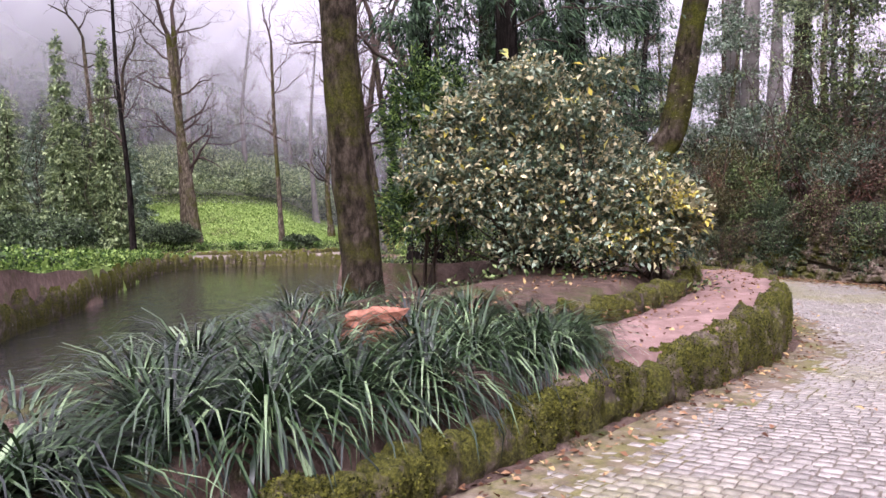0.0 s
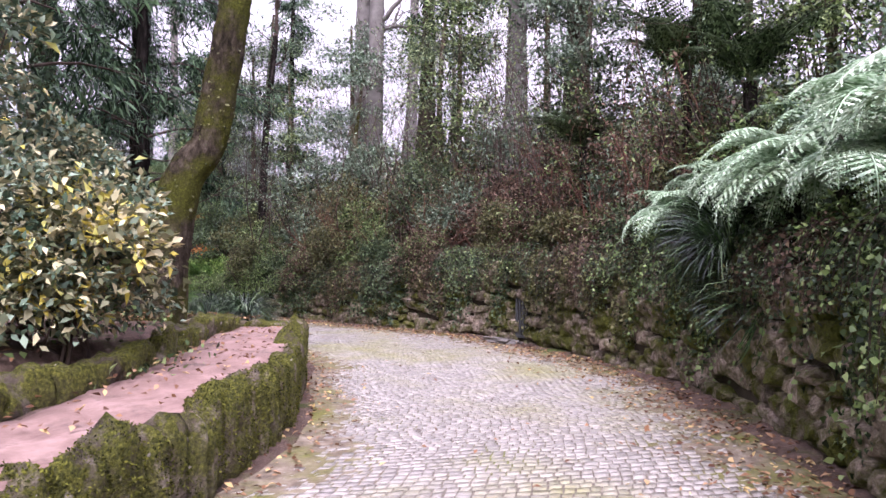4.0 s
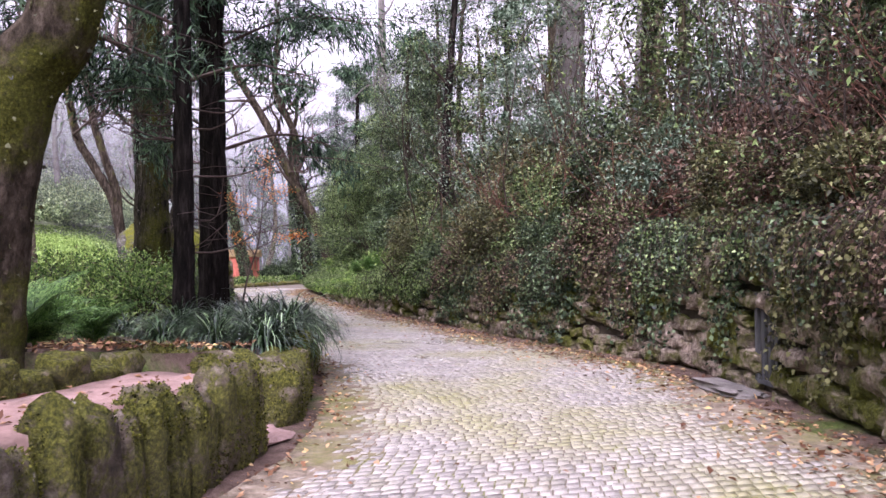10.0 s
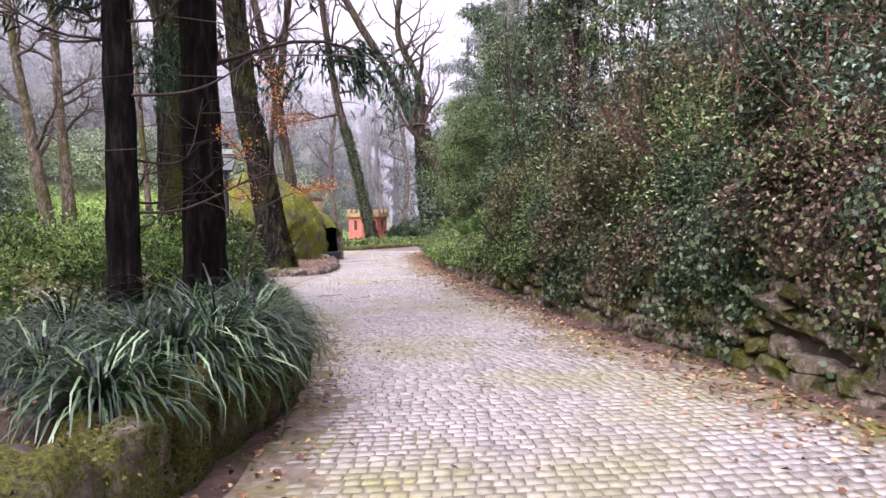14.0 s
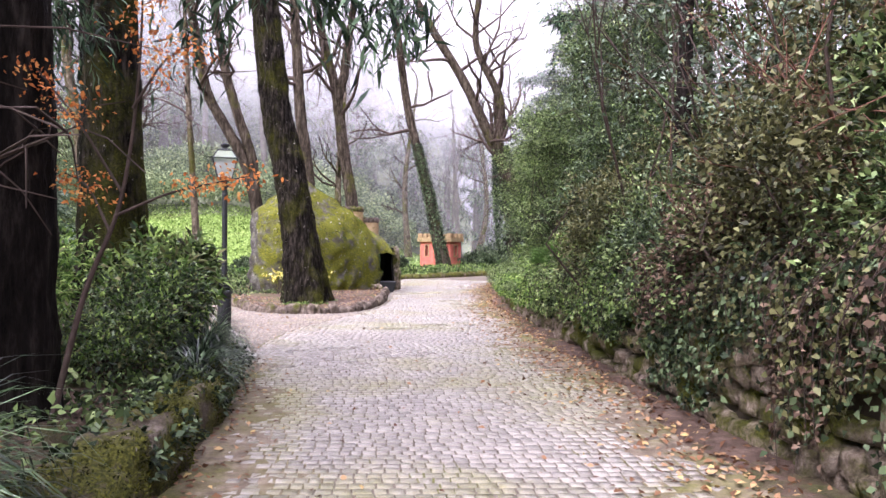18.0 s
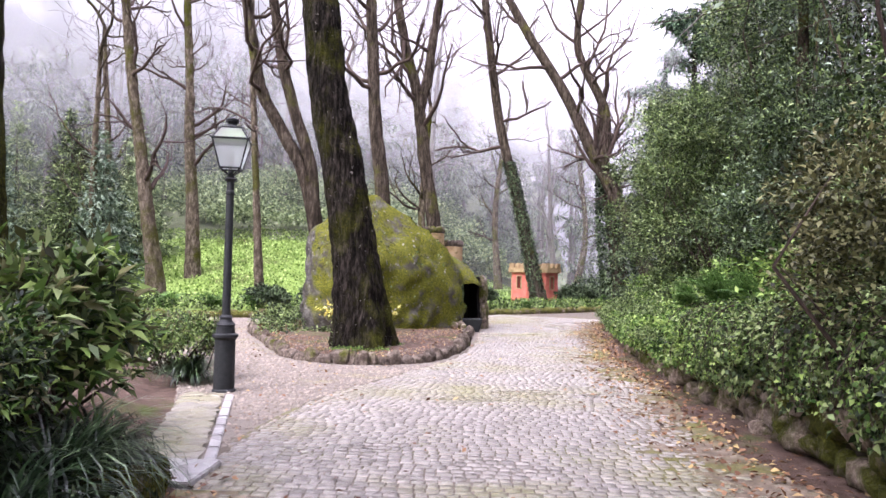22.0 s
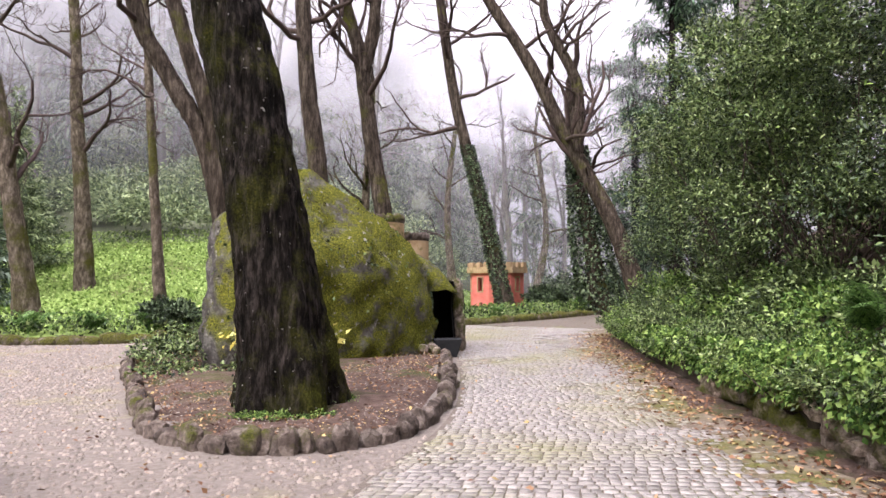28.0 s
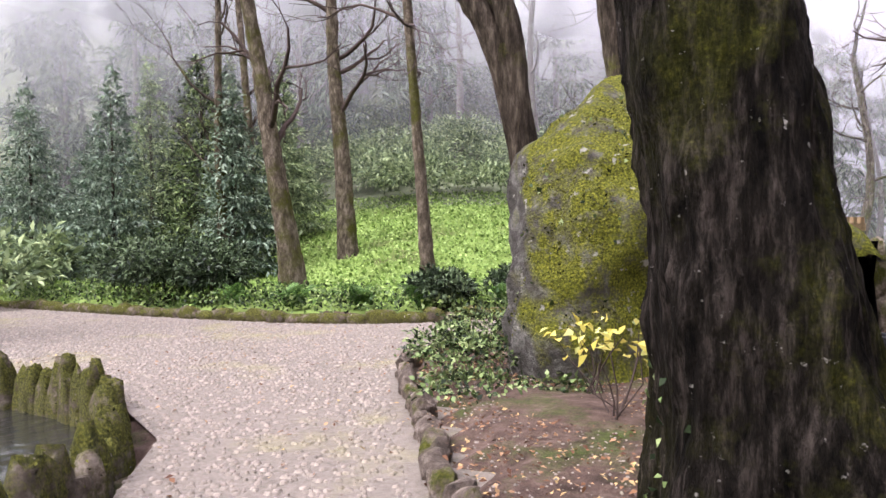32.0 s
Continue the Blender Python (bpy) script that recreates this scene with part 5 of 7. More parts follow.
# ---- the mossy boulder, its grotto and the ruin behind ----
def boulder(name, label, plan, top, foot=0.0, rings=46, sides=150, rough=0.15, seed=1, mat=None, edge=7.0, centre=None):
    """A great rock from its plan and the lie of its top."""
    plan = along(list(plan) + [plan[0]], 0.05)[:-1]
    c = np.array(centre) if centre is not None else plan.mean(0)
    idx = np.linspace(0, len(plan), sides, endpoint=False).astype(int)
    bm = bmesh.new()
    grid, off = [], Vector((seed * 7.3, seed * 3.1, 0))
    for i in range(rings + 1):
        f = i / rings
        row = []
        for k in idx:
            u = min(1.0, f * 1.45)
            w = 0 if f < 0.69 else (f - 0.69) / 0.31
            xy = c + (plan[k] - c) * (u ** 0.9)
            zt = top(*xy)
            bul = 1 - u ** edge * 0.16
            z = zt * bul * (1 - w) + (foot - 0.1) * w
            p = Vector((xy[0], xy[1], z))
            n = noise.noise(p * 0.9 + off) * rough * 2 + noise.noise(p * 2.6 + off) * rough - abs(noise.noise(p * 1.7 + off)) * rough * 1.5 - abs(noise.noise(p * 4.5 + off)) * rough * 0.7 + noise.noise(p * 9 + off) * rough * 0.35
            d = Vector((plan[k][0] - c[0], plan[k][1] - c[1], 0.4)).normalized()
            row.append(bm.verts.new(p + d * n * (0.3 + 0.7 * u)))
        grid.append(row)
    for r0, r1 in zip(grid[:-1], grid[1:]):
        for k in range(sides):
            bm.faces.new((r0[k], r0[(k + 1) % sides], r1[(k + 1) % sides], r1[k]))
    bmesh.ops.remove_doubles(bm, verts=bm.verts, dist=0.004)
    bmesh.ops.recalc_face_normals(bm, faces=bm.faces)
    return tagged(part(name, bm, mat or M["boulder"], None, smooth=True), label, "rock")


def rock_top(x, y):
    """A ridge that climbs steeply from the west to a peak and runs straight down to the grotto."""
    side = (x - 4.2) * 0.45 - (y - 37.0) * 0.89
    ridge = min(2.72 + 0.95 * (x - 3.08), 3.62 + 0.05 * (x - 4.2), 3.78 - 0.74 * (x - 4.42))
    return max(0.75, ridge - 0.95 * max(0.0, side) - 0.45 * max(0.0, -side))


boulder("boulder", "huge moss-covered boulder with a bare split face", [(3.0, 36.3), (3.25, 35.4), (4.2, 35.25), (5.35, 36.2), (6.25, 37.35), (6.72, 38.2), (6.55, 38.9), (5.7, 39.5), (4.3, 39.4), (3.2, 38.4), (2.9, 37.2)], rock_top, seed=2, edge=9, rough=0.11, centre=(4.4, 37.1))
boulder("cap_rock", "mossy rock slab roofing the grotto", [(6.2, 38.6), (6.75, 38.45), (7.10, 38.75), (7.16, 39.3), (6.8, 39.9), (6.1, 39.8), (5.9, 39.2)], lambda x, y: 2.1 - 0.75 * max(0, x - 6.3), foot=1.42, rings=14, sides=40, rough=0.06, seed=5)
grotto = thing("grotto", "dark hollow under the boulder beside the road", "grotto", at=pose(6.85, 39.1, 0))
# The hollow's lining is painted black; its shade is in the colour.
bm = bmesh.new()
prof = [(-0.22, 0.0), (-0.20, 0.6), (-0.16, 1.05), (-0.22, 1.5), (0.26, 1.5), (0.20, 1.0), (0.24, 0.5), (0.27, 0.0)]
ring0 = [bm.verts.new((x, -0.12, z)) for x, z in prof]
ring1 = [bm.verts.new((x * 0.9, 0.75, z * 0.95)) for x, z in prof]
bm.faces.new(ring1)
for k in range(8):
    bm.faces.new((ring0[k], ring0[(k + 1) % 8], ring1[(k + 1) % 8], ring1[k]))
part("hollow", bm, M["shade_black"], grotto)
for k, (x, s) in enumerate(((0.34, 0.22), (0.30, 0.2))):
    put("jamb_stone", lump_mesh("jamb_stone", 90 + k, s, 0.6, 0.8, M["stone"], 0.3, 3), grotto, at=pose(x, 0.5, 0.72 * k))
trough = thing("planter_pot", "dark stone trough beside the grotto", "pot", at=pose(7.05, 38.25, 0.0, 0, 0, 15))
bm = bmesh.new()
o = [(0.17, 0.14, 0.0), (0.27, 0.2, 0.36), (0.23, 0.16, 0.36), (0.18, 0.12, 0.12)]
rr = [[bm.verts.new((sx * a, sy * b, z)) for sx, sy in ((1, 1), (-1, 1), (-1, -1), (1, -1))] for a, b, z in o]
for r0, r1 in zip(rr[:-1], rr[1:]):
    for k in range(4):
        bm.faces.new((r0[k], r0[(k + 1) % 4], r1[(k + 1) % 4], r1[k]))
bm.faces.new(rr[0][::-1])
bm.faces.new(rr[-1])
bmesh.ops.bevel(bm, geom=bm.edges[:], offset=0.012, segments=1, affect="EDGES")
part("trough_body", bm, M["iron"], trough, "dark weathered trough")
for k, (x, y, s) in enumerate(((6.78, 38.0, 0.22), (6.9, 37.75, 0.16), (6.62, 37.85, 0.2))):
    tagged(put("rock", lump_mesh("rock", 70 + k, s, s, s * 0.9, M["stone"], 0.5), at=pose(x, y, 0.1)), "loose grey stone at the boulder's foot", "rock", "stones by the grotto")


def turret(at, r, h, n_merlon, sweep):
    t = thing("ruin_turret", "ochre round turret wall with ivy-topped battlements", "ruin", "ruin behind the boulder", at)
    bm = bmesh.new()
    k = 20
    a = [(-sweep / 2 + sweep * i / k) for i in range(k + 1)]
    vo = [[bm.verts.new((rad * math.cos(x), rad * math.sin(x), z)) for x in a] for rad, z in ((r, 0), (r, h), (r - 0.16, h), (r - 0.16, 0))]
    for i in range(4):
        for j in range(k):
            bm.faces.new((vo[i][j], vo[i][j + 1], vo[(i + 1) % 4][j + 1], vo[(i + 1) % 4][j]))
    bmesh.ops.recalc_face_normals(bm, faces=bm.faces)
    part("turret_wall", bm, M["ochre_plaster"], t)
    for i in range(n_merlon):
        x = -sweep / 2 + sweep * (i + 0.5) / n_merlon
        put("merlon", lump_mesh("merlon", 120 + i, 0.20, 0.18, 0.20, M["stone_dark"], 0.4), t, at=Matrix.Translation(((r - 0.08) * math.cos(x), (r - 0.08) * math.sin(x), h - 0.01)) @ Matrix.Rotation(x, 4, "Z"))


turret(pose(5.62, 39.15, 0, 0, 0, -90), 0.42, 2.74, 9, 4.4)
turret(pose(6.08, 39.65, 0, 0, 0, -75), 0.42, 2.38, 8, 4.4)

# ---- gate slot, slab and drain in the road side ----
gate = thing("gate", "narrow grey wooden slatted gate set in the stone wall", "gate", at=pose(13.32, 12.82, 0.12, 0, 0, 80) @ Matrix.Diagonal((1.15, 1, 1, 1)))
# Flat black panel: the shade behind the slats is painted on.
bm = bmesh.new()
box(bm, -0.20, 0.20, -0.30, -0.26, 0.0, 1.05)
part("recess", bm, M["shade_black"], gate, "black panel painted for the shade behind the slats")
for x in (-0.17, -0.06, 0.05, 0.16):
    bm = bmesh.new()
    box(bm, x - 0.025, x + 0.025, -0.02, 0.02, 0.0, 0.98, 0.004)
    part("slat", bm, M["wood_gate"], gate)
bm = bmesh.new()
box(bm, -0.22, 0.22, 0.0, 0.035, 0.0, 0.05, 0.004)
part("rail", bm, M["wood_gate"], gate)
tagged(put("stone_slab", lump_mesh("stone_slab", 41, 0.95, 0.42, 0.10, M["slab"], 0.12, 3, False), at=pose(13.04, 13.12, 0.005, 3, 0, 82)), "flat dark stone slab lying before the gate", "slab")
drain = thing("drain_channel", "pale stone drain slab across a gutter beside the road", "drain", at=pose(7.06, 23.84, 0.0, 0, 0, 8))
bm = bmesh.new()
box(bm, -0.32, 0.32, -0.30, 0.30, 0.0, 0.05, 0.01)
part("cover_slab", bm, M["slab_pale"], drain)
# Black strip: the slot's shade is put into its colour.
bm = bmesh.new()
box(bm, -0.34, 0.34, -0.42, -0.33, -0.03, 0.012)
part("gutter", bm, M["shade_black"], drain)
channel = thing("gutter_channel", "open gutter of worn pale paving stones running to the lamp post", "gutter", at=pose(6.9, 24.2, 0.0))
kerb_a, kerb_b = np.array([0.32, 0.0]), np.array([-0.98, 2.75])
for k in range(26):
    u = (k // 2 + 0.5) / 13
    c = kerb_a + (kerb_b - kerb_a) * u + np.array([-0.19 - 0.24 * (k % 2), -0.05])
    put("paving_stone", lump_mesh("paving_stone", 300 + k, 0.25, 0.22, 0.06, M["sett"], 0.08, 2, False), channel, at=pose(*c, -0.012, 0, 0, 25 + 7 * math.sin(k * 2.3)))
for k in range(7):
    c = kerb_a + (kerb_b - kerb_a) * (k + 0.5) / 7
    bm = bmesh.new()
    box(bm, -0.205, 0.205, -0.045, 0.045, -0.03, 0.028, 0.008)
    part("kerb_stone", bm, M["slab_pale"], channel, "narrow pale kerb stone", at=pose(*c, 0, 0, 0, 115.3))
tagged(put("step_slab", lump_mesh("step_slab", 43, 0.7, 0.5, 0.09, M["dirt_path"], 0.12, 3, False), at=pose(7.98, 12.35, 0.0, 0, 0, 60)), "worn reddish paving step at the end of the ledge", "step")
stump = thing("brick_heap", "broken red brick stump half hidden in strap leaves", "rubble", at=pose(0.47, 5.6, 0.38, 0, 0, 20) @ Matrix.Diagonal((1.3, 1.15, 1.15, 1)))
for k, (x, y, z, rz) in enumerate(((-0.13, 0, 0, 5), (0.12, 0.02, 0, -8), (0, 0.13, 0, 90), (-0.1, -0.02, 0.13, 12), (0.11, 0.0, 0.13, -3), (-0.05, 0.05, 0.26, 30), (0.12, 0.08, 0.26, 4))):
    put("brick", lump_mesh("brick", 50 + k, 0.27, 0.15, 0.12, M["brick"], 0.12, 2, False), stump, at=pose(x, y, z, 0, 0, rz))


# ---- strap-leaf clumps ----
gs = np.random.default_rng(40)
STRAPS = []
for k in range(6):
    v, q = strap_clump_mesh(gs, 400, 1.0, 0.019, 1.25)
    STRAPS.append(from_arrays("strap_clump", v, q, M["strap_leaf"], True))
HANGING = []
for k in range(3):
    v, q = strap_clump_mesh(gs, 260, 1.0, 0.014, 1.5)
    HANGING.append(from_arrays("strap_clump", v, q, M["strap_leaf"], True))


def strap(x, y, z, s, group, label="dense clump of dark green arching strap leaves", meshes=STRAPS, tilt=(0, 0)):
    k = int(gs.integers(len(meshes)))
    m = pose(x, y, z, tilt[0], tilt[1], gs.uniform(0, 360)) @ Matrix.Diagonal((s, s, s * gs.uniform(0.85, 1.1), 1))
    return tagged(put("strap_leaf_clump", meshes[k], at=m), label, "plant", group)


for x, y, s in ((-0.9, 2.9, 0.95), (-0.5, 3.35, 1.05), (-0.1, 3.35, 1.0), (0.35, 3.75, 1.0), (0.75, 4.0, 1.0), (-0.75, 3.9, 1.05), (-0.25, 4.0, 1.1), (0.25, 4.35, 1.1), (0.75, 4.65, 1.1), (1.2, 4.5, 1.0), (1.55, 4.85, 1.0),
                (-0.35, 4.7, 1.05), (0.15, 5.0, 1.0), (0.75, 5.25, 1.0), (1.25, 5.2, 1.1), (1.7, 5.45, 1.05), (2.05, 5.6, 0.95), (-0.2, 5.5, 1.0), (0.0, 6.1, 0.9), (0.85, 5.95, 1.0), (1.35, 5.95, 1.05), (1.9, 6.1, 1.0), (2.25, 6.3, 0.8),
                (-0.15, 6.8, 0.8), (0.25, 7.0, 0.85), (1.0, 6.7, 0.95), (1.5, 6.7, 0.95), (-1.2, 2.3, 0.9), (-1.4, 3.2, 0.9), (-0.05, 2.75, 0.8), (-1.5, 4.0, 0.9), (-1.1, 4.5, 1.0), (-0.8, 5.2, 1.0), (-0.6, 6.0, 0.9), (-1.2, 3.4, 1.0), (0.45, 6.4, 0.85), (-0.3, 7.5, 0.8), (0.5, 7.7, 0.8), (1.1, 7.4, 0.8), (1.9, 7.0, 0.7)):
    if float(gap_to(np.array([x]), np.array([y]), LOW_LINE)[0][0]) > -0.42:
        continue
    strap(x + gs.uniform(-0.08, 0.08), y + gs.uniform(-0.08, 0.08), np.interp(y, [2.5, 4, 6, 7.5], [0.14, 0.22, 0.34, 0.42]), s * 0.92, "strap-leaf border by the pond")
for x, y, s in ((8.15, 14.4, 0.75), (8.35, 15.0, 0.85), (8.5, 15.5, 0.9), (8.55, 16.1, 0.9), (8.5, 16.7, 0.85), (8.0, 15.4, 0.8), (8.1, 16.2, 0.85), (7.6, 14.9, 0.7), (7.55, 15.9, 0.8), (7.0, 15.3, 0.7), (8.3, 17.2, 0.8), (7.9, 17.3, 0.75), (7.1, 16.3, 0.75), (6.5, 15.9, 0.7), (7.6, 16.7, 0.8)):
    strap(x, y, np.interp(y, [14, 17], [0.50, 0.44]), s * 1.08, "strap-leaf border on the planter")
for x, y, s in ((7.75, 21.2, 0.7), (7.5, 21.9, 0.75), (7.3, 22.5, 0.8), (7.15, 23.0, 0.7), (7.0, 22.2, 0.75), (6.8, 22.9, 0.7)):
    strap(x, y, 0.22, s, "strap-leaf border by the drain")
strap(4.95, 27.75, 0.05, 0.6, "strap-leaf border by the drain")
strap(4.6, 28.1, 0.05, 0.6, "strap-leaf border by the drain")
for x, y, z, s in ((10.78, 6.75, 1.80, 0.95), (10.62, 6.50, 1.25, 0.8), (10.95, 7.05, 1.5, 0.8), (10.9, 6.85, 2.05, 0.9), (11.05, 7.2, 1.95, 0.7), (10.58, 6.4, 0.9, 1.0), (10.7, 6.6, 1.5, 1.0)):
    strap(x, y, z, s, "hanging tufts on the wall", "tuft of long drooping strap leaves hanging over the wall", HANGING, (0, -35))

# ---- ferns ----
gf = np.random.default_rng(50)
FROND_PALE = [frond_arrays(gf, 1.7, 0.36, 19, 11, a_).mesh("frond", M["fern"]) for a_ in (1.25, 1.4, 1.55)]
FROND_DARK = [frond_arrays(gf, 1.0, 0.26, 20, 8, 0.95).mesh("frond", M["fern_dark"]) for _ in range(3)]
FROND_CROWN = [frond_arrays(gf, 1.9, 0.42, 22, 9, 0.8).mesh("frond", M["leaf_dark"]) for _ in range(2)]


def fern(label, at, fronds, meshes, size=1.0, lift=(0, 25), trunk=None, group="", towards=None):
    f = thing("tree_fern" if trunk else "fern", label, "fern", group, at)
    if trunk:
        v, q = tube(along([(0, 0, -trunk), (0.05, 0.02, -trunk / 2), (0, 0, 0)], 0.15), np.full(len(along([(0, 0, -trunk), (0.05, 0.02, -trunk / 2), (0, 0, 0)], 0.15)), 0.10), 12, 0.08)
        put("trunk", from_arrays("trunk", v, q, M["bark_dark"], True), f)
    for k in range(fronds):
        az = 360 * k / fronds + gf.uniform(-12, 12) if towards is None else towards[0] + gf.uniform(-towards[1], towards[1])
        s = size * gf.uniform(0.75, 1.15)
        put("frond", meshes[k % len(meshes)], f, at=pose(0, 0, 0, gf.uniform(-15, 15), -gf.uniform(*lift), az) @ Matrix.Diagonal((s, s, s, 1)))
    return f


for y_, off_, up_, n_, s_ in ((3.6, 0.5, 0.85, 9, 0.8), (4.6, 0.45, 0.8, 10, 0.85), (5.5, 0.5, 0.75, 9, 0.8), (6.3, 0.45, 0.8, 10, 0.85), (7.1, 0.5, 0.75, 9, 0.8), (7.9, 0.5, 0.7, 8, 0.72), (8.7, 0.6, 0.7, 8, 0.7), (4.1, 1.3, 1.5, 10, 0.9), (5.2, 1.4, 1.5, 10, 0.95), (6.4, 1.5, 1.5, 10, 0.95),
                           (7.6, 1.4, 1.35, 9, 0.85), (8.9, 1.5, 1.2, 8, 0.75), (5.0, 2.5, 2.2, 10, 0.95), (6.4, 2.6, 2.2, 10, 0.95), (8.0, 2.6, 1.9, 8, 0.85), (9.6, 1.2, 0.9, 6, 0.6)):
    x, yy = bank_at(d_of(y_), off_)
    top_ = float(wall_height(yy)) + up_
    fern("silvery-green fern with long fronds arching down the bank", pose(x, yy, top_), n_ + 2, FROND_PALE, size=s_, lift=(-20, 20), group="bank ferns", towards=(205, 100), trunk=max(0.3, top_ - zg(x, yy)))
fern("dark tree fern with a slender fibrous trunk on the bank", pose(15.0, 10.1, 5.3), 16, FROND_CROWN, size=1.0, lift=(0, 30), trunk=2.6, group="tree ferns")
fern("dark tree fern with a slender fibrous trunk on the bank", pose(14.6, 12.3, 4.1), 14, FROND_CROWN, size=0.8, lift=(0, 25), trunk=2.0, group="tree ferns")
fern("dark tree fern with a slender fibrous trunk on the bank", pose(13.9, 8.2, 4.5), 12, FROND_CROWN, size=0.9, lift=(0, 25), trunk=2.4, group="tree ferns")
for x, y, s in ((5.4, 13.6, 1.0), (4.9, 14.3, 1.1), (5.9, 14.4, 0.9), (4.4, 13.4, 1.0), (6.3, 12.9, 0.7), (5.6, 12.9, 0.6), (6.6, 13.6, 0.6)):
    fern("low green fern on the shaded bed", pose(x, y, zg(x, y) + 0.05), 11, FROND_DARK, size=s, lift=(5, 45), group="bed ferns")
for x, y, s in ((11.95, 29.9, 0.9), (11.75, 31.3, 0.8), (12.1, 28.6, 0.8)):
    fern("pale fern frond cluster in the hedge bank", pose(x, y, zg(x, y) + 0.45), 6, FROND_DARK, size=s * 0.85, lift=(10, 45), group="hedge ferns", towards=(215, 40))
for x, y, s in ((-2.6, 41.6, 0.9), (-1.2, 42.0, 0.8), (-4.2, 41.3, 0.9), (-6.2, 41.6, 0.8), (0.2, 43.4, 0.8), (3.0, 45.9, 0.9), (4.6, 47.2, 0.9), (7.6, 50.6, 0.8), (11.2, 56, 0.9)):
    fern("small fern in the far bed", pose(x, y, zg(x, y) + 0.02), 9, FROND_DARK, size=s, lift=(10, 45), group="far bed ferns")

# ---- shrubs of the raised beds ----
bush("variegated_bush", "broad bush of cream-edged green leaves", [(3.3, 9.3, 1.85, 1.4, 1.1, 1.15), (2.3, 9.5, 1.7, 0.9, 0.9, 1.0), (4.3, 8.9, 1.5, 0.95, 0.9, 0.85), (3.1, 9.5, 2.9, 1.1, 0.9, 0.9), (3.7, 9.0, 1.1, 1.4, 0.9, 0.6), (2.4, 9.9, 2.6, 0.8, 0.8, 0.9), *[(3.2 + 1.7 * math.cos(a), 9.2 + 0.9 * math.sin(3 * a), 2.0 + (1.15 + 0.4 * math.sin(7 * a)) * math.sin(a), 0.38, 0.36, 0.30) for a in (0.05, 0.4, 0.8, 1.15, 1.5, 1.9, 2.3, 2.7, 3.1)]],
     19000, 0.085, M["leaf_grey"], 0.5, 61, 40, (3.2, 9.6, 0.7), shell=0.6, loose=1.0, extra=((0.7, M["leaf_cream"], 0.09), (0.02, M["leaf_yellow"], 0.12)))
bush("variegated_bush", "yellowing end of the variegated shrub", [(4.55, 8.55, 1.55, 0.55, 0.5, 0.65), (4.2, 8.5, 1.2, 0.5, 0.4, 0.45)], 2200, 0.11, M["leaf_cream"], 0.5, 62, 6, (4.5, 8.7, 0.7), extra=((0.3, M["leaf_yellow"], 0.11),))
bush("conifer_shrub", "upright feathery green shrub behind the pond border", [(1.75, 11.0, 1.5, 0.7, 0.7, 1.2), (1.65, 11.0, 2.9, 0.55, 0.55, 1.2), (2.2, 11.4, 3.2, 0.5, 0.5, 1.0)], 12000, 0.10, M["leaf_bright"], 0.25, 63, 8, (1.8, 11, 0.5), extra=((0.5, M["conifer"], 0.12),))
LEFT_SHRUBS = [((5.4, 16.8, 0.8, 0.9, 0.9, 0.7), "leaf_bright", 6000, 0.09), ((4.6, 18.6, 1.1, 1.1, 1.1, 1.0), "leaf_bright", 6000, 0.10), ((6.1, 20.2, 0.9, 0.8, 0.8, 0.8), "leaf_bright", 5000, 0.10), ((5.2, 21.6, 1.1, 1.1, 1.0, 1.1), "leaf_bright", 6500, 0.10),
               ((6.55, 22.9, 0.85, 0.6, 0.8, 0.75), "leaf", 2000, 0.19), ((6.0, 23.7, 0.95, 0.65, 0.65, 0.85), "leaf_bright", 1300, 0.21), ((6.95, 21.9, 0.7, 0.55, 0.6, 0.6), "leaf_dark", 3000, 0.09), ((5.5, 24.4, 0.8, 0.9, 0.9, 0.7), "leaf", 5000, 0.10),
               ((4.3, 24.0, 1.0, 1.0, 1.2, 0.9), "leaf_bright", 4500, 0.11), ((4.75, 27.9, 0.45, 0.42, 0.55, 0.42), "leaf", 3500, 0.08), ((3.9, 28.7, 0.45, 0.5, 0.5, 0.4), "leaf_dark", 2500, 0.08), ((3.0, 14.0, 1.2, 1.2, 1.3, 1.0), "leaf_grey", 5000, 0.11), ((3.2, 17.0, 1.0, 1.2, 1.4, 0.9), "leaf_bright", 4500, 0.12),
               ((7.2, 20.7, 0.55, 0.5, 0.5, 0.45), "leaf_dark", 3500, 0.08)]
for k, (b, m_, n_, s_) in enumerate(LEFT_SHRUBS):
    if b[0] < 6.2 and 14 < b[1] < 24.6:
        b, n_, s_ = (b[0], b[1], b[2] * 0.8, b[3], b[4], b[5] * 0.8), n_ * 0.42, s_ * 1.15
    x, y, z, rx, ry, rz = b
    bush("shrub", ("bright green leafy shrub between pond and road", "glossy dark green shrub beside the road")[m_ in ("leaf", "leaf_dark")],
         [b, (x + rx * 0.5, y + ry * 0.3, z + rz * 0.4, rx * 0.55, ry * 0.55, rz * 0.6), (x - rx * 0.4, y - ry * 0.4, z + rz * 0.15, rx * 0.6, ry * 0.6, rz * 0.6)], int(n_ * 1.2), s_ * 0.72, M[m_], 0.34, 70 + k, 16, (x, y, zg(x, y)), group="left bank shrubs", shell=0.6, loose=1.0, extra=((0.5, M["leaf_bright"], s_ * 0.75), (0.2, M["leaf_olive"], s_ * 0.8)))
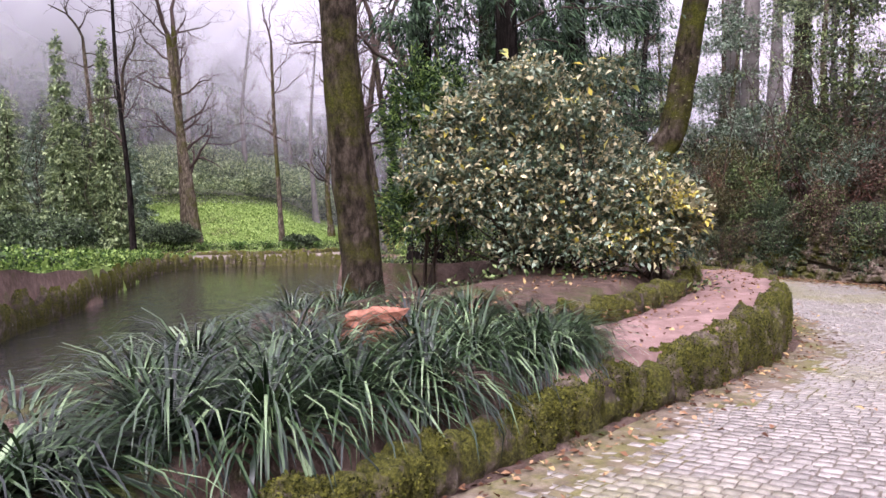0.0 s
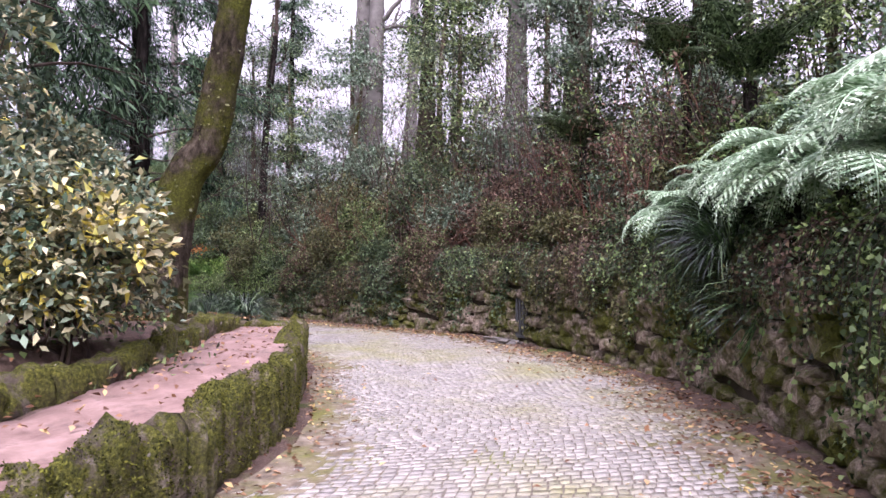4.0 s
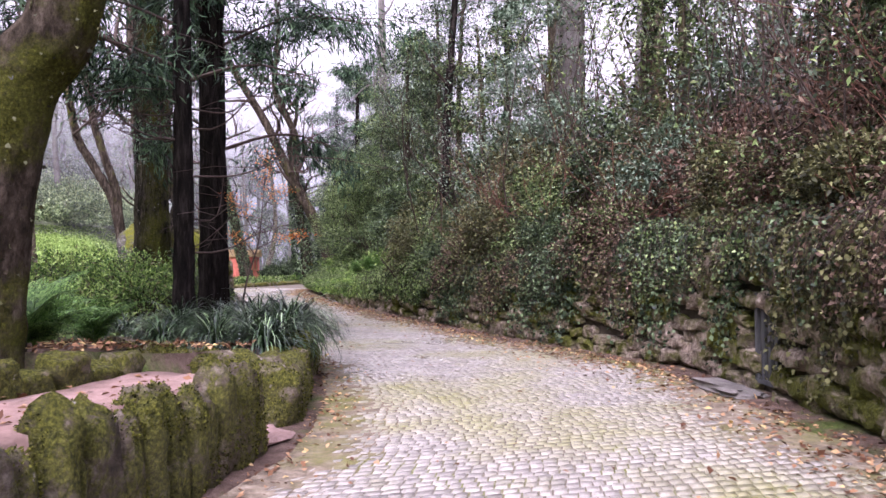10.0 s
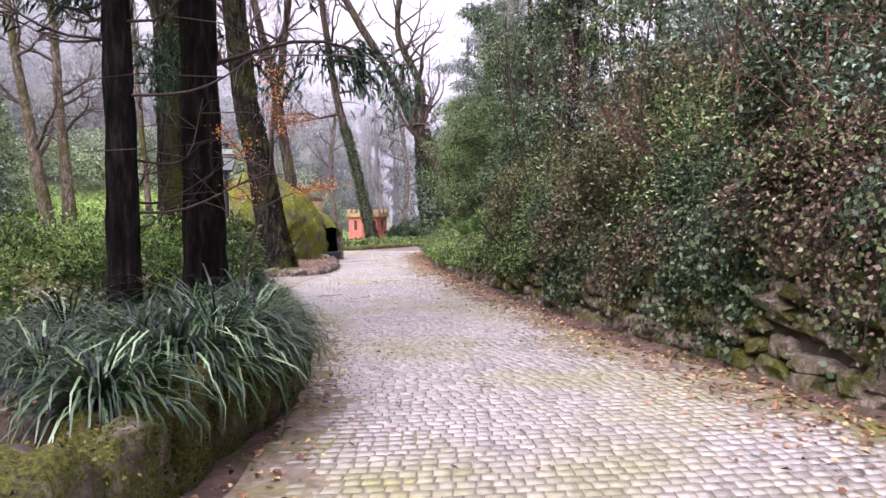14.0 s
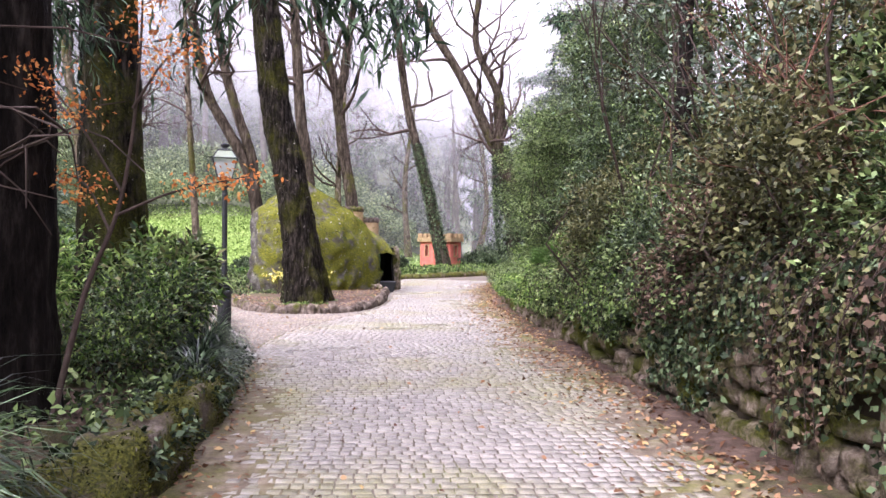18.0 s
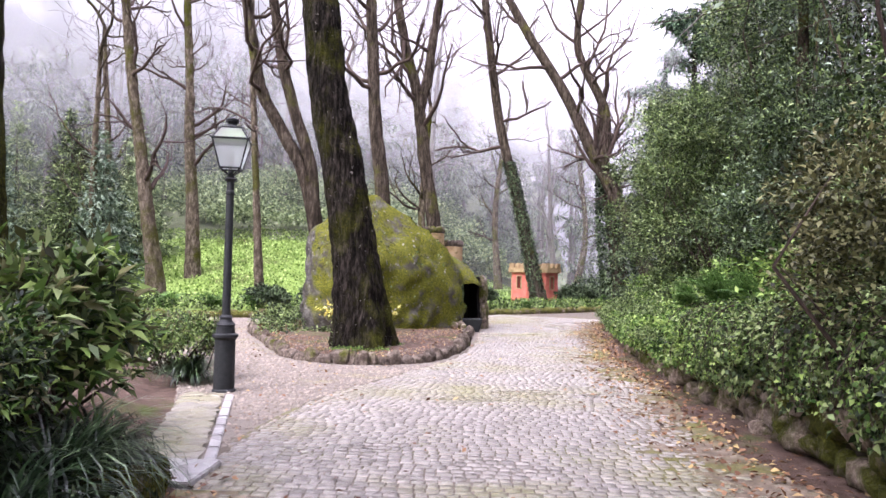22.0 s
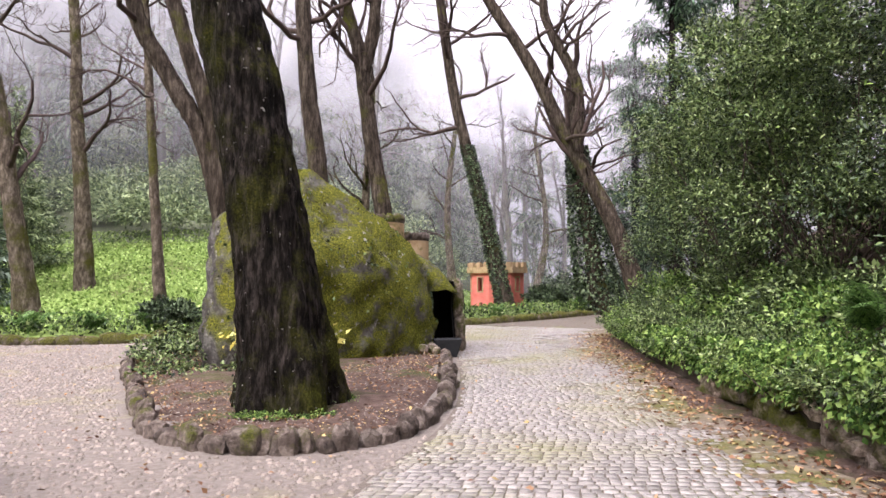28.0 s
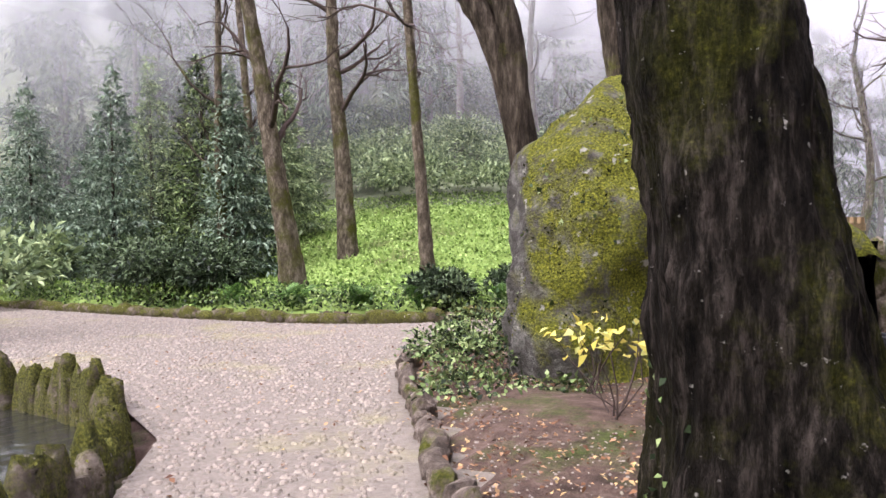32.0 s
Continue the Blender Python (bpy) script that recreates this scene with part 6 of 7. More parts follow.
bush("groundcover", "low ivy and weeds under the conifers", [(6.2, 18.2, 0.45, 1.2, 1.6, 0.22), (7.4, 20.0, 0.35, 0.8, 1.4, 0.2), (6.2, 22.0, 0.3, 1.2, 2.0, 0.2), (5.2, 15.5, 0.6, 1.2, 1.5, 0.2), (7.9, 18.5, 0.40, 0.45, 1.4, 0.18), (7.75, 20.6, 0.3, 0.3, 0.9, 0.16)], 4500, 0.07, M["leaf"], 0.6, 90, 0, category="ground cover")
bush("ivy_edge", "ivy and moss trailing over the bed edge", [(8.35, 18.8, 0.25, 0.3, 0.8, 0.2), (8.0, 20.4, 0.22, 0.3, 0.9, 0.2), (7.6, 22.0, 0.2, 0.3, 0.8, 0.18)], 3000, 0.06, M["leaf_dark"], 0.7, 91, 0, category="ivy")

# ---- orange sapling ----
sap = thing("sapling", "thin dark sapling with a few orange leaves", "tree", at=pose(7.8, 18.95, 0.4))
pile, tips = Pile(), []
g9 = np.random.default_rng(95)
for path in ([(0, 0, 0), (0.15, 0.1, 0.8), (0.33, 0.2, 1.4), (0.42, 0.25, 2.2), (0.48, 0.2, 3.0)], [(0.3, 0.18, 1.3), (0.6, 0.28, 1.45), (0.85, 0.35, 1.52), (1.1, 0.42, 1.58)], [(0.34, 0.2, 1.45), (0.1, 0.1, 1.9), (-0.1, 0.0, 2.2)],
             [(0.4, 0.22, 2.0), (0.62, 0.2, 2.3), (0.8, 0.2, 2.4)], [(0.28, 0.16, 1.2), (0.05, 0.3, 1.5), (-0.15, 0.35, 1.6)]):
    p = along(path, 0.1)
    v, q = tube(p, np.linspace(0.022 if path[0][2] == 0 else 0.011, 0.004, len(p)), 6)
    pile.add(v, q)
    if path[0][2]:
        tips += [p[i] for i in range(len(p) // 2, len(p))]
    else:
        tips += [p[i] for i in range(int(len(p) * 0.8), len(p))]
put("stem", pile.mesh("stem", M["twig"], True), sap)
tips = np.array(tips)
pp = tips[g9.integers(len(tips), size=900)] + g9.standard_normal((900, 3)) * np.array([0.10, 0.10, 0.045])
v, q = leaf_quads(pp, g9.standard_normal((900, 3)) - [0, 0, 0.4], g9.standard_normal((900, 3)) + [0, 0, 1], g9.uniform(0.022, 0.05, 900), 0.55)
put("foliage", from_arrays("foliage", v, q, M["leaf_orange"]), sap)

# ---- island plants ----
for k, (x, y) in enumerate(((4.35, 34.7), (4.75, 33.9), (5.9, 34.0), (5.25, 34.6))):
    bush("yellow_sapling", "small sapling with pale yellow autumn leaves", [(x, y, 0.60, 0.42, 0.36, 0.38)], 34 if k < 2 else 12, 0.11, M["leaf_yellow"], 0.6, 100 + k, 7, (x, y, 0.12), shell=0.9, category="sapling", group="yellow saplings")
bush("ivy_patch", "ivy and small weeds round the island's boulder", [(2.85, 35.5, 0.25, 0.6, 0.7, 0.35), (2.2, 36.2, 0.25, 0.5, 0.8, 0.3), (3.2, 34.5, 0.16, 0.5, 0.6, 0.14), (2.0, 37.8, 0.3, 0.6, 0.9, 0.35), (4.0, 34.9, 0.14, 0.4, 0.3, 0.10)], 3200, 0.07, M["leaf"], 0.6, 105, 0, category="ivy")
bush("moss_cushion", "bright moss and seedlings at the tree's foot", [(6.45, 32.3, 0.13, 0.22, 0.22, 0.06), (6.3, 31.5, 0.13, 0.25, 0.2, 0.05), (5.9, 31.35, 0.13, 0.35, 0.15, 0.05)], 2500, 0.03, M["leaf_bright"], 0.6, 106, 0, category="moss")

# ---- creepers on trunks and rock ----
def creeper(name, label, points, radii, n, size, mat, seed, parent=None):
    g = np.random.default_rng(seed)
    p = along(points, 0.1)
    r = np.interp(np.linspace(0, 1, len(p)), np.linspace(0, 1, len(radii)), radii)
    i = g.integers(len(p), size=n)
    az = g.uniform(0, 6.28, n)
    out = np.stack([np.cos(az), np.sin(az), 0 * az], -1)
    pos = p[i] + out * (r[i] * g.uniform(0.95, 1.15, n))[:, None]
    v, q = leaf_quads(pos, out * 0.6 + g.standard_normal((n, 3)) * 0.5 - [0, 0, 0.5], out + 0.4 * g.standard_normal((n, 3)), size * g.uniform(0.6, 1.3, n), 0.7)
    return tagged(put(name, from_arrays(name, v, q, mat)), label, "ivy")


creeper("trunk_ivy", "ivy climbing the leaning tree by the red house", [(7.9, 55.4, 0.1), (7.4, 55.4, 2.4), (6.77, 55.3, 5.2), (6.2, 55.25, 7.5)], [0.37, 0.33, 0.30, 0.26], 5000, 0.10, M["leaf_dark"], 110)
creeper("trunk_ivy", "ivy sheath on the trunk at the far bend", [(12.1, 56.2, 0.1), (11.55, 56.2, 3.9), (11.1, 56.3, 7.5)], [0.9, 0.75, 0.4], 6000, 0.15, M["leaf_dark"], 111)
creeper("trunk_ivy", "small ivy leaves on the leaning mossy tree", [(5.97, 12.25, 0.6), (6.17, 12.25, 1.9), (6.36, 12.24, 2.75), (6.68, 12.2, 3.3), (6.87, 12.1, 4.6)], [0.33, 0.29, 0.27, 0.25, 0.22], 350, 0.045, M["leaf_olive"], 112)
creeper("trunk_ivy", "ivy seedlings at the foot of the island tree", [(5.88, 31.97, 0.1), (5.8, 31.95, 0.9)], [0.50, 0.45], 90, 0.05, M["leaf"], 113)


# ---- growth on the bank above the retaining wall ----
def bank_bush(y, off, r, h, n, size, mat, label, seed, twig=None, wide=0.45, lift=0.0, extra=(), stems=14, droop=0.2, cat="bush", name="shrub"):
    x, yy = bank_at(d_of(y), off)
    z0 = max(zg(x, yy), float(wall_height(yy)) - 0.1) + lift
    b = [(x, yy, z0 + h * 0.45, r, r, h * 0.55)]
    for k in range(4):
        a = gb.uniform(0, 6.28)
        b.append((x + math.cos(a) * r * 0.6, yy + math.sin(a) * r * 0.6, z0 + h * gb.uniform(0.25, 0.85), r * gb.uniform(0.4, 0.65), r * gb.uniform(0.4, 0.65), h * gb.uniform(0.22, 0.4)))
    return bush(name, label, b, n, size, M[mat], wide, seed, stems, (x, yy, z0 - 0.1), twig, extra=extra, droop=droop, group="bank shrubs", category=cat)


def stem_thicket(y0, y1, off, n, h, mat, label, seed, leaf=None, leaf_n=0, lean=0.25):
    """Thin upright saplings in a row, with sparse leaves."""
    g = np.random.default_rng(seed)
    x0, yy0 = bank_at(d_of((y0 + y1) / 2), off)
    ob = thing("sapling_thicket", label, "sapling", "bank thickets", pose(x0, yy0, zg(x0, yy0)))
    base = np.array([x0, yy0, zg(x0, yy0)])
    pile, ends = Pile(), []
    for _ in range(n):
        x, y = bank_at(d_of(g.uniform(y0, y1)), off + g.uniform(-1.2, 1.2))
        p0 = np.array([x, y, zg(x, y) - 0.1]) - base
        top = p0 + np.array([g.uniform(-lean, lean) * h - 0.12 * h, g.uniform(-lean, lean) * h, h * g.uniform(0.6, 1.1)])
        for path, rad in limb_paths(g, p0, top - p0, np.linalg.norm(top - p0), 0.028, 2, 0.7, 0.10, 3, 0.05, 0.6, 7):
            v, q = tube(path, np.maximum(rad, 0.004), 4)
            pile.add(v, q)
            ends.append(path[len(path) // 2:])
    put("stem_tangle", pile.mesh("stem_tangle", M[mat], True), ob)
    if leaf:
        e = np.concatenate(ends)
        pos = e[g.integers(len(e), size=leaf_n)] + 0.10 * g.standard_normal((leaf_n, 3))
        v, q = leaf_quads(pos, g.standard_normal((leaf_n, 3)) - [0, 0, 0.3], g.standard_normal((leaf_n, 3)) + [0, 0, 1], 0.085 * g.uniform(0.6, 1.3, leaf_n), 0.42)
        put("foliage", from_arrays("foliage", v, q, M[leaf]), ob)
    return ob


sd_ = 300
for y in np.arange(3.0, 46, 1.15):
    sd_ += 1
    if y < 9:
        mat, n_, s_, h_ = ("leaf", "leaf_dark", "leaf_olive")[sd_ % 3], 4600, 0.075, 0.9
    elif y < 16.5:
        mat, n_, s_, h_ = ("leaf_brown", "leaf_olive", "leaf_dark", "leaf_brown", "leaf_olive")[sd_ % 5], 5600, 0.065, 1.4
    elif y < 26:
        mat, n_, s_, h_ = ("leaf_olive", "leaf_brown", "leaf_dark", "leaf")[sd_ % 4], 7800, 0.062, 1.9
    else:
        mat, n_, s_, h_ = ("leaf", "leaf", "leaf_bright")[sd_ % 3], 7500, 0.05, 0.85
    twig_ = M["twig_red"] if 9 <= y < 16.5 else None
    bank_bush(y, (0.85 if y < 15 else 0.5) + gb.uniform(-0.1, 0.25), 0.8, h_ * gb.uniform(0.8, 1.2), n_, s_, mat, {"leaf_brown": "rusty brown bramble shrub trailing over the wall", "leaf_bright": "bright green leafy growth spilling over the wall",
              "leaf_grey": "grey-green leafy shrub on the bank", "leaf": "green leafy shrub on the bank", "leaf_olive": "dull olive leafy shrub on the bank", "leaf_dark": "dark ivy-leaved shrub on the bank"}[mat], sd_, twig_, 0.5, -0.15 if y < 15 else -0.65 if y < 23 else -0.4, stems=24 if twig_ else 10,
              extra=((0.35, M["leaf"], 0.07),) if mat == "leaf_brown" else ())
for y in np.arange(5.2, 32, 1.7):
    sd_ += 1
    mat = ("leaf_olive", "leaf_grey", "leaf_brown", "leaf_brown", "leaf_grey", "leaf")[sd_ % 6] if y < 17 else ("leaf", "leaf_olive", "leaf_grey", "leaf_dark")[sd_ % 4]
    bank_bush(y, 2.4 + gb.uniform(-0.3, 0.5), 1.25, gb.uniform(1.7, 2.6), 4800, 0.10, mat, {"leaf_brown": "rusty brown thorny thicket on the bank", "leaf_bright": "bright green shrub on the bank", "leaf_grey": "grey-green shrub on the bank",
              "leaf": "green shrub on the bank", "leaf_olive": "dull olive shrub on the bank", "leaf_dark": "dark evergreen shrub on the bank"}[mat], sd_, M["twig_red"] if mat == "leaf_brown" else None, 0.42, -0.2, stems=18)
for y in np.arange(7, 34, 2.6):
    sd_ += 1
    bank_bush(y, 5.0 + gb.uniform(-0.6, 0.8), 1.9, gb.uniform(2.5, 4.0), 2600, 0.17, ("leaf", "leaf_grey", "leaf_dark", "leaf_grey")[sd_ % 4], "tall evergreen shrub higher on the bank", sd_, None, 0.42, -0.3, stems=12)
for y0, y1, off, n_, h_ in ((6, 11, 3.2, 10, 4.5), (10, 16, 2.6, 16, 4.2), (14, 20, 3.0, 16, 4.8), (19, 26, 2.2, 16, 4.6), (9, 14, 2.0, 14, 2.4)):
    sd_ += 1
    stem_thicket(y0, y1, off, n_, h_, "twig", "thin leggy saplings with sparse leaves on the bank", sd_, "leaf_grey" if sd_ % 2 else "leaf", 3600)
stem_thicket(9.5, 16, 1.95, 40, 1.8, "twig_red", "tangle of rusty bramble canes above the wall", 390, "leaf_brown", 4500, 0.6)
stem_thicket(16.5, 24, 1.95, 46, 1.7, "twig_red", "tangle of brown bramble canes hanging over the wall", 391, "leaf_olive", 4000, 0.7)

# the big dark evergreens at the bend
for k, (x, y, z, r, h, n_) in enumerate(((12.9, 35.0, 0.5, 1.7, 5.0, 22000), (12.7, 38.3, 0.4, 1.8, 6.0, 22000), (14.2, 33.2, 2.0, 1.9, 6.0, 16000), (14.6, 36.8, 1.8, 2.2, 8.0, 18000), (13.0, 41.8, 0.4, 1.6, 5.0, 14000), (15.8, 40.5, 2.0, 2.4, 8.5, 14000), (13.6, 31.0, 1.4, 1.3, 3.2, 12000))):
    g7 = np.random.default_rng(420 + k)
    bl = [(x, y, z + h * 0.35, r, r, h * 0.36), (x, y, z + h * 0.7, r * 0.75, r * 0.75, h * 0.32)]
    for _ in range(34):
        a, u, s = g7.uniform(0, 6.28), g7.uniform(0.05, 0.95), g7.uniform(0.16, 0.38)
        bl.append((x + math.cos(a) * r * (1.05 - 0.35 * u), y + math.sin(a) * r * (1.05 - 0.35 * u), z + h * u, r * s, r * s, h * 0.09))
    bush("evergreen_tree", "large dark glossy evergreen shrub at the road bend", bl, int(n_ * 1.5), 0.076, M["leaf"] if k in (0, 1) else M["leaf_dark"], 0.36, 430 + k, 30, (x, y, zg(x, y)), category="tree", group="evergreens at the bend", extra=((0.3, M["leaf"], 0.075), (0.05, M["leaf_bright"], 0.08)))

# ivy and moss on the wall face
for k, (ya, yb, dens, mat) in enumerate(((3.5, 9, 1300, "leaf"), (9, 13, 1500, "leaf_olive"), (13, 17, 1500, "leaf_dark"), (17, 22, 1800, "leaf_dark"), (22, 28, 1500, "leaf"), (28, 36, 1500, "leaf_bright"), (36, 46, 1200, "leaf_bright"))):
    g7 = np.random.default_rng(450 + k)
    d0, d1 = d_of(ya), d_of(yb)
    n_ = int((d1 - d0) * dens)
    d = g7.uniform(d0, d1, n_)
    x, y = bank_at(d, 0.0)
    u = g7.random(n_) ** (0.55 if ya < 22 else 0.7)
    keep = (np.sin(d * 2.1 + 1.3 * np.sin(d * 0.9)) + 0.8 * np.sin(d * 5.3 + 4 * u) + 1.6 * (u - 0.35) + 0.7 * g7.standard_normal(n_)) > np.interp(y, [4, 12, 15, 17, 20, 24, 30], [0.75, 0.65, 0.3, 0.05, -0.1, -0.4, -0.6])
    keep &= ~((y > 12.5) & (y < 13.15) & (u < 0.72))
    d, u = d[keep], u[keep]
    off = -0.05 - 0.16 * g7.random(len(d)) + 0.12 * u
    x, y = bank_at(d, off)
    z = 0.05 + (u if ya < 18 else 0.32 + 0.68 * u) * (wall_height(y) + 0.15)
    ox, oy = np.interp(d, s_wall, out_[:, 0]), np.interp(d, s_wall, out_[:, 1])
    m_ = len(d)
    nrm = np.stack([-ox, -oy, 0.35 + 0 * ox], -1)
    way = np.stack([0 * ox, 0 * ox, -1 + 0 * ox], -1) + 0.7 * g7.standard_normal((m_, 3)) + 0.3 * nrm
    v, q = leaf_quads(np.stack([x, y, z], -1), way, nrm + 0.5 * g7.standard_normal((m_, 3)), 0.06 * g7.uniform(0.5, 1.4, m_), 0.75)
    tagged(put("wall_ivy", from_arrays("wall_ivy", v, q, M[mat])), "ivy leaves trailing down the stone wall", "ivy", "ivy on the wall", "stuff")


def hanging_ivy(y0, y1, strands, seed, mat, label, reach=(0.25, 1.0), size=0.05, start=(-0.05, 0.45)):
    """Trailing stems that hang from the bank down over the wall, with leaves on both sides."""
    g = np.random.default_rng(seed)
    x0, yy0 = bank_at(d_of((y0 + y1) / 2), 0.2)
    ob = thing("hanging_ivy", label, "ivy", "creepers hanging over the wall", pose(x0, yy0, float(wall_height(yy0))))
    base = np.array([x0, yy0, float(wall_height(yy0))])
    stems, pos, face = Pile(), [], []
    for _ in range(strands):
        d = g.uniform(d_of(y0), d_of(y1))
        hw = float(wall_height(bank_at(d, 0)[1]))
        drop = g.uniform(*reach) * (0.65 + 0.5 * math.sin(d * 2.3) * math.sin(d * 0.9 + 1))
        z0, off = hw + g.uniform(*start), g.uniform(0.1, 0.5)
        out = g.uniform(0.08, 0.30)
        path = []
        for u in np.linspace(0, 1, 6):
            x, y = bank_at(d + 0.10 * math.sin(3 * u + seed + d), off + (-out - off) * min(1, 1.9 * u))
            path.append((x, y, max(0.06, z0 + 0.10 * math.sin(3.1 * min(1, 1.6 * u)) - (drop + z0 - hw) * u ** 1.5)))
        p = along(np.array(path) - base, 0.05)
        v, q = tube(p[::2] if len(p) > 5 else p, np.linspace(0.006, 0.003, len(p[::2] if len(p) > 5 else p)), 3)
        stems.add(v, q)
        pos.append(np.repeat(p, 2, 0))
        ox, oy = float(np.interp(d, s_wall, out_[:, 0])), float(np.interp(d, s_wall, out_[:, 1]))
        face.append(np.tile([-ox, -oy, 0.5], (2 * len(p), 1)))
    put("stem_tangle", stems.mesh("stem_tangle", M["twig"], True), ob)
    pos, face = np.concatenate(pos), np.concatenate(face)
    n = len(pos)
    way = g.standard_normal((n, 3)) * 0.9 - [0, 0, 0.6] + 0.4 * face
    v, q = leaf_quads(pos + 0.035 * g.standard_normal((n, 3)), way, face + 0.5 * g.standard_normal((n, 3)), size * g.uniform(0.5, 1.4, n), 0.72)
    put("foliage", from_arrays("foliage", v, q, M[mat]), ob)


for k, y in enumerate(np.arange(3.2, 28.0, 1.35)):
    first = ("leaf_dark", "leaf_olive")[k % 2] if 9 < y < 20 else "leaf_dark" if y < 20 else "leaf"
    second = ("leaf", "leaf_brown", "leaf_olive", "leaf")[k % 4] if y < 15 else ("leaf_olive", "leaf_brown", "leaf_dark", "leaf_brown")[k % 4] if y < 21 else "leaf_bright"
    for j, (mat, n_, lab) in enumerate(((first, 24, "dark ivy trailing down over the wall"), (second, 20, "mixed creepers hanging over the wall's top"))):
        if 12.1 < y + 0.6 < 13.4:
            n_ //= 2
        hanging_ivy(y, y + 1.6, n_, 460 + 2 * k + j, mat, lab, (0.2, 0.85) if y < 15 else (0.4, 1.1) if y < 19 else (0.15, 0.5), 0.042 if mat == "leaf_bright" else 0.05)

# ---- tall trees on the bank ----
for k, (x, y, h, r) in enumerate(((18.5, 12, 15, 0.4), (20.5, 18, 18, 0.45), (22, 7, 18, 0.5), (21.5, 28, 17, 0.42))):
    z = zg(x, y)
    conifer("tall conifer on the wooded bank", [(x, y, z), (x + 0.1, y, z + h * 0.5), (x, y, z + h)], r, 0.12, 500 + k, limbs=26, reach=3.2, from_z=h * 0.25, sprays=260, size=0.42, group="bank conifers", bark=M["bark"])
for k, (x, y, h) in enumerate(((15.6, 57.5, 16), (17.5, 60, 18), (14.6, 62, 15), (19.5, 55, 17), (16.5, 50.5, 12), (23, 46, 16), (18, 47, 13))):
    z = zg(x, y)
    conifer("dark conifer beyond the road bend", [(x, y, z), (x, y, z + h * 0.5), (x + 0.1, y, z + h)], 0.3, 0.1, 520 + k, limbs=34, reach=2.8, from_z=1.0, sprays=300, size=0.42, group="far conifers", mat=M["conifer"])
for k, (x, y, h, r) in enumerate(((3.9, 13.5, 12, 0.3), (2.5, 15.5, 14, 0.3))):
    z = zg(x, y)
    conifer("tall shaded conifer behind the raised bed", [(x, y, z), (x - 0.1, y, z + h * 0.5), (x, y, z + h)], r, 0.1, 540 + k, limbs=26, reach=2.8, from_z=3.0, sprays=800, size=0.22, group="conifers behind the bed")

for y in np.arange(26.5, 46, 1.3):
    sd_ += 1
    bank_bush(y, 1.5 + gb.uniform(-0.2, 0.3), 0.9, gb.uniform(0.8, 1.2), 3600, 0.085, ("leaf_bright", "leaf")[sd_ % 2], "bright green groundcover behind the low hedge bank", sd_, None, 0.5, -0.35, stems=5)


def canopy_tree(x, y, h, r, seed, leaf, n, size, bark):
    """A slim evergreen: trunk and an open, uneven crown."""
    g = np.random.default_rng(seed)
    z = zg(x, y)
    bl = []
    for _ in range(11):
        a, u = g.uniform(0, 6.28), g.uniform(0.35, 1.0)
        bl.append((x + math.cos(a) * r * g.uniform(0.2, 0.9), y + math.sin(a) * r * g.uniform(0.2, 0.9), z + h * u, r * g.uniform(0.35, 0.6), r * g.uniform(0.35, 0.6), h * g.uniform(0.05, 0.10)))
    t = bush("evergreen_tree", "grey-green evergreen tree on the bank", bl, n, size, M[leaf], 0.4, seed, 14, (x, y, z), M[bark], category="tree", group="bank evergreens", shell=0.8)
    put("trunk", trunk_mesh([(0, 0, -0.2), (g.uniform(-0.2, 0.2), 0.1, h * 0.5), (g.uniform(-0.4, 0.4), 0, h)], 0.16, 0.05, M[bark], 10, 0.05, 0.3, seed), t)


gc = np.random.default_rng(577)
for k, (y, off, h, r) in enumerate(((8, 9.5, 7, 2.2), (10.5, 5.5, 6, 2.0), (13, 7, 8, 2.3), (15, 4.6, 6.5, 1.9), (17, 6.5, 8, 2.2), (19.5, 4.8, 6.5, 2.0), (22, 6.5, 8.5, 2.4), (24.5, 4.4, 6.5, 2.0), (27, 6, 8, 2.3), (30, 5, 7, 2.2), (12, 10, 9, 2.5), (18, 10, 10, 2.6), (25, 10, 10, 2.6))):
    x, yy = bank_at(d_of(y), off)
    # Trees farther back get bark and leaves toned as if hazed.
    canopy_tree(x, yy, h, r, 580 + k, ("leaf_grey", "leaf", "hill_leaf", "leaf_grey")[k % 4] if off < 9 else "leaf_haze_muted", 4200, 0.15 if off < 9 else 0.2, "bark_pale" if off < 9 else "bark_haze_pale")
for k, (x, y, h, r) in enumerate(((14.9, 31.4, 8.5, 2.2), (13.9, 33.0, 8.0, 2.0), (16.2, 33.5, 10.5, 2.6))):
    canopy_tree(x, y, h, r, 610 + k, ("leaf_dark", "leaf", "leaf_dark")[k], 7000, 0.11, "bark")
bare_tree("dark leaning trunk on the bank over the road", [([(14.3, 29.4, zg(14.3, 29.4)), (14.4, 29.4, 4.0), (14.5, 29.3, 7.0), (14.8, 29.2, 11)], 0.17, 0.10)], M["bark_dark"], M["twig"], limbs=4, reach=1.6, depth=2, seed=617, up_from=0.6, sides=18, ridge=0.02)
# No fog sheet stands before these; the pale bark carries the haze.
for k, (x, y, h, r) in enumerate(((17.2, 25.5, 17, 0.38), (18.6, 29, 19, 0.45), (15.2, 46, 17, 0.35), (20.5, 21, 19, 0.4), (26.0, 36, 18, 0.35))):
    z = zg(x, y)
    bare_tree("tall trunk on the bank, bark paled in place of haze", [([(x, y, z), (x + 0.2, y, z + h * 0.5), (x + 0.1, y, z + h)], r, r * 0.5)], M["bark_haze_pale"], M["bark_haze_pale"], limbs=6, reach=3, depth=2, seed=595 + k, sides=12, group="misty trunks", up_from=0.4)


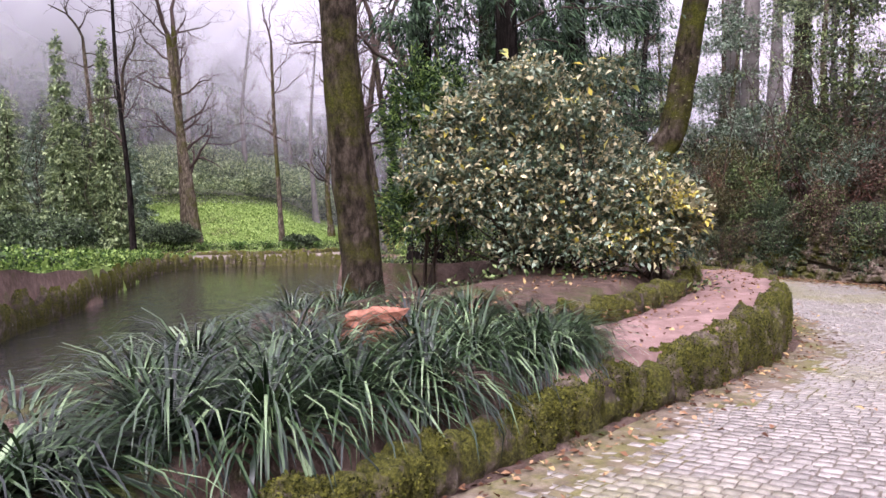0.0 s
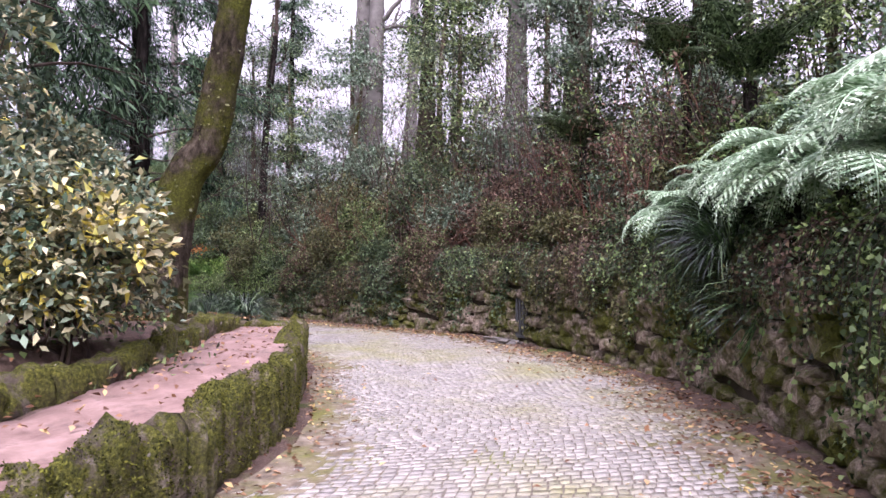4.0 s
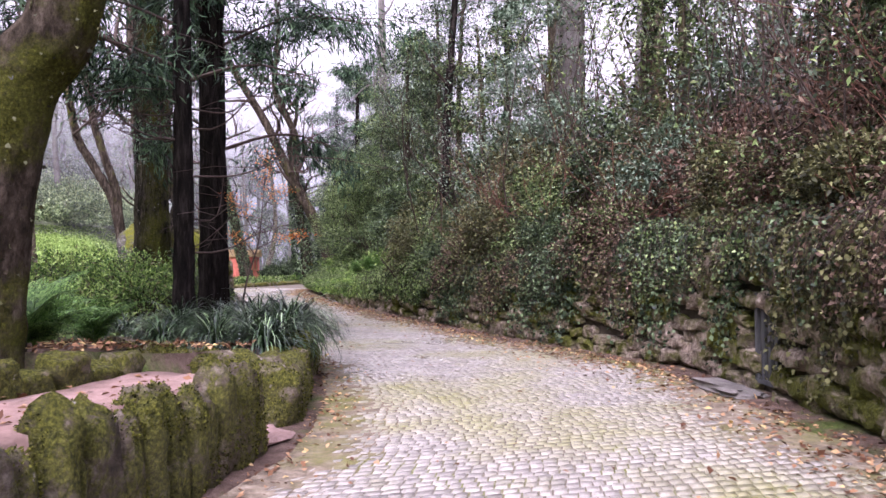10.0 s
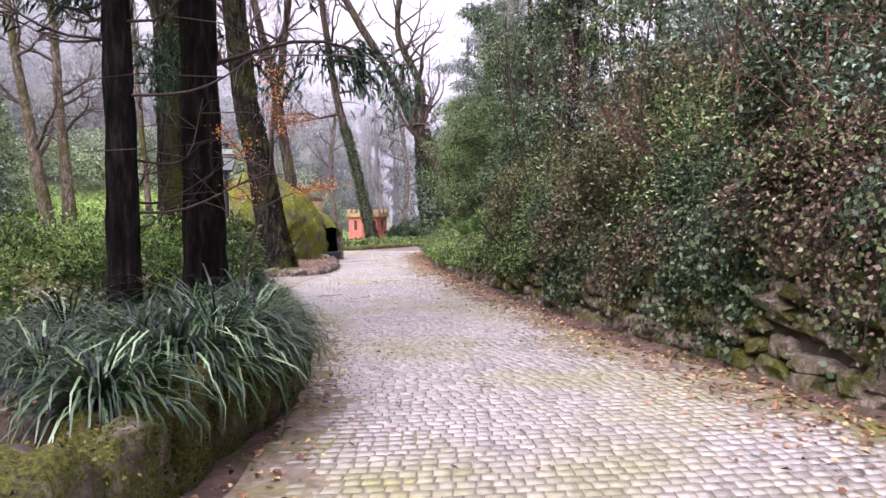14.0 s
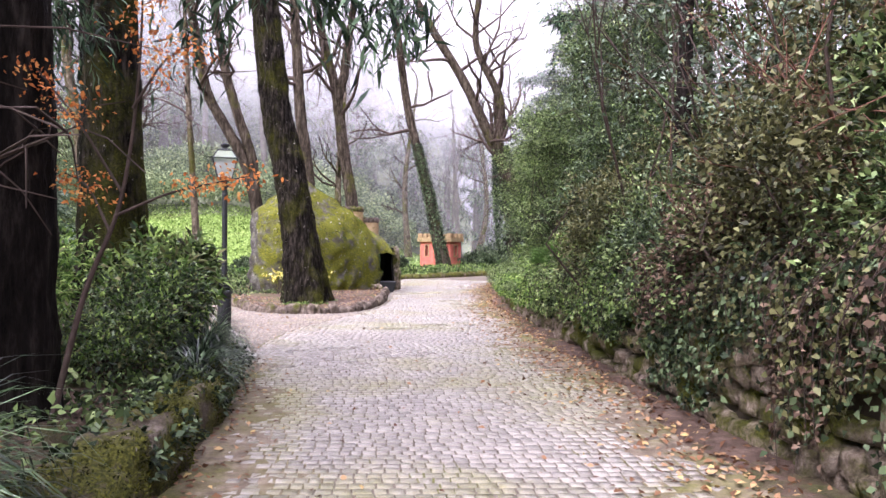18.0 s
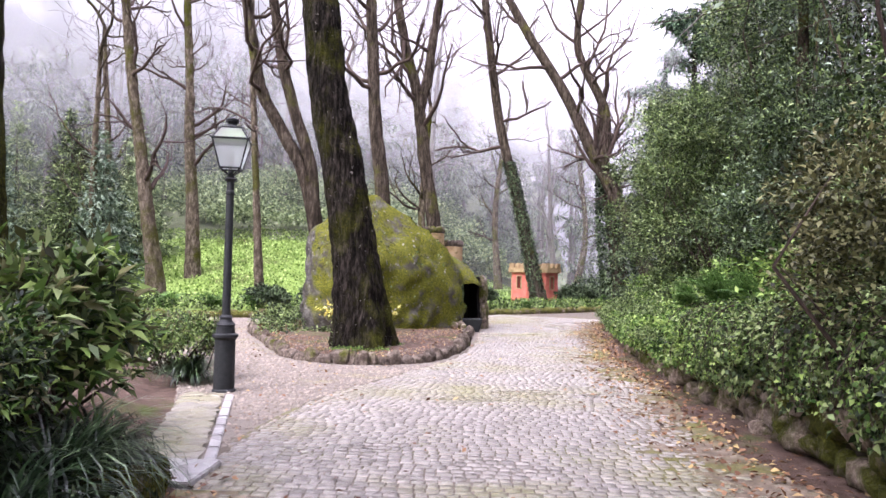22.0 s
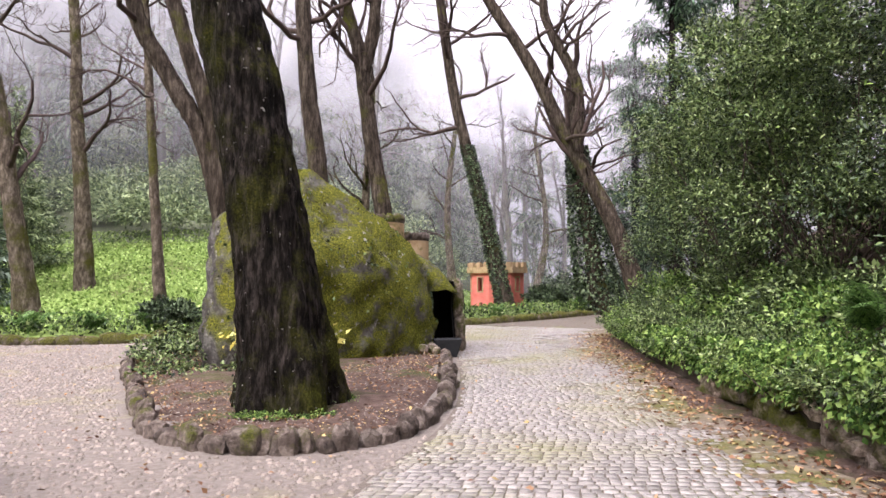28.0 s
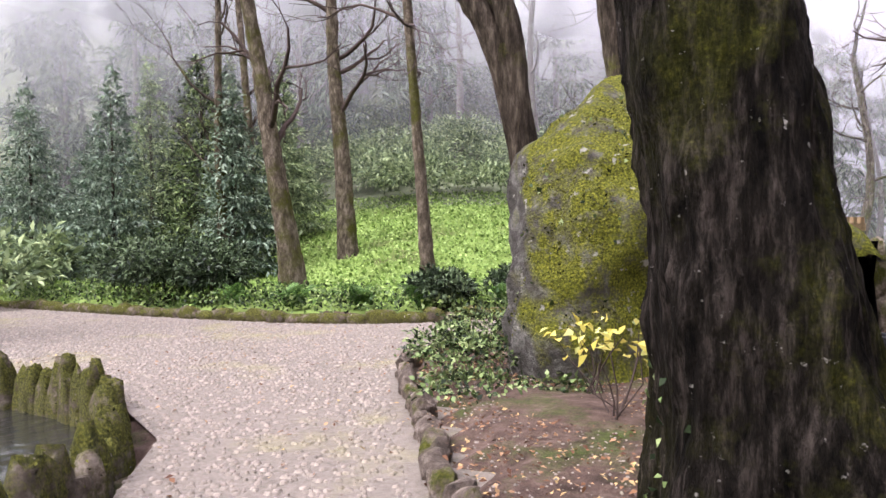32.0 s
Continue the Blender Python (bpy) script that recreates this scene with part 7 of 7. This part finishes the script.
# ---- the far bank, the grass slope and the wooded hill ----
gh = np.random.default_rng(600)


def scatter(name, label, x, y, size, mat, seed, lift=(0.0, 0.12), wide=0.6, cat="ground cover", up=0.6):
    g = np.random.default_rng(seed)
    n = len(x)
    z = height(x, y) + g.uniform(*lift, n)
    way = g.standard_normal((n, 3)) + [0, 0, up]
    v, q = leaf_quads(np.stack([x, y, z], -1), way, g.standard_normal((n, 3)) * 0.6 + [0, 0, 1], size * g.uniform(0.5, 1.4, n), wide)
    return tagged(put(name, from_arrays(name, v, q, mat)), label, cat, kind="stuff")


def band(n, d0, d1, x0=-16, x1=14, seed=1):
    """Places behind the kerb of the far beds."""
    g = np.random.default_rng(seed)
    x, y = g.uniform(x0, x1, n * 4), g.uniform(40, 72, n * 4)
    gap, _ = gap_to(x, y, BED_LINE)
    gw, _ = gap_to(x, y, WALL_R)
    ok = (gap < -d0) & (gap > -d1) & (gw < -0.5)
    return x[ok][:n], y[ok][:n]


x, y = band(26000, 0.2, 3.0, seed=601)
scatter("bed_plants", "mixed ivy and leafy plants of the far beds", x, y, 0.11, M["leaf"], 602, (0.0, 0.42))
x, y = band(9000, 0.2, 2.6, seed=603)
scatter("bed_plants", "yellow-green low plants of the far beds", x, y, 0.11, M["leaf_bright"], 604, (0.1, 0.48))
x, y = band(60000, 2.2, 18, -30, 9, seed=605)
scatter("lawn", "bright green clover and grass on the slope", x, y, 0.13, M["lawn"], 606, (0.0, 0.10), 0.7)
g = np.random.default_rng(607)
x = g.uniform(-22, -4.2, 60000)
y = g.uniform(4, 40, 60000)
ok = (x < np.interp(y, [4, 12, 18, 24, 30, 34, 41], [-3.6, -5.1, -5.3, -5.9, -6.5, -9.2, -14.4])) & (y < 36 + 0 * x)
scatter("lawn", "bright green grass bank beyond the pond", x[ok], y[ok], 0.15, M["lawn"], 608, (0.0, 0.10), 0.5)
yy = g.uniform(3.5, 33, 16000)
xx = np.interp(yy, [4, 8, 12, 18, 24, 30, 33], [-3.0, -4.4, -5.0, -5.2, -5.7, -5.9, -5.0]) - np.abs(g.standard_normal(16000)) * 0.6 - 0.1
scatter("bank_ivy", "green ivy and low plants along the pond bank", xx, yy, 0.10, M["leaf_bright"], 609, (0.0, 0.45))
x, y = g.uniform(-1, 6, 5000), g.uniform(8, 24, 5000)
ok = ~inside(x, y, POND) & (gap_to(x, y, SPINE_L)[0] < -0.9)
scatter("bed_weeds", "small weeds and ivy on the raised bed", x[ok], y[ok], 0.08, M["leaf"], 610, (0.0, 0.12))

for k in range(300):
    x, y = gh.uniform(-44, 6), gh.uniform(46, 84)
    if float(gap_to(np.array([x]), np.array([y]), BED_LINE)[0][0]) > -16.5 + 0.25 * max(-x - 16, 0):
        continue
    far = math.hypot(x - 6, y - 28)
    z, r, h = zg(x, y), gh.uniform(1.3, 2.6), gh.uniform(1.6, 3.6)
    # Beyond 48 m the leaves take the muted haze green.
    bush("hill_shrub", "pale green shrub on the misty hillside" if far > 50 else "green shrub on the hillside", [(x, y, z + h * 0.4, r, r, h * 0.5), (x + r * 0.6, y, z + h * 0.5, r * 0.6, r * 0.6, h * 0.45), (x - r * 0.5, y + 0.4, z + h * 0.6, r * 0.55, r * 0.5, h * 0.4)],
         1500, 0.26, M["leaf_haze_muted"] if far > 48 else M["hill_leaf"], 0.4, 620 + k, 0, group="hillside shrubs")
for k in range(46):
    x, y = gh.uniform(-42, -12), gh.uniform(8, 46)
    if 0.62 * max(2 - x, 0) + 0.30 * (y - 41) < 8:
        continue
    z, r, h = zg(x, y), gh.uniform(1.2, 2.4), gh.uniform(1.4, 3.2)
    bush("hill_shrub", "green shrub on the slope beyond the pond", [(x, y, z + h * 0.4, r, r, h * 0.5), (x + r * 0.6, y, z + h * 0.5, r * 0.6, r * 0.6, h * 0.45)], 900, 0.34, M["hill_leaf"], 0.4, 720 + k, 0, group="hillside shrubs")
for k, (x, y, h, r) in enumerate(((-11.6, 47.5, 7.5, 1.8), (-14.5, 49.0, 8.5, 2.2), (-13.6, 53, 8.0, 2.0), (-16.5, 46.5, 8, 2.2), (-19.5, 56, 8.5, 2.0), (-19.5, 51, 9, 2.4), (-22, 47, 8, 2.4), (-10.7, 33.0, 9.2, 1.1), (-8.9, 33.5, 9.8, 0.95), (-13.4, 34.5, 7.0, 1.2))):
    z = zg(x, y)
    bl = [(x + 0.25 * math.sin(3 * u + k), y + 0.25 * math.cos(4 * u + k), z + h * (0.06 + 0.9 * u), r * (1.02 - 0.92 * u), r * (1.02 - 0.92 * u), h * 0.085) for u in np.linspace(0, 1, 10)]
    t = bush("conifer_tree", "bushy dark green conifer on the slope", bl, 8000, 0.24, M[("leaf_grey", "leaf", "hill_leaf")[k % 3] if k < 7 else "hill_leaf"], 0.3, 760 + k, 18, (x, y, z), category="tree", group="slope conifers", shell=0.75, droop=0.5)
    put("trunk", trunk_mesh([(0, 0, -0.2), (0.05, 0, h * 0.45), (0, 0, h * 0.85)], 0.13, 0.02, M["bark"], 8, 0.05, 0.3, k), t)
for k, (x, y, r, h) in enumerate(((-7.6, 42.3, 1.1, 1.7), (-9.2, 41.9, 1.3, 1.9), (-10.6, 42.3, 1.2, 1.7), (-7.8, 42.4, 0.8, 1.2), (-1.0, 42.5, 0.75, 0.9), (-8.8, 26.5, 1.3, 1.7), (-12.0, 29.5, 1.4, 1.6), (-6.8, 18.0, 0.9, 0.9), (-0.2, 45.0, 0.6, 0.8), (5.2, 50.2, 1.0, 1.2), (9.7, 57.5, 1.0, 1.2), (10.8, 60.5, 1.4, 1.8))):
    z = zg(x, y)
    bush("rhododendron", "rounded dark rhododendron bush beyond the path", [(x, y, z + h * 0.45, r, r, h * 0.5), (x + r * 0.5, y - 0.2, z + h * 0.4, r * 0.6, r * 0.6, h * 0.42)], 4200, 0.15, M["leaf_dark"], 0.36, 780 + k, 8, (x, y, z), group="rhododendrons")

# bare trees and conifers far up the hill, their tones greyed in place of haze
for k in range(40):
    x, y = gh.uniform(-48, 24), gh.uniform(62, 95)
    if x > 6:
        y = gh.uniform(72, 100)
    z = zg(x, y)
    h = gh.uniform(9, 16)
    bare_tree("pale leafless tree in the fog", [([(x, y, z), (x + gh.uniform(-0.6, 0.6), y, z + h * 0.5), (x + gh.uniform(-1, 1), y, z + h)], 0.25, 0.1)], M["bark_haze_pale"], M["bark_haze_pale"], limbs=7, reach=3.4, depth=2, seed=800 + k, sides=8, group="trees in the fog", up_from=0.3)
for k in range(44):
    x, y = (gh.uniform(-58, 20), gh.uniform(68, 105)) if k < 30 else (gh.uniform(-46, -20), gh.uniform(58, 76))
    z = zg(x, y)
    h = gh.uniform(10, 18)
    conifer("pale conifer in the fog", [(x, y, z), (x, y, z + h * 0.5), (x, y, z + h)], 0.3, 0.08, 840 + k, limbs=30, reach=3.4, from_z=1.5, sprays=110, size=0.8, group="conifers in the fog", mat=M["leaf_haze_muted"], bark=M["bark_haze_pale"])


# ---- pieces: stones of the retaining wall ----
STONES = [lump_mesh("stone", 900 + k, 1, 1, 1, M["stone"], 0.10 + 0.05 * (k % 4), 2, False) for k in range(12)]
rest = Pile()
gp = random.Random(31)


def unit_stone(k):
    me = STONES[k]
    v = np.empty(len(me.vertices) * 3, np.float32)
    me.vertices.foreach_get("co", v)
    f = np.array([list(p.vertices) for p in me.polygons])
    return v.reshape(-1, 3), f


UNIT = [unit_stone(k) for k in range(12)]
count = 0
for course in range(9):
    d = d_of(2.5) + gp.uniform(0, 0.3)
    while d < d_of(34):
        w = gp.choice((0.13, 0.18, 0.23, 0.28, 0.36, 0.46)) * gp.uniform(0.85, 1.15)
        x, y = bank_at(d + w / 2, 0.10)
        hw = float(wall_height(y))
        ch = hw / max(2, round(hw / 0.20))
        z = course * ch
        if z < hw - 0.05 and not (12.62 < y < 13.04 and z < 0.95):
            hh = ch * gp.uniform(0.75, 1.5)
            ox, oy = float(np.interp(d, s_wall, out_[:, 0])), float(np.interp(d, s_wall, out_[:, 1]))
            ang = math.atan2(ox, -oy)
            dep = gp.uniform(0.20, 0.40)
            m = Matrix.Translation((x, y, z + 0.07 * math.sin(d * 1.7 + course * 1.3) + gp.uniform(-0.06, 0.04))) @ Matrix.Rotation(ang + gp.uniform(-0.12, 0.12), 4, "Z") @ Matrix.Rotation(gp.uniform(-0.25, 0.25), 4, "Y") @ Matrix.Diagonal((w * 1.1, dep, hh, 1))
            k = gp.randrange(12)
            if 4.2 < y < 17.5 and count < 300:
                put("stone", STONES[k], retaining, at=m)
                count += 1
            else:
                v, f = UNIT[k]
                rest.add(np.c_[v, np.ones(len(v))] @ np.array(m).T[:, :3], f)
        d += w
tagged(put("wall_stones", rest.mesh("wall_stones", M["stone"]), retaining), "rough mossy wall stones", kind="stuff")

# ---- pieces: the setts of the road ----
gr_ = np.random.default_rng(77)
pairs_l, pairs_r = np.array([a for a, _ in ROAD]), np.array([b for _, b in ROAD])
mid = along((pairs_l + pairs_r) / 2, 0.104)
t_of = np.linspace(0, 1, len(mid))
ctrl = np.array([0.0] + list(np.cumsum(np.linalg.norm(np.diff((pairs_l + pairs_r) / 2, axis=0), axis=1))))
ctrl /= ctrl[-1]


def rail(points):
    fine = along(points, 0.02)
    s = np.r_[0, np.cumsum(np.linalg.norm(np.diff(fine, axis=0), axis=1))]
    at_ctrl = [s[np.argmin(np.linalg.norm(fine - p, axis=1))] for p in points]
    want = np.interp(t_of, ctrl, at_ctrl)
    return np.stack([np.interp(want, s, fine[:, k]) for k in range(2)], 1)


RL, RR = rail(pairs_l), rail(pairs_r)
A, B, C, D, H = [], [], [], [], []
for i in range(len(mid) - 1):
    if mid[i, 1] > 47 or mid[i, 1] < -3:
        continue
    l0, r0, l1, r1 = RL[i], RR[i], RL[i + 1], RR[i + 1]
    wdt = np.linalg.norm(r0 - l0)
    cuts = np.cumsum(gr_.uniform(0.08, 0.13, int(wdt / 0.08)))
    cuts = np.r_[gr_.uniform(0.02, 0.12), cuts[cuts < wdt - 0.02]] / wdt
    u0, u1 = cuts[:-1], cuts[1:]
    g0 = 0.009 / wdt
    jl, jh = gr_.uniform(0.02, 0.06, len(u0)), gr_.uniform(0.93, 0.98, len(u0))
    jit = gr_.uniform(-0.006, 0.006, (len(u0), 4, 2))
    lo = lambda u, f: (l0 + (r0 - l0) * u[:, None]) * (1 - f[:, None]) + (l1 + (r1 - l1) * u[:, None]) * f[:, None]
    A.append(lo(u0 + g0 / 2, jl) + jit[:, 0])
    B.append(lo(u1 - g0 / 2, jl) + jit[:, 1])
    C.append(lo(u1 - g0 / 2, jh) + jit[:, 2])
    D.append(lo(u0 + g0 / 2, jh) + jit[:, 3])
    H.append(np.full(len(u0), i))
A, B, C, D = (np.concatenate(q) for q in (A, B, C, D))
n = len(A)
cen = (A + B + C + D) / 4
hgt = 0.006 + gr_.uniform(0, 0.006, n)
tl = gr_.uniform(-0.003, 0.003, (n, 4))
low = np.stack([np.c_[q, np.full(n, -0.01)] for q in (A, B, C, D)], 1)
top = np.stack([np.c_[cen + (q - cen) * 0.90, hgt + tl[:, k]] for k, q in enumerate((A, B, C, D))], 1)
vs = np.concatenate([low, top], 1)
F = np.array([[4, 5, 6, 7], *[[k, (k + 1) % 4, 4 + (k + 1) % 4, 4 + k] for k in range(4)]])
near = np.argsort(np.hypot(cen[:, 0] - 9.6, cen[:, 1] - 16.2))[:300]
is_near = np.zeros(n, bool)
is_near[near] = True
far = vs[~is_near]
me = from_arrays("setts", far.reshape(-1, 3), (F[None] + 8 * np.arange(len(far))[:, None, None]).reshape(-1, 4), M["sett"])
tagged(put("setts", me, road), "worn grey granite setts", kind="stuff")
for i in near:
    c = np.r_[cen[i], 0]
    put("sett", from_arrays("sett", vs[i] - c, F, M["sett"]), road, at=pose(*c))

# ---- pieces: cobble chips of the forked path ----
n = 26000
x, y = gr_.uniform(-16, 7.6, n * 3), gr_.uniform(23.5, 47, n * 3)
ok = inside(x, y, FORK) & ~inside(x, y, ISLAND) & ~inside(x, y, POND) & (gap_to(x, y, np.vstack([ISLAND, ISLAND[:1]]))[0] ** 2 > 0.04)
x, y = x[ok], y[ok]
order = np.argsort(np.hypot(x - 4.0, y - 30.5))[:n]
x, y = x[order], y[order]
n = len(x)
r = gr_.uniform(0.014, 0.036, n)
az = gr_.uniform(0, 6.28, n)
ang = az[:, None] + np.arange(5)[None] * 1.2566 + gr_.uniform(-0.25, 0.25, (n, 5))
rim = np.stack([x[:, None] + r[:, None] * np.cos(ang), y[:, None] + r[:, None] * np.sin(ang), np.full((n, 5), -0.006)], -1)
cap = np.stack([x[:, None] + 0.7 * r[:, None] * np.cos(ang), y[:, None] + 0.7 * r[:, None] * np.sin(ang), 0.006 + gr_.uniform(0, 0.008, (n, 5))], -1)
pv = np.concatenate([rim, cap], 1)
tri = np.array([[k, (k + 1) % 5, 5 + (k + 1) % 5] for k in range(5)] + [[k, 5 + (k + 1) % 5, 5 + k] for k in range(5)] + [[5, 6, 7], [5, 7, 8], [5, 8, 9]])
me = from_arrays("pebbles", pv.reshape(-1, 3), (tri[None] + 10 * np.arange(n)[:, None, None]).reshape(-1, 3), M["gravel"])
tagged(put("pebbles", me, fork), "worn pinkish cobble chips", kind="stuff")


# ---- grit on the island's earth ----
gx_, gy_ = gr_.uniform(1.7, 7.5, 9000), gr_.uniform(30.4, 38, 9000)
ok = inside(gx_, gy_, ISLAND) & (np.abs(gap_to(gx_, gy_, ISLE_LINE)[0]) > 0.15)
gx_, gy_ = gx_[ok][:3000], gy_[ok][:3000]
k_ = len(gx_)
chips = (pv[:k_] - np.stack([x[:k_], y[:k_], 0 * x[:k_]], -1)[:, None]) * gr_.uniform(0.2, 0.5, k_)[:, None, None] + np.stack([gx_, gy_, 0.135 + 0 * gx_], -1)[:, None]
tagged(put("grit", from_arrays("grit", chips.reshape(-1, 3), (tri[None] + 10 * np.arange(k_)[:, None, None]).reshape(-1, 3), M["gravel"])), "small stones and grit on the island's bare earth", "gravel", kind="stuff")

# ---- fallen leaves ----
def litter(x, y, z, size, seed, label, mat=None, flat=0.3):
    g = np.random.default_rng(seed)
    n = len(x)
    way = np.c_[g.standard_normal((n, 2)), flat * g.standard_normal(n)]
    v, q = leaf_quads(np.stack([x, y, z], -1), way, np.tile([0, 0, 1.0], (n, 1)) + flat * g.standard_normal((n, 3)), size * g.uniform(0.5, 1.4, n), 0.6, 0.15)
    tagged(put("fallen_leaves", from_arrays("fallen_leaves", v, q, mat or M["litter"])), label, "leaves", kind="stuff")


gl_ = np.random.default_rng(88)
d = gl_.uniform(d_of(1), d_of(44), 9000)
off = -np.abs(gl_.standard_normal(9000)) * 0.55 - 0.02
x, y = bank_at(d, off)
litter(x, y, 0.03 + 0 * x, 0.06, 881, "dry brown leaves drifted along the foot of the wall")
i = gl_.integers(0, len(EDGE_L), 5000)
off = np.abs(gl_.standard_normal(5000)) * 0.28
x, y = EDGE_L[i, 0] + off, EDGE_L[i, 1] - off * 0.3
ok = (y < 24)
litter(x[ok], y[ok], 0.03 + 0 * x[ok], 0.055, 882, "brown leaves scattered along the road's edge")
u = gl_.random(900)
i = gl_.integers(0, len(RL), 900)
p = RL[i] * (1 - u[:, None]) + RR[i] * u[:, None]
litter(p[:, 0], p[:, 1], np.full(900, 0.032), 0.06, 883, "single fallen leaves on the setts")
x, y = gl_.uniform(1.6, 7.3, 7000), gl_.uniform(30.5, 38.5, 7000)
ok = inside(x, y, ISLAND)
litter(x[ok], y[ok], 0.135 + 0.01 * gl_.random(ok.sum()), 0.045, 884, "brown leaves on the bare earth of the island", M["litter"])
x, y = gl_.uniform(-4, 7.2, 1500), gl_.uniform(25, 40, 1500)
ok = inside(x, y, FORK) & ~inside(x, y, ISLAND) & ~inside(x, y, POND)
litter(x[ok], y[ok], 0.016 + 0 * x[ok], 0.05, 885, "single fallen leaves on the path")
x, y = gl_.uniform(0.5, 7.6, 3000), gl_.uniform(5.2, 13.5, 3000)
gs_, _ = gap_to(x, y, SPINE_L)
ok = (gs_ < -0.4) & (gs_ > -2.6)
litter(x[ok], y[ok], height(x[ok], y[ok]) + 0.09, 0.06, 886, "dry leaves on the raised bed", M["litter"])

x, y = gl_.uniform(6.2, 8.3, 1500), gl_.uniform(12.3, 18.5, 1500)
gs_, _ = gap_to(x, y, SPINE_L)
ok = gs_ < -0.25
litter(x[ok], y[ok], height(x[ok], y[ok]) + 0.05, 0.06, 887, "dry leaves on the planter's soil", M["litter"])

# ---- dirt gutters beside the setts ----
for nm, line, sgn, w, mt, zs in (("gutter_wall", EDGE_R, -1, 0.42, "soil", (0.05, 0.030, -0.004)), ("gutter_bed", EDGE_L, 1, 0.14, "soil", (0.05, 0.030, -0.004)), ("verge_wall", EDGE_R, -1, 1.25, "verge", (0.02, 0.0095, 0.001)), ("verge_bed", EDGE_L, 1, 0.8, "verge", (0.02, 0.0095, 0.001))):
    line = line[(line[:, 1] > -4) & (line[:, 1] < (46 if sgn < 0 else 23.6))]
    tg = np.gradient(line, axis=0)
    tg /= np.linalg.norm(tg, axis=1)[:, None]
    nn = np.stack([tg[:, 1], -tg[:, 0]], 1) * sgn
    u_ = np.arange(len(line))
    ww = w * (1 + (0.35 if w < 0.5 else 0.22) * np.sin(u_ * 0.11 + w) + 0.15 * np.sin(u_ * 0.31) + 0.12 * np.sin(u_ * 0.83))
    v = np.stack([np.c_[line - nn * 0.25, np.full(len(line), zs[0])], np.c_[line + nn * ww[:, None] * 0.6, np.full(len(line), zs[1])], np.c_[line + nn * ww[:, None], np.full(len(line), zs[2])]], 1)
    k = np.arange(len(line) - 1) * 3
    q = np.concatenate([np.stack([k + j, k + j + 1, k + j + 4, k + j + 3], -1) for j in (0, 1)])
    if sgn > 0:
        q = q[:, ::-1]
    tagged(put(nm, from_arrays(nm, v.reshape(-1, 3), q[:, ::-1], M[mt], True)), "mossy dirt spread over the edge of the setts" if mt == "verge" else "strip of dark earth and leaf mould beside the setts", "ground", kind="structure")


# ---- moss and creeping plants on stone ----
def fuzz(name, label, obs, per, size, mat, seed, up=-0.2, wide=0.5, lift=0.6, cat="moss"):
    """Short tufts that stand on stones."""
    g = np.random.default_rng(seed)
    got = [on_mesh(o, per, seed + i, up) for i, o in enumerate(obs)]
    pos, nrm = np.concatenate([a for a, _ in got]), np.concatenate([b for _, b in got])
    keep = np.array([noise.noise(Vector(p) * 1.7) for p in pos]) > -0.12
    pos, nrm = pos[keep], nrm[keep]
    n = len(pos)
    v, q = leaf_quads(pos, nrm * lift + 0.6 * g.standard_normal((n, 3)), nrm + 0.5 * g.standard_normal((n, 3)), size * g.uniform(0.5, 1.5, n), wide)
    return tagged(put(name, from_arrays(name, v, q, mat)), label, cat, kind="stuff")


M["moss_tuft"] = leafy("moss_tuft", [(0.1, (0.018, 0.020, 0.005)), (0.5, (0.075, 0.078, 0.014)), (0.9, (0.16, 0.158, 0.028))], 0.9, 0.2, 0.1)
fuzz("wall_moss", "shaggy yellow-green moss on the low wall", [o for o in low_wall.children], 2300, 0.019, M["moss_tuft"], 1000)
fuzz("wall_moss", "shaggy moss on the planter stones", [o for o in (*planter_wall.children, *cross_wall.children)], 2600, 0.022, M["moss_tuft"], 1200)
fuzz("wall_moss", "shaggy moss on the pond wall", [o for o in pond_wall.children if 28 < o.location.y or o.location.y < 7], 40, 0.028, M["moss_tuft"], 1400)
rock_ob = bpy.data.objects["boulder"]
fuzz("rock_moss", "thick yellow-green moss on the boulder", [rock_ob], 16000, 0.035, M["moss_tuft"], 1600, 0.1)
fuzz("rock_ivy", "small ivy leaves dotted over the boulder", [rock_ob], 1500, 0.06, M["leaf"], 1700, 0.0, 0.7, 0.3, "ivy")
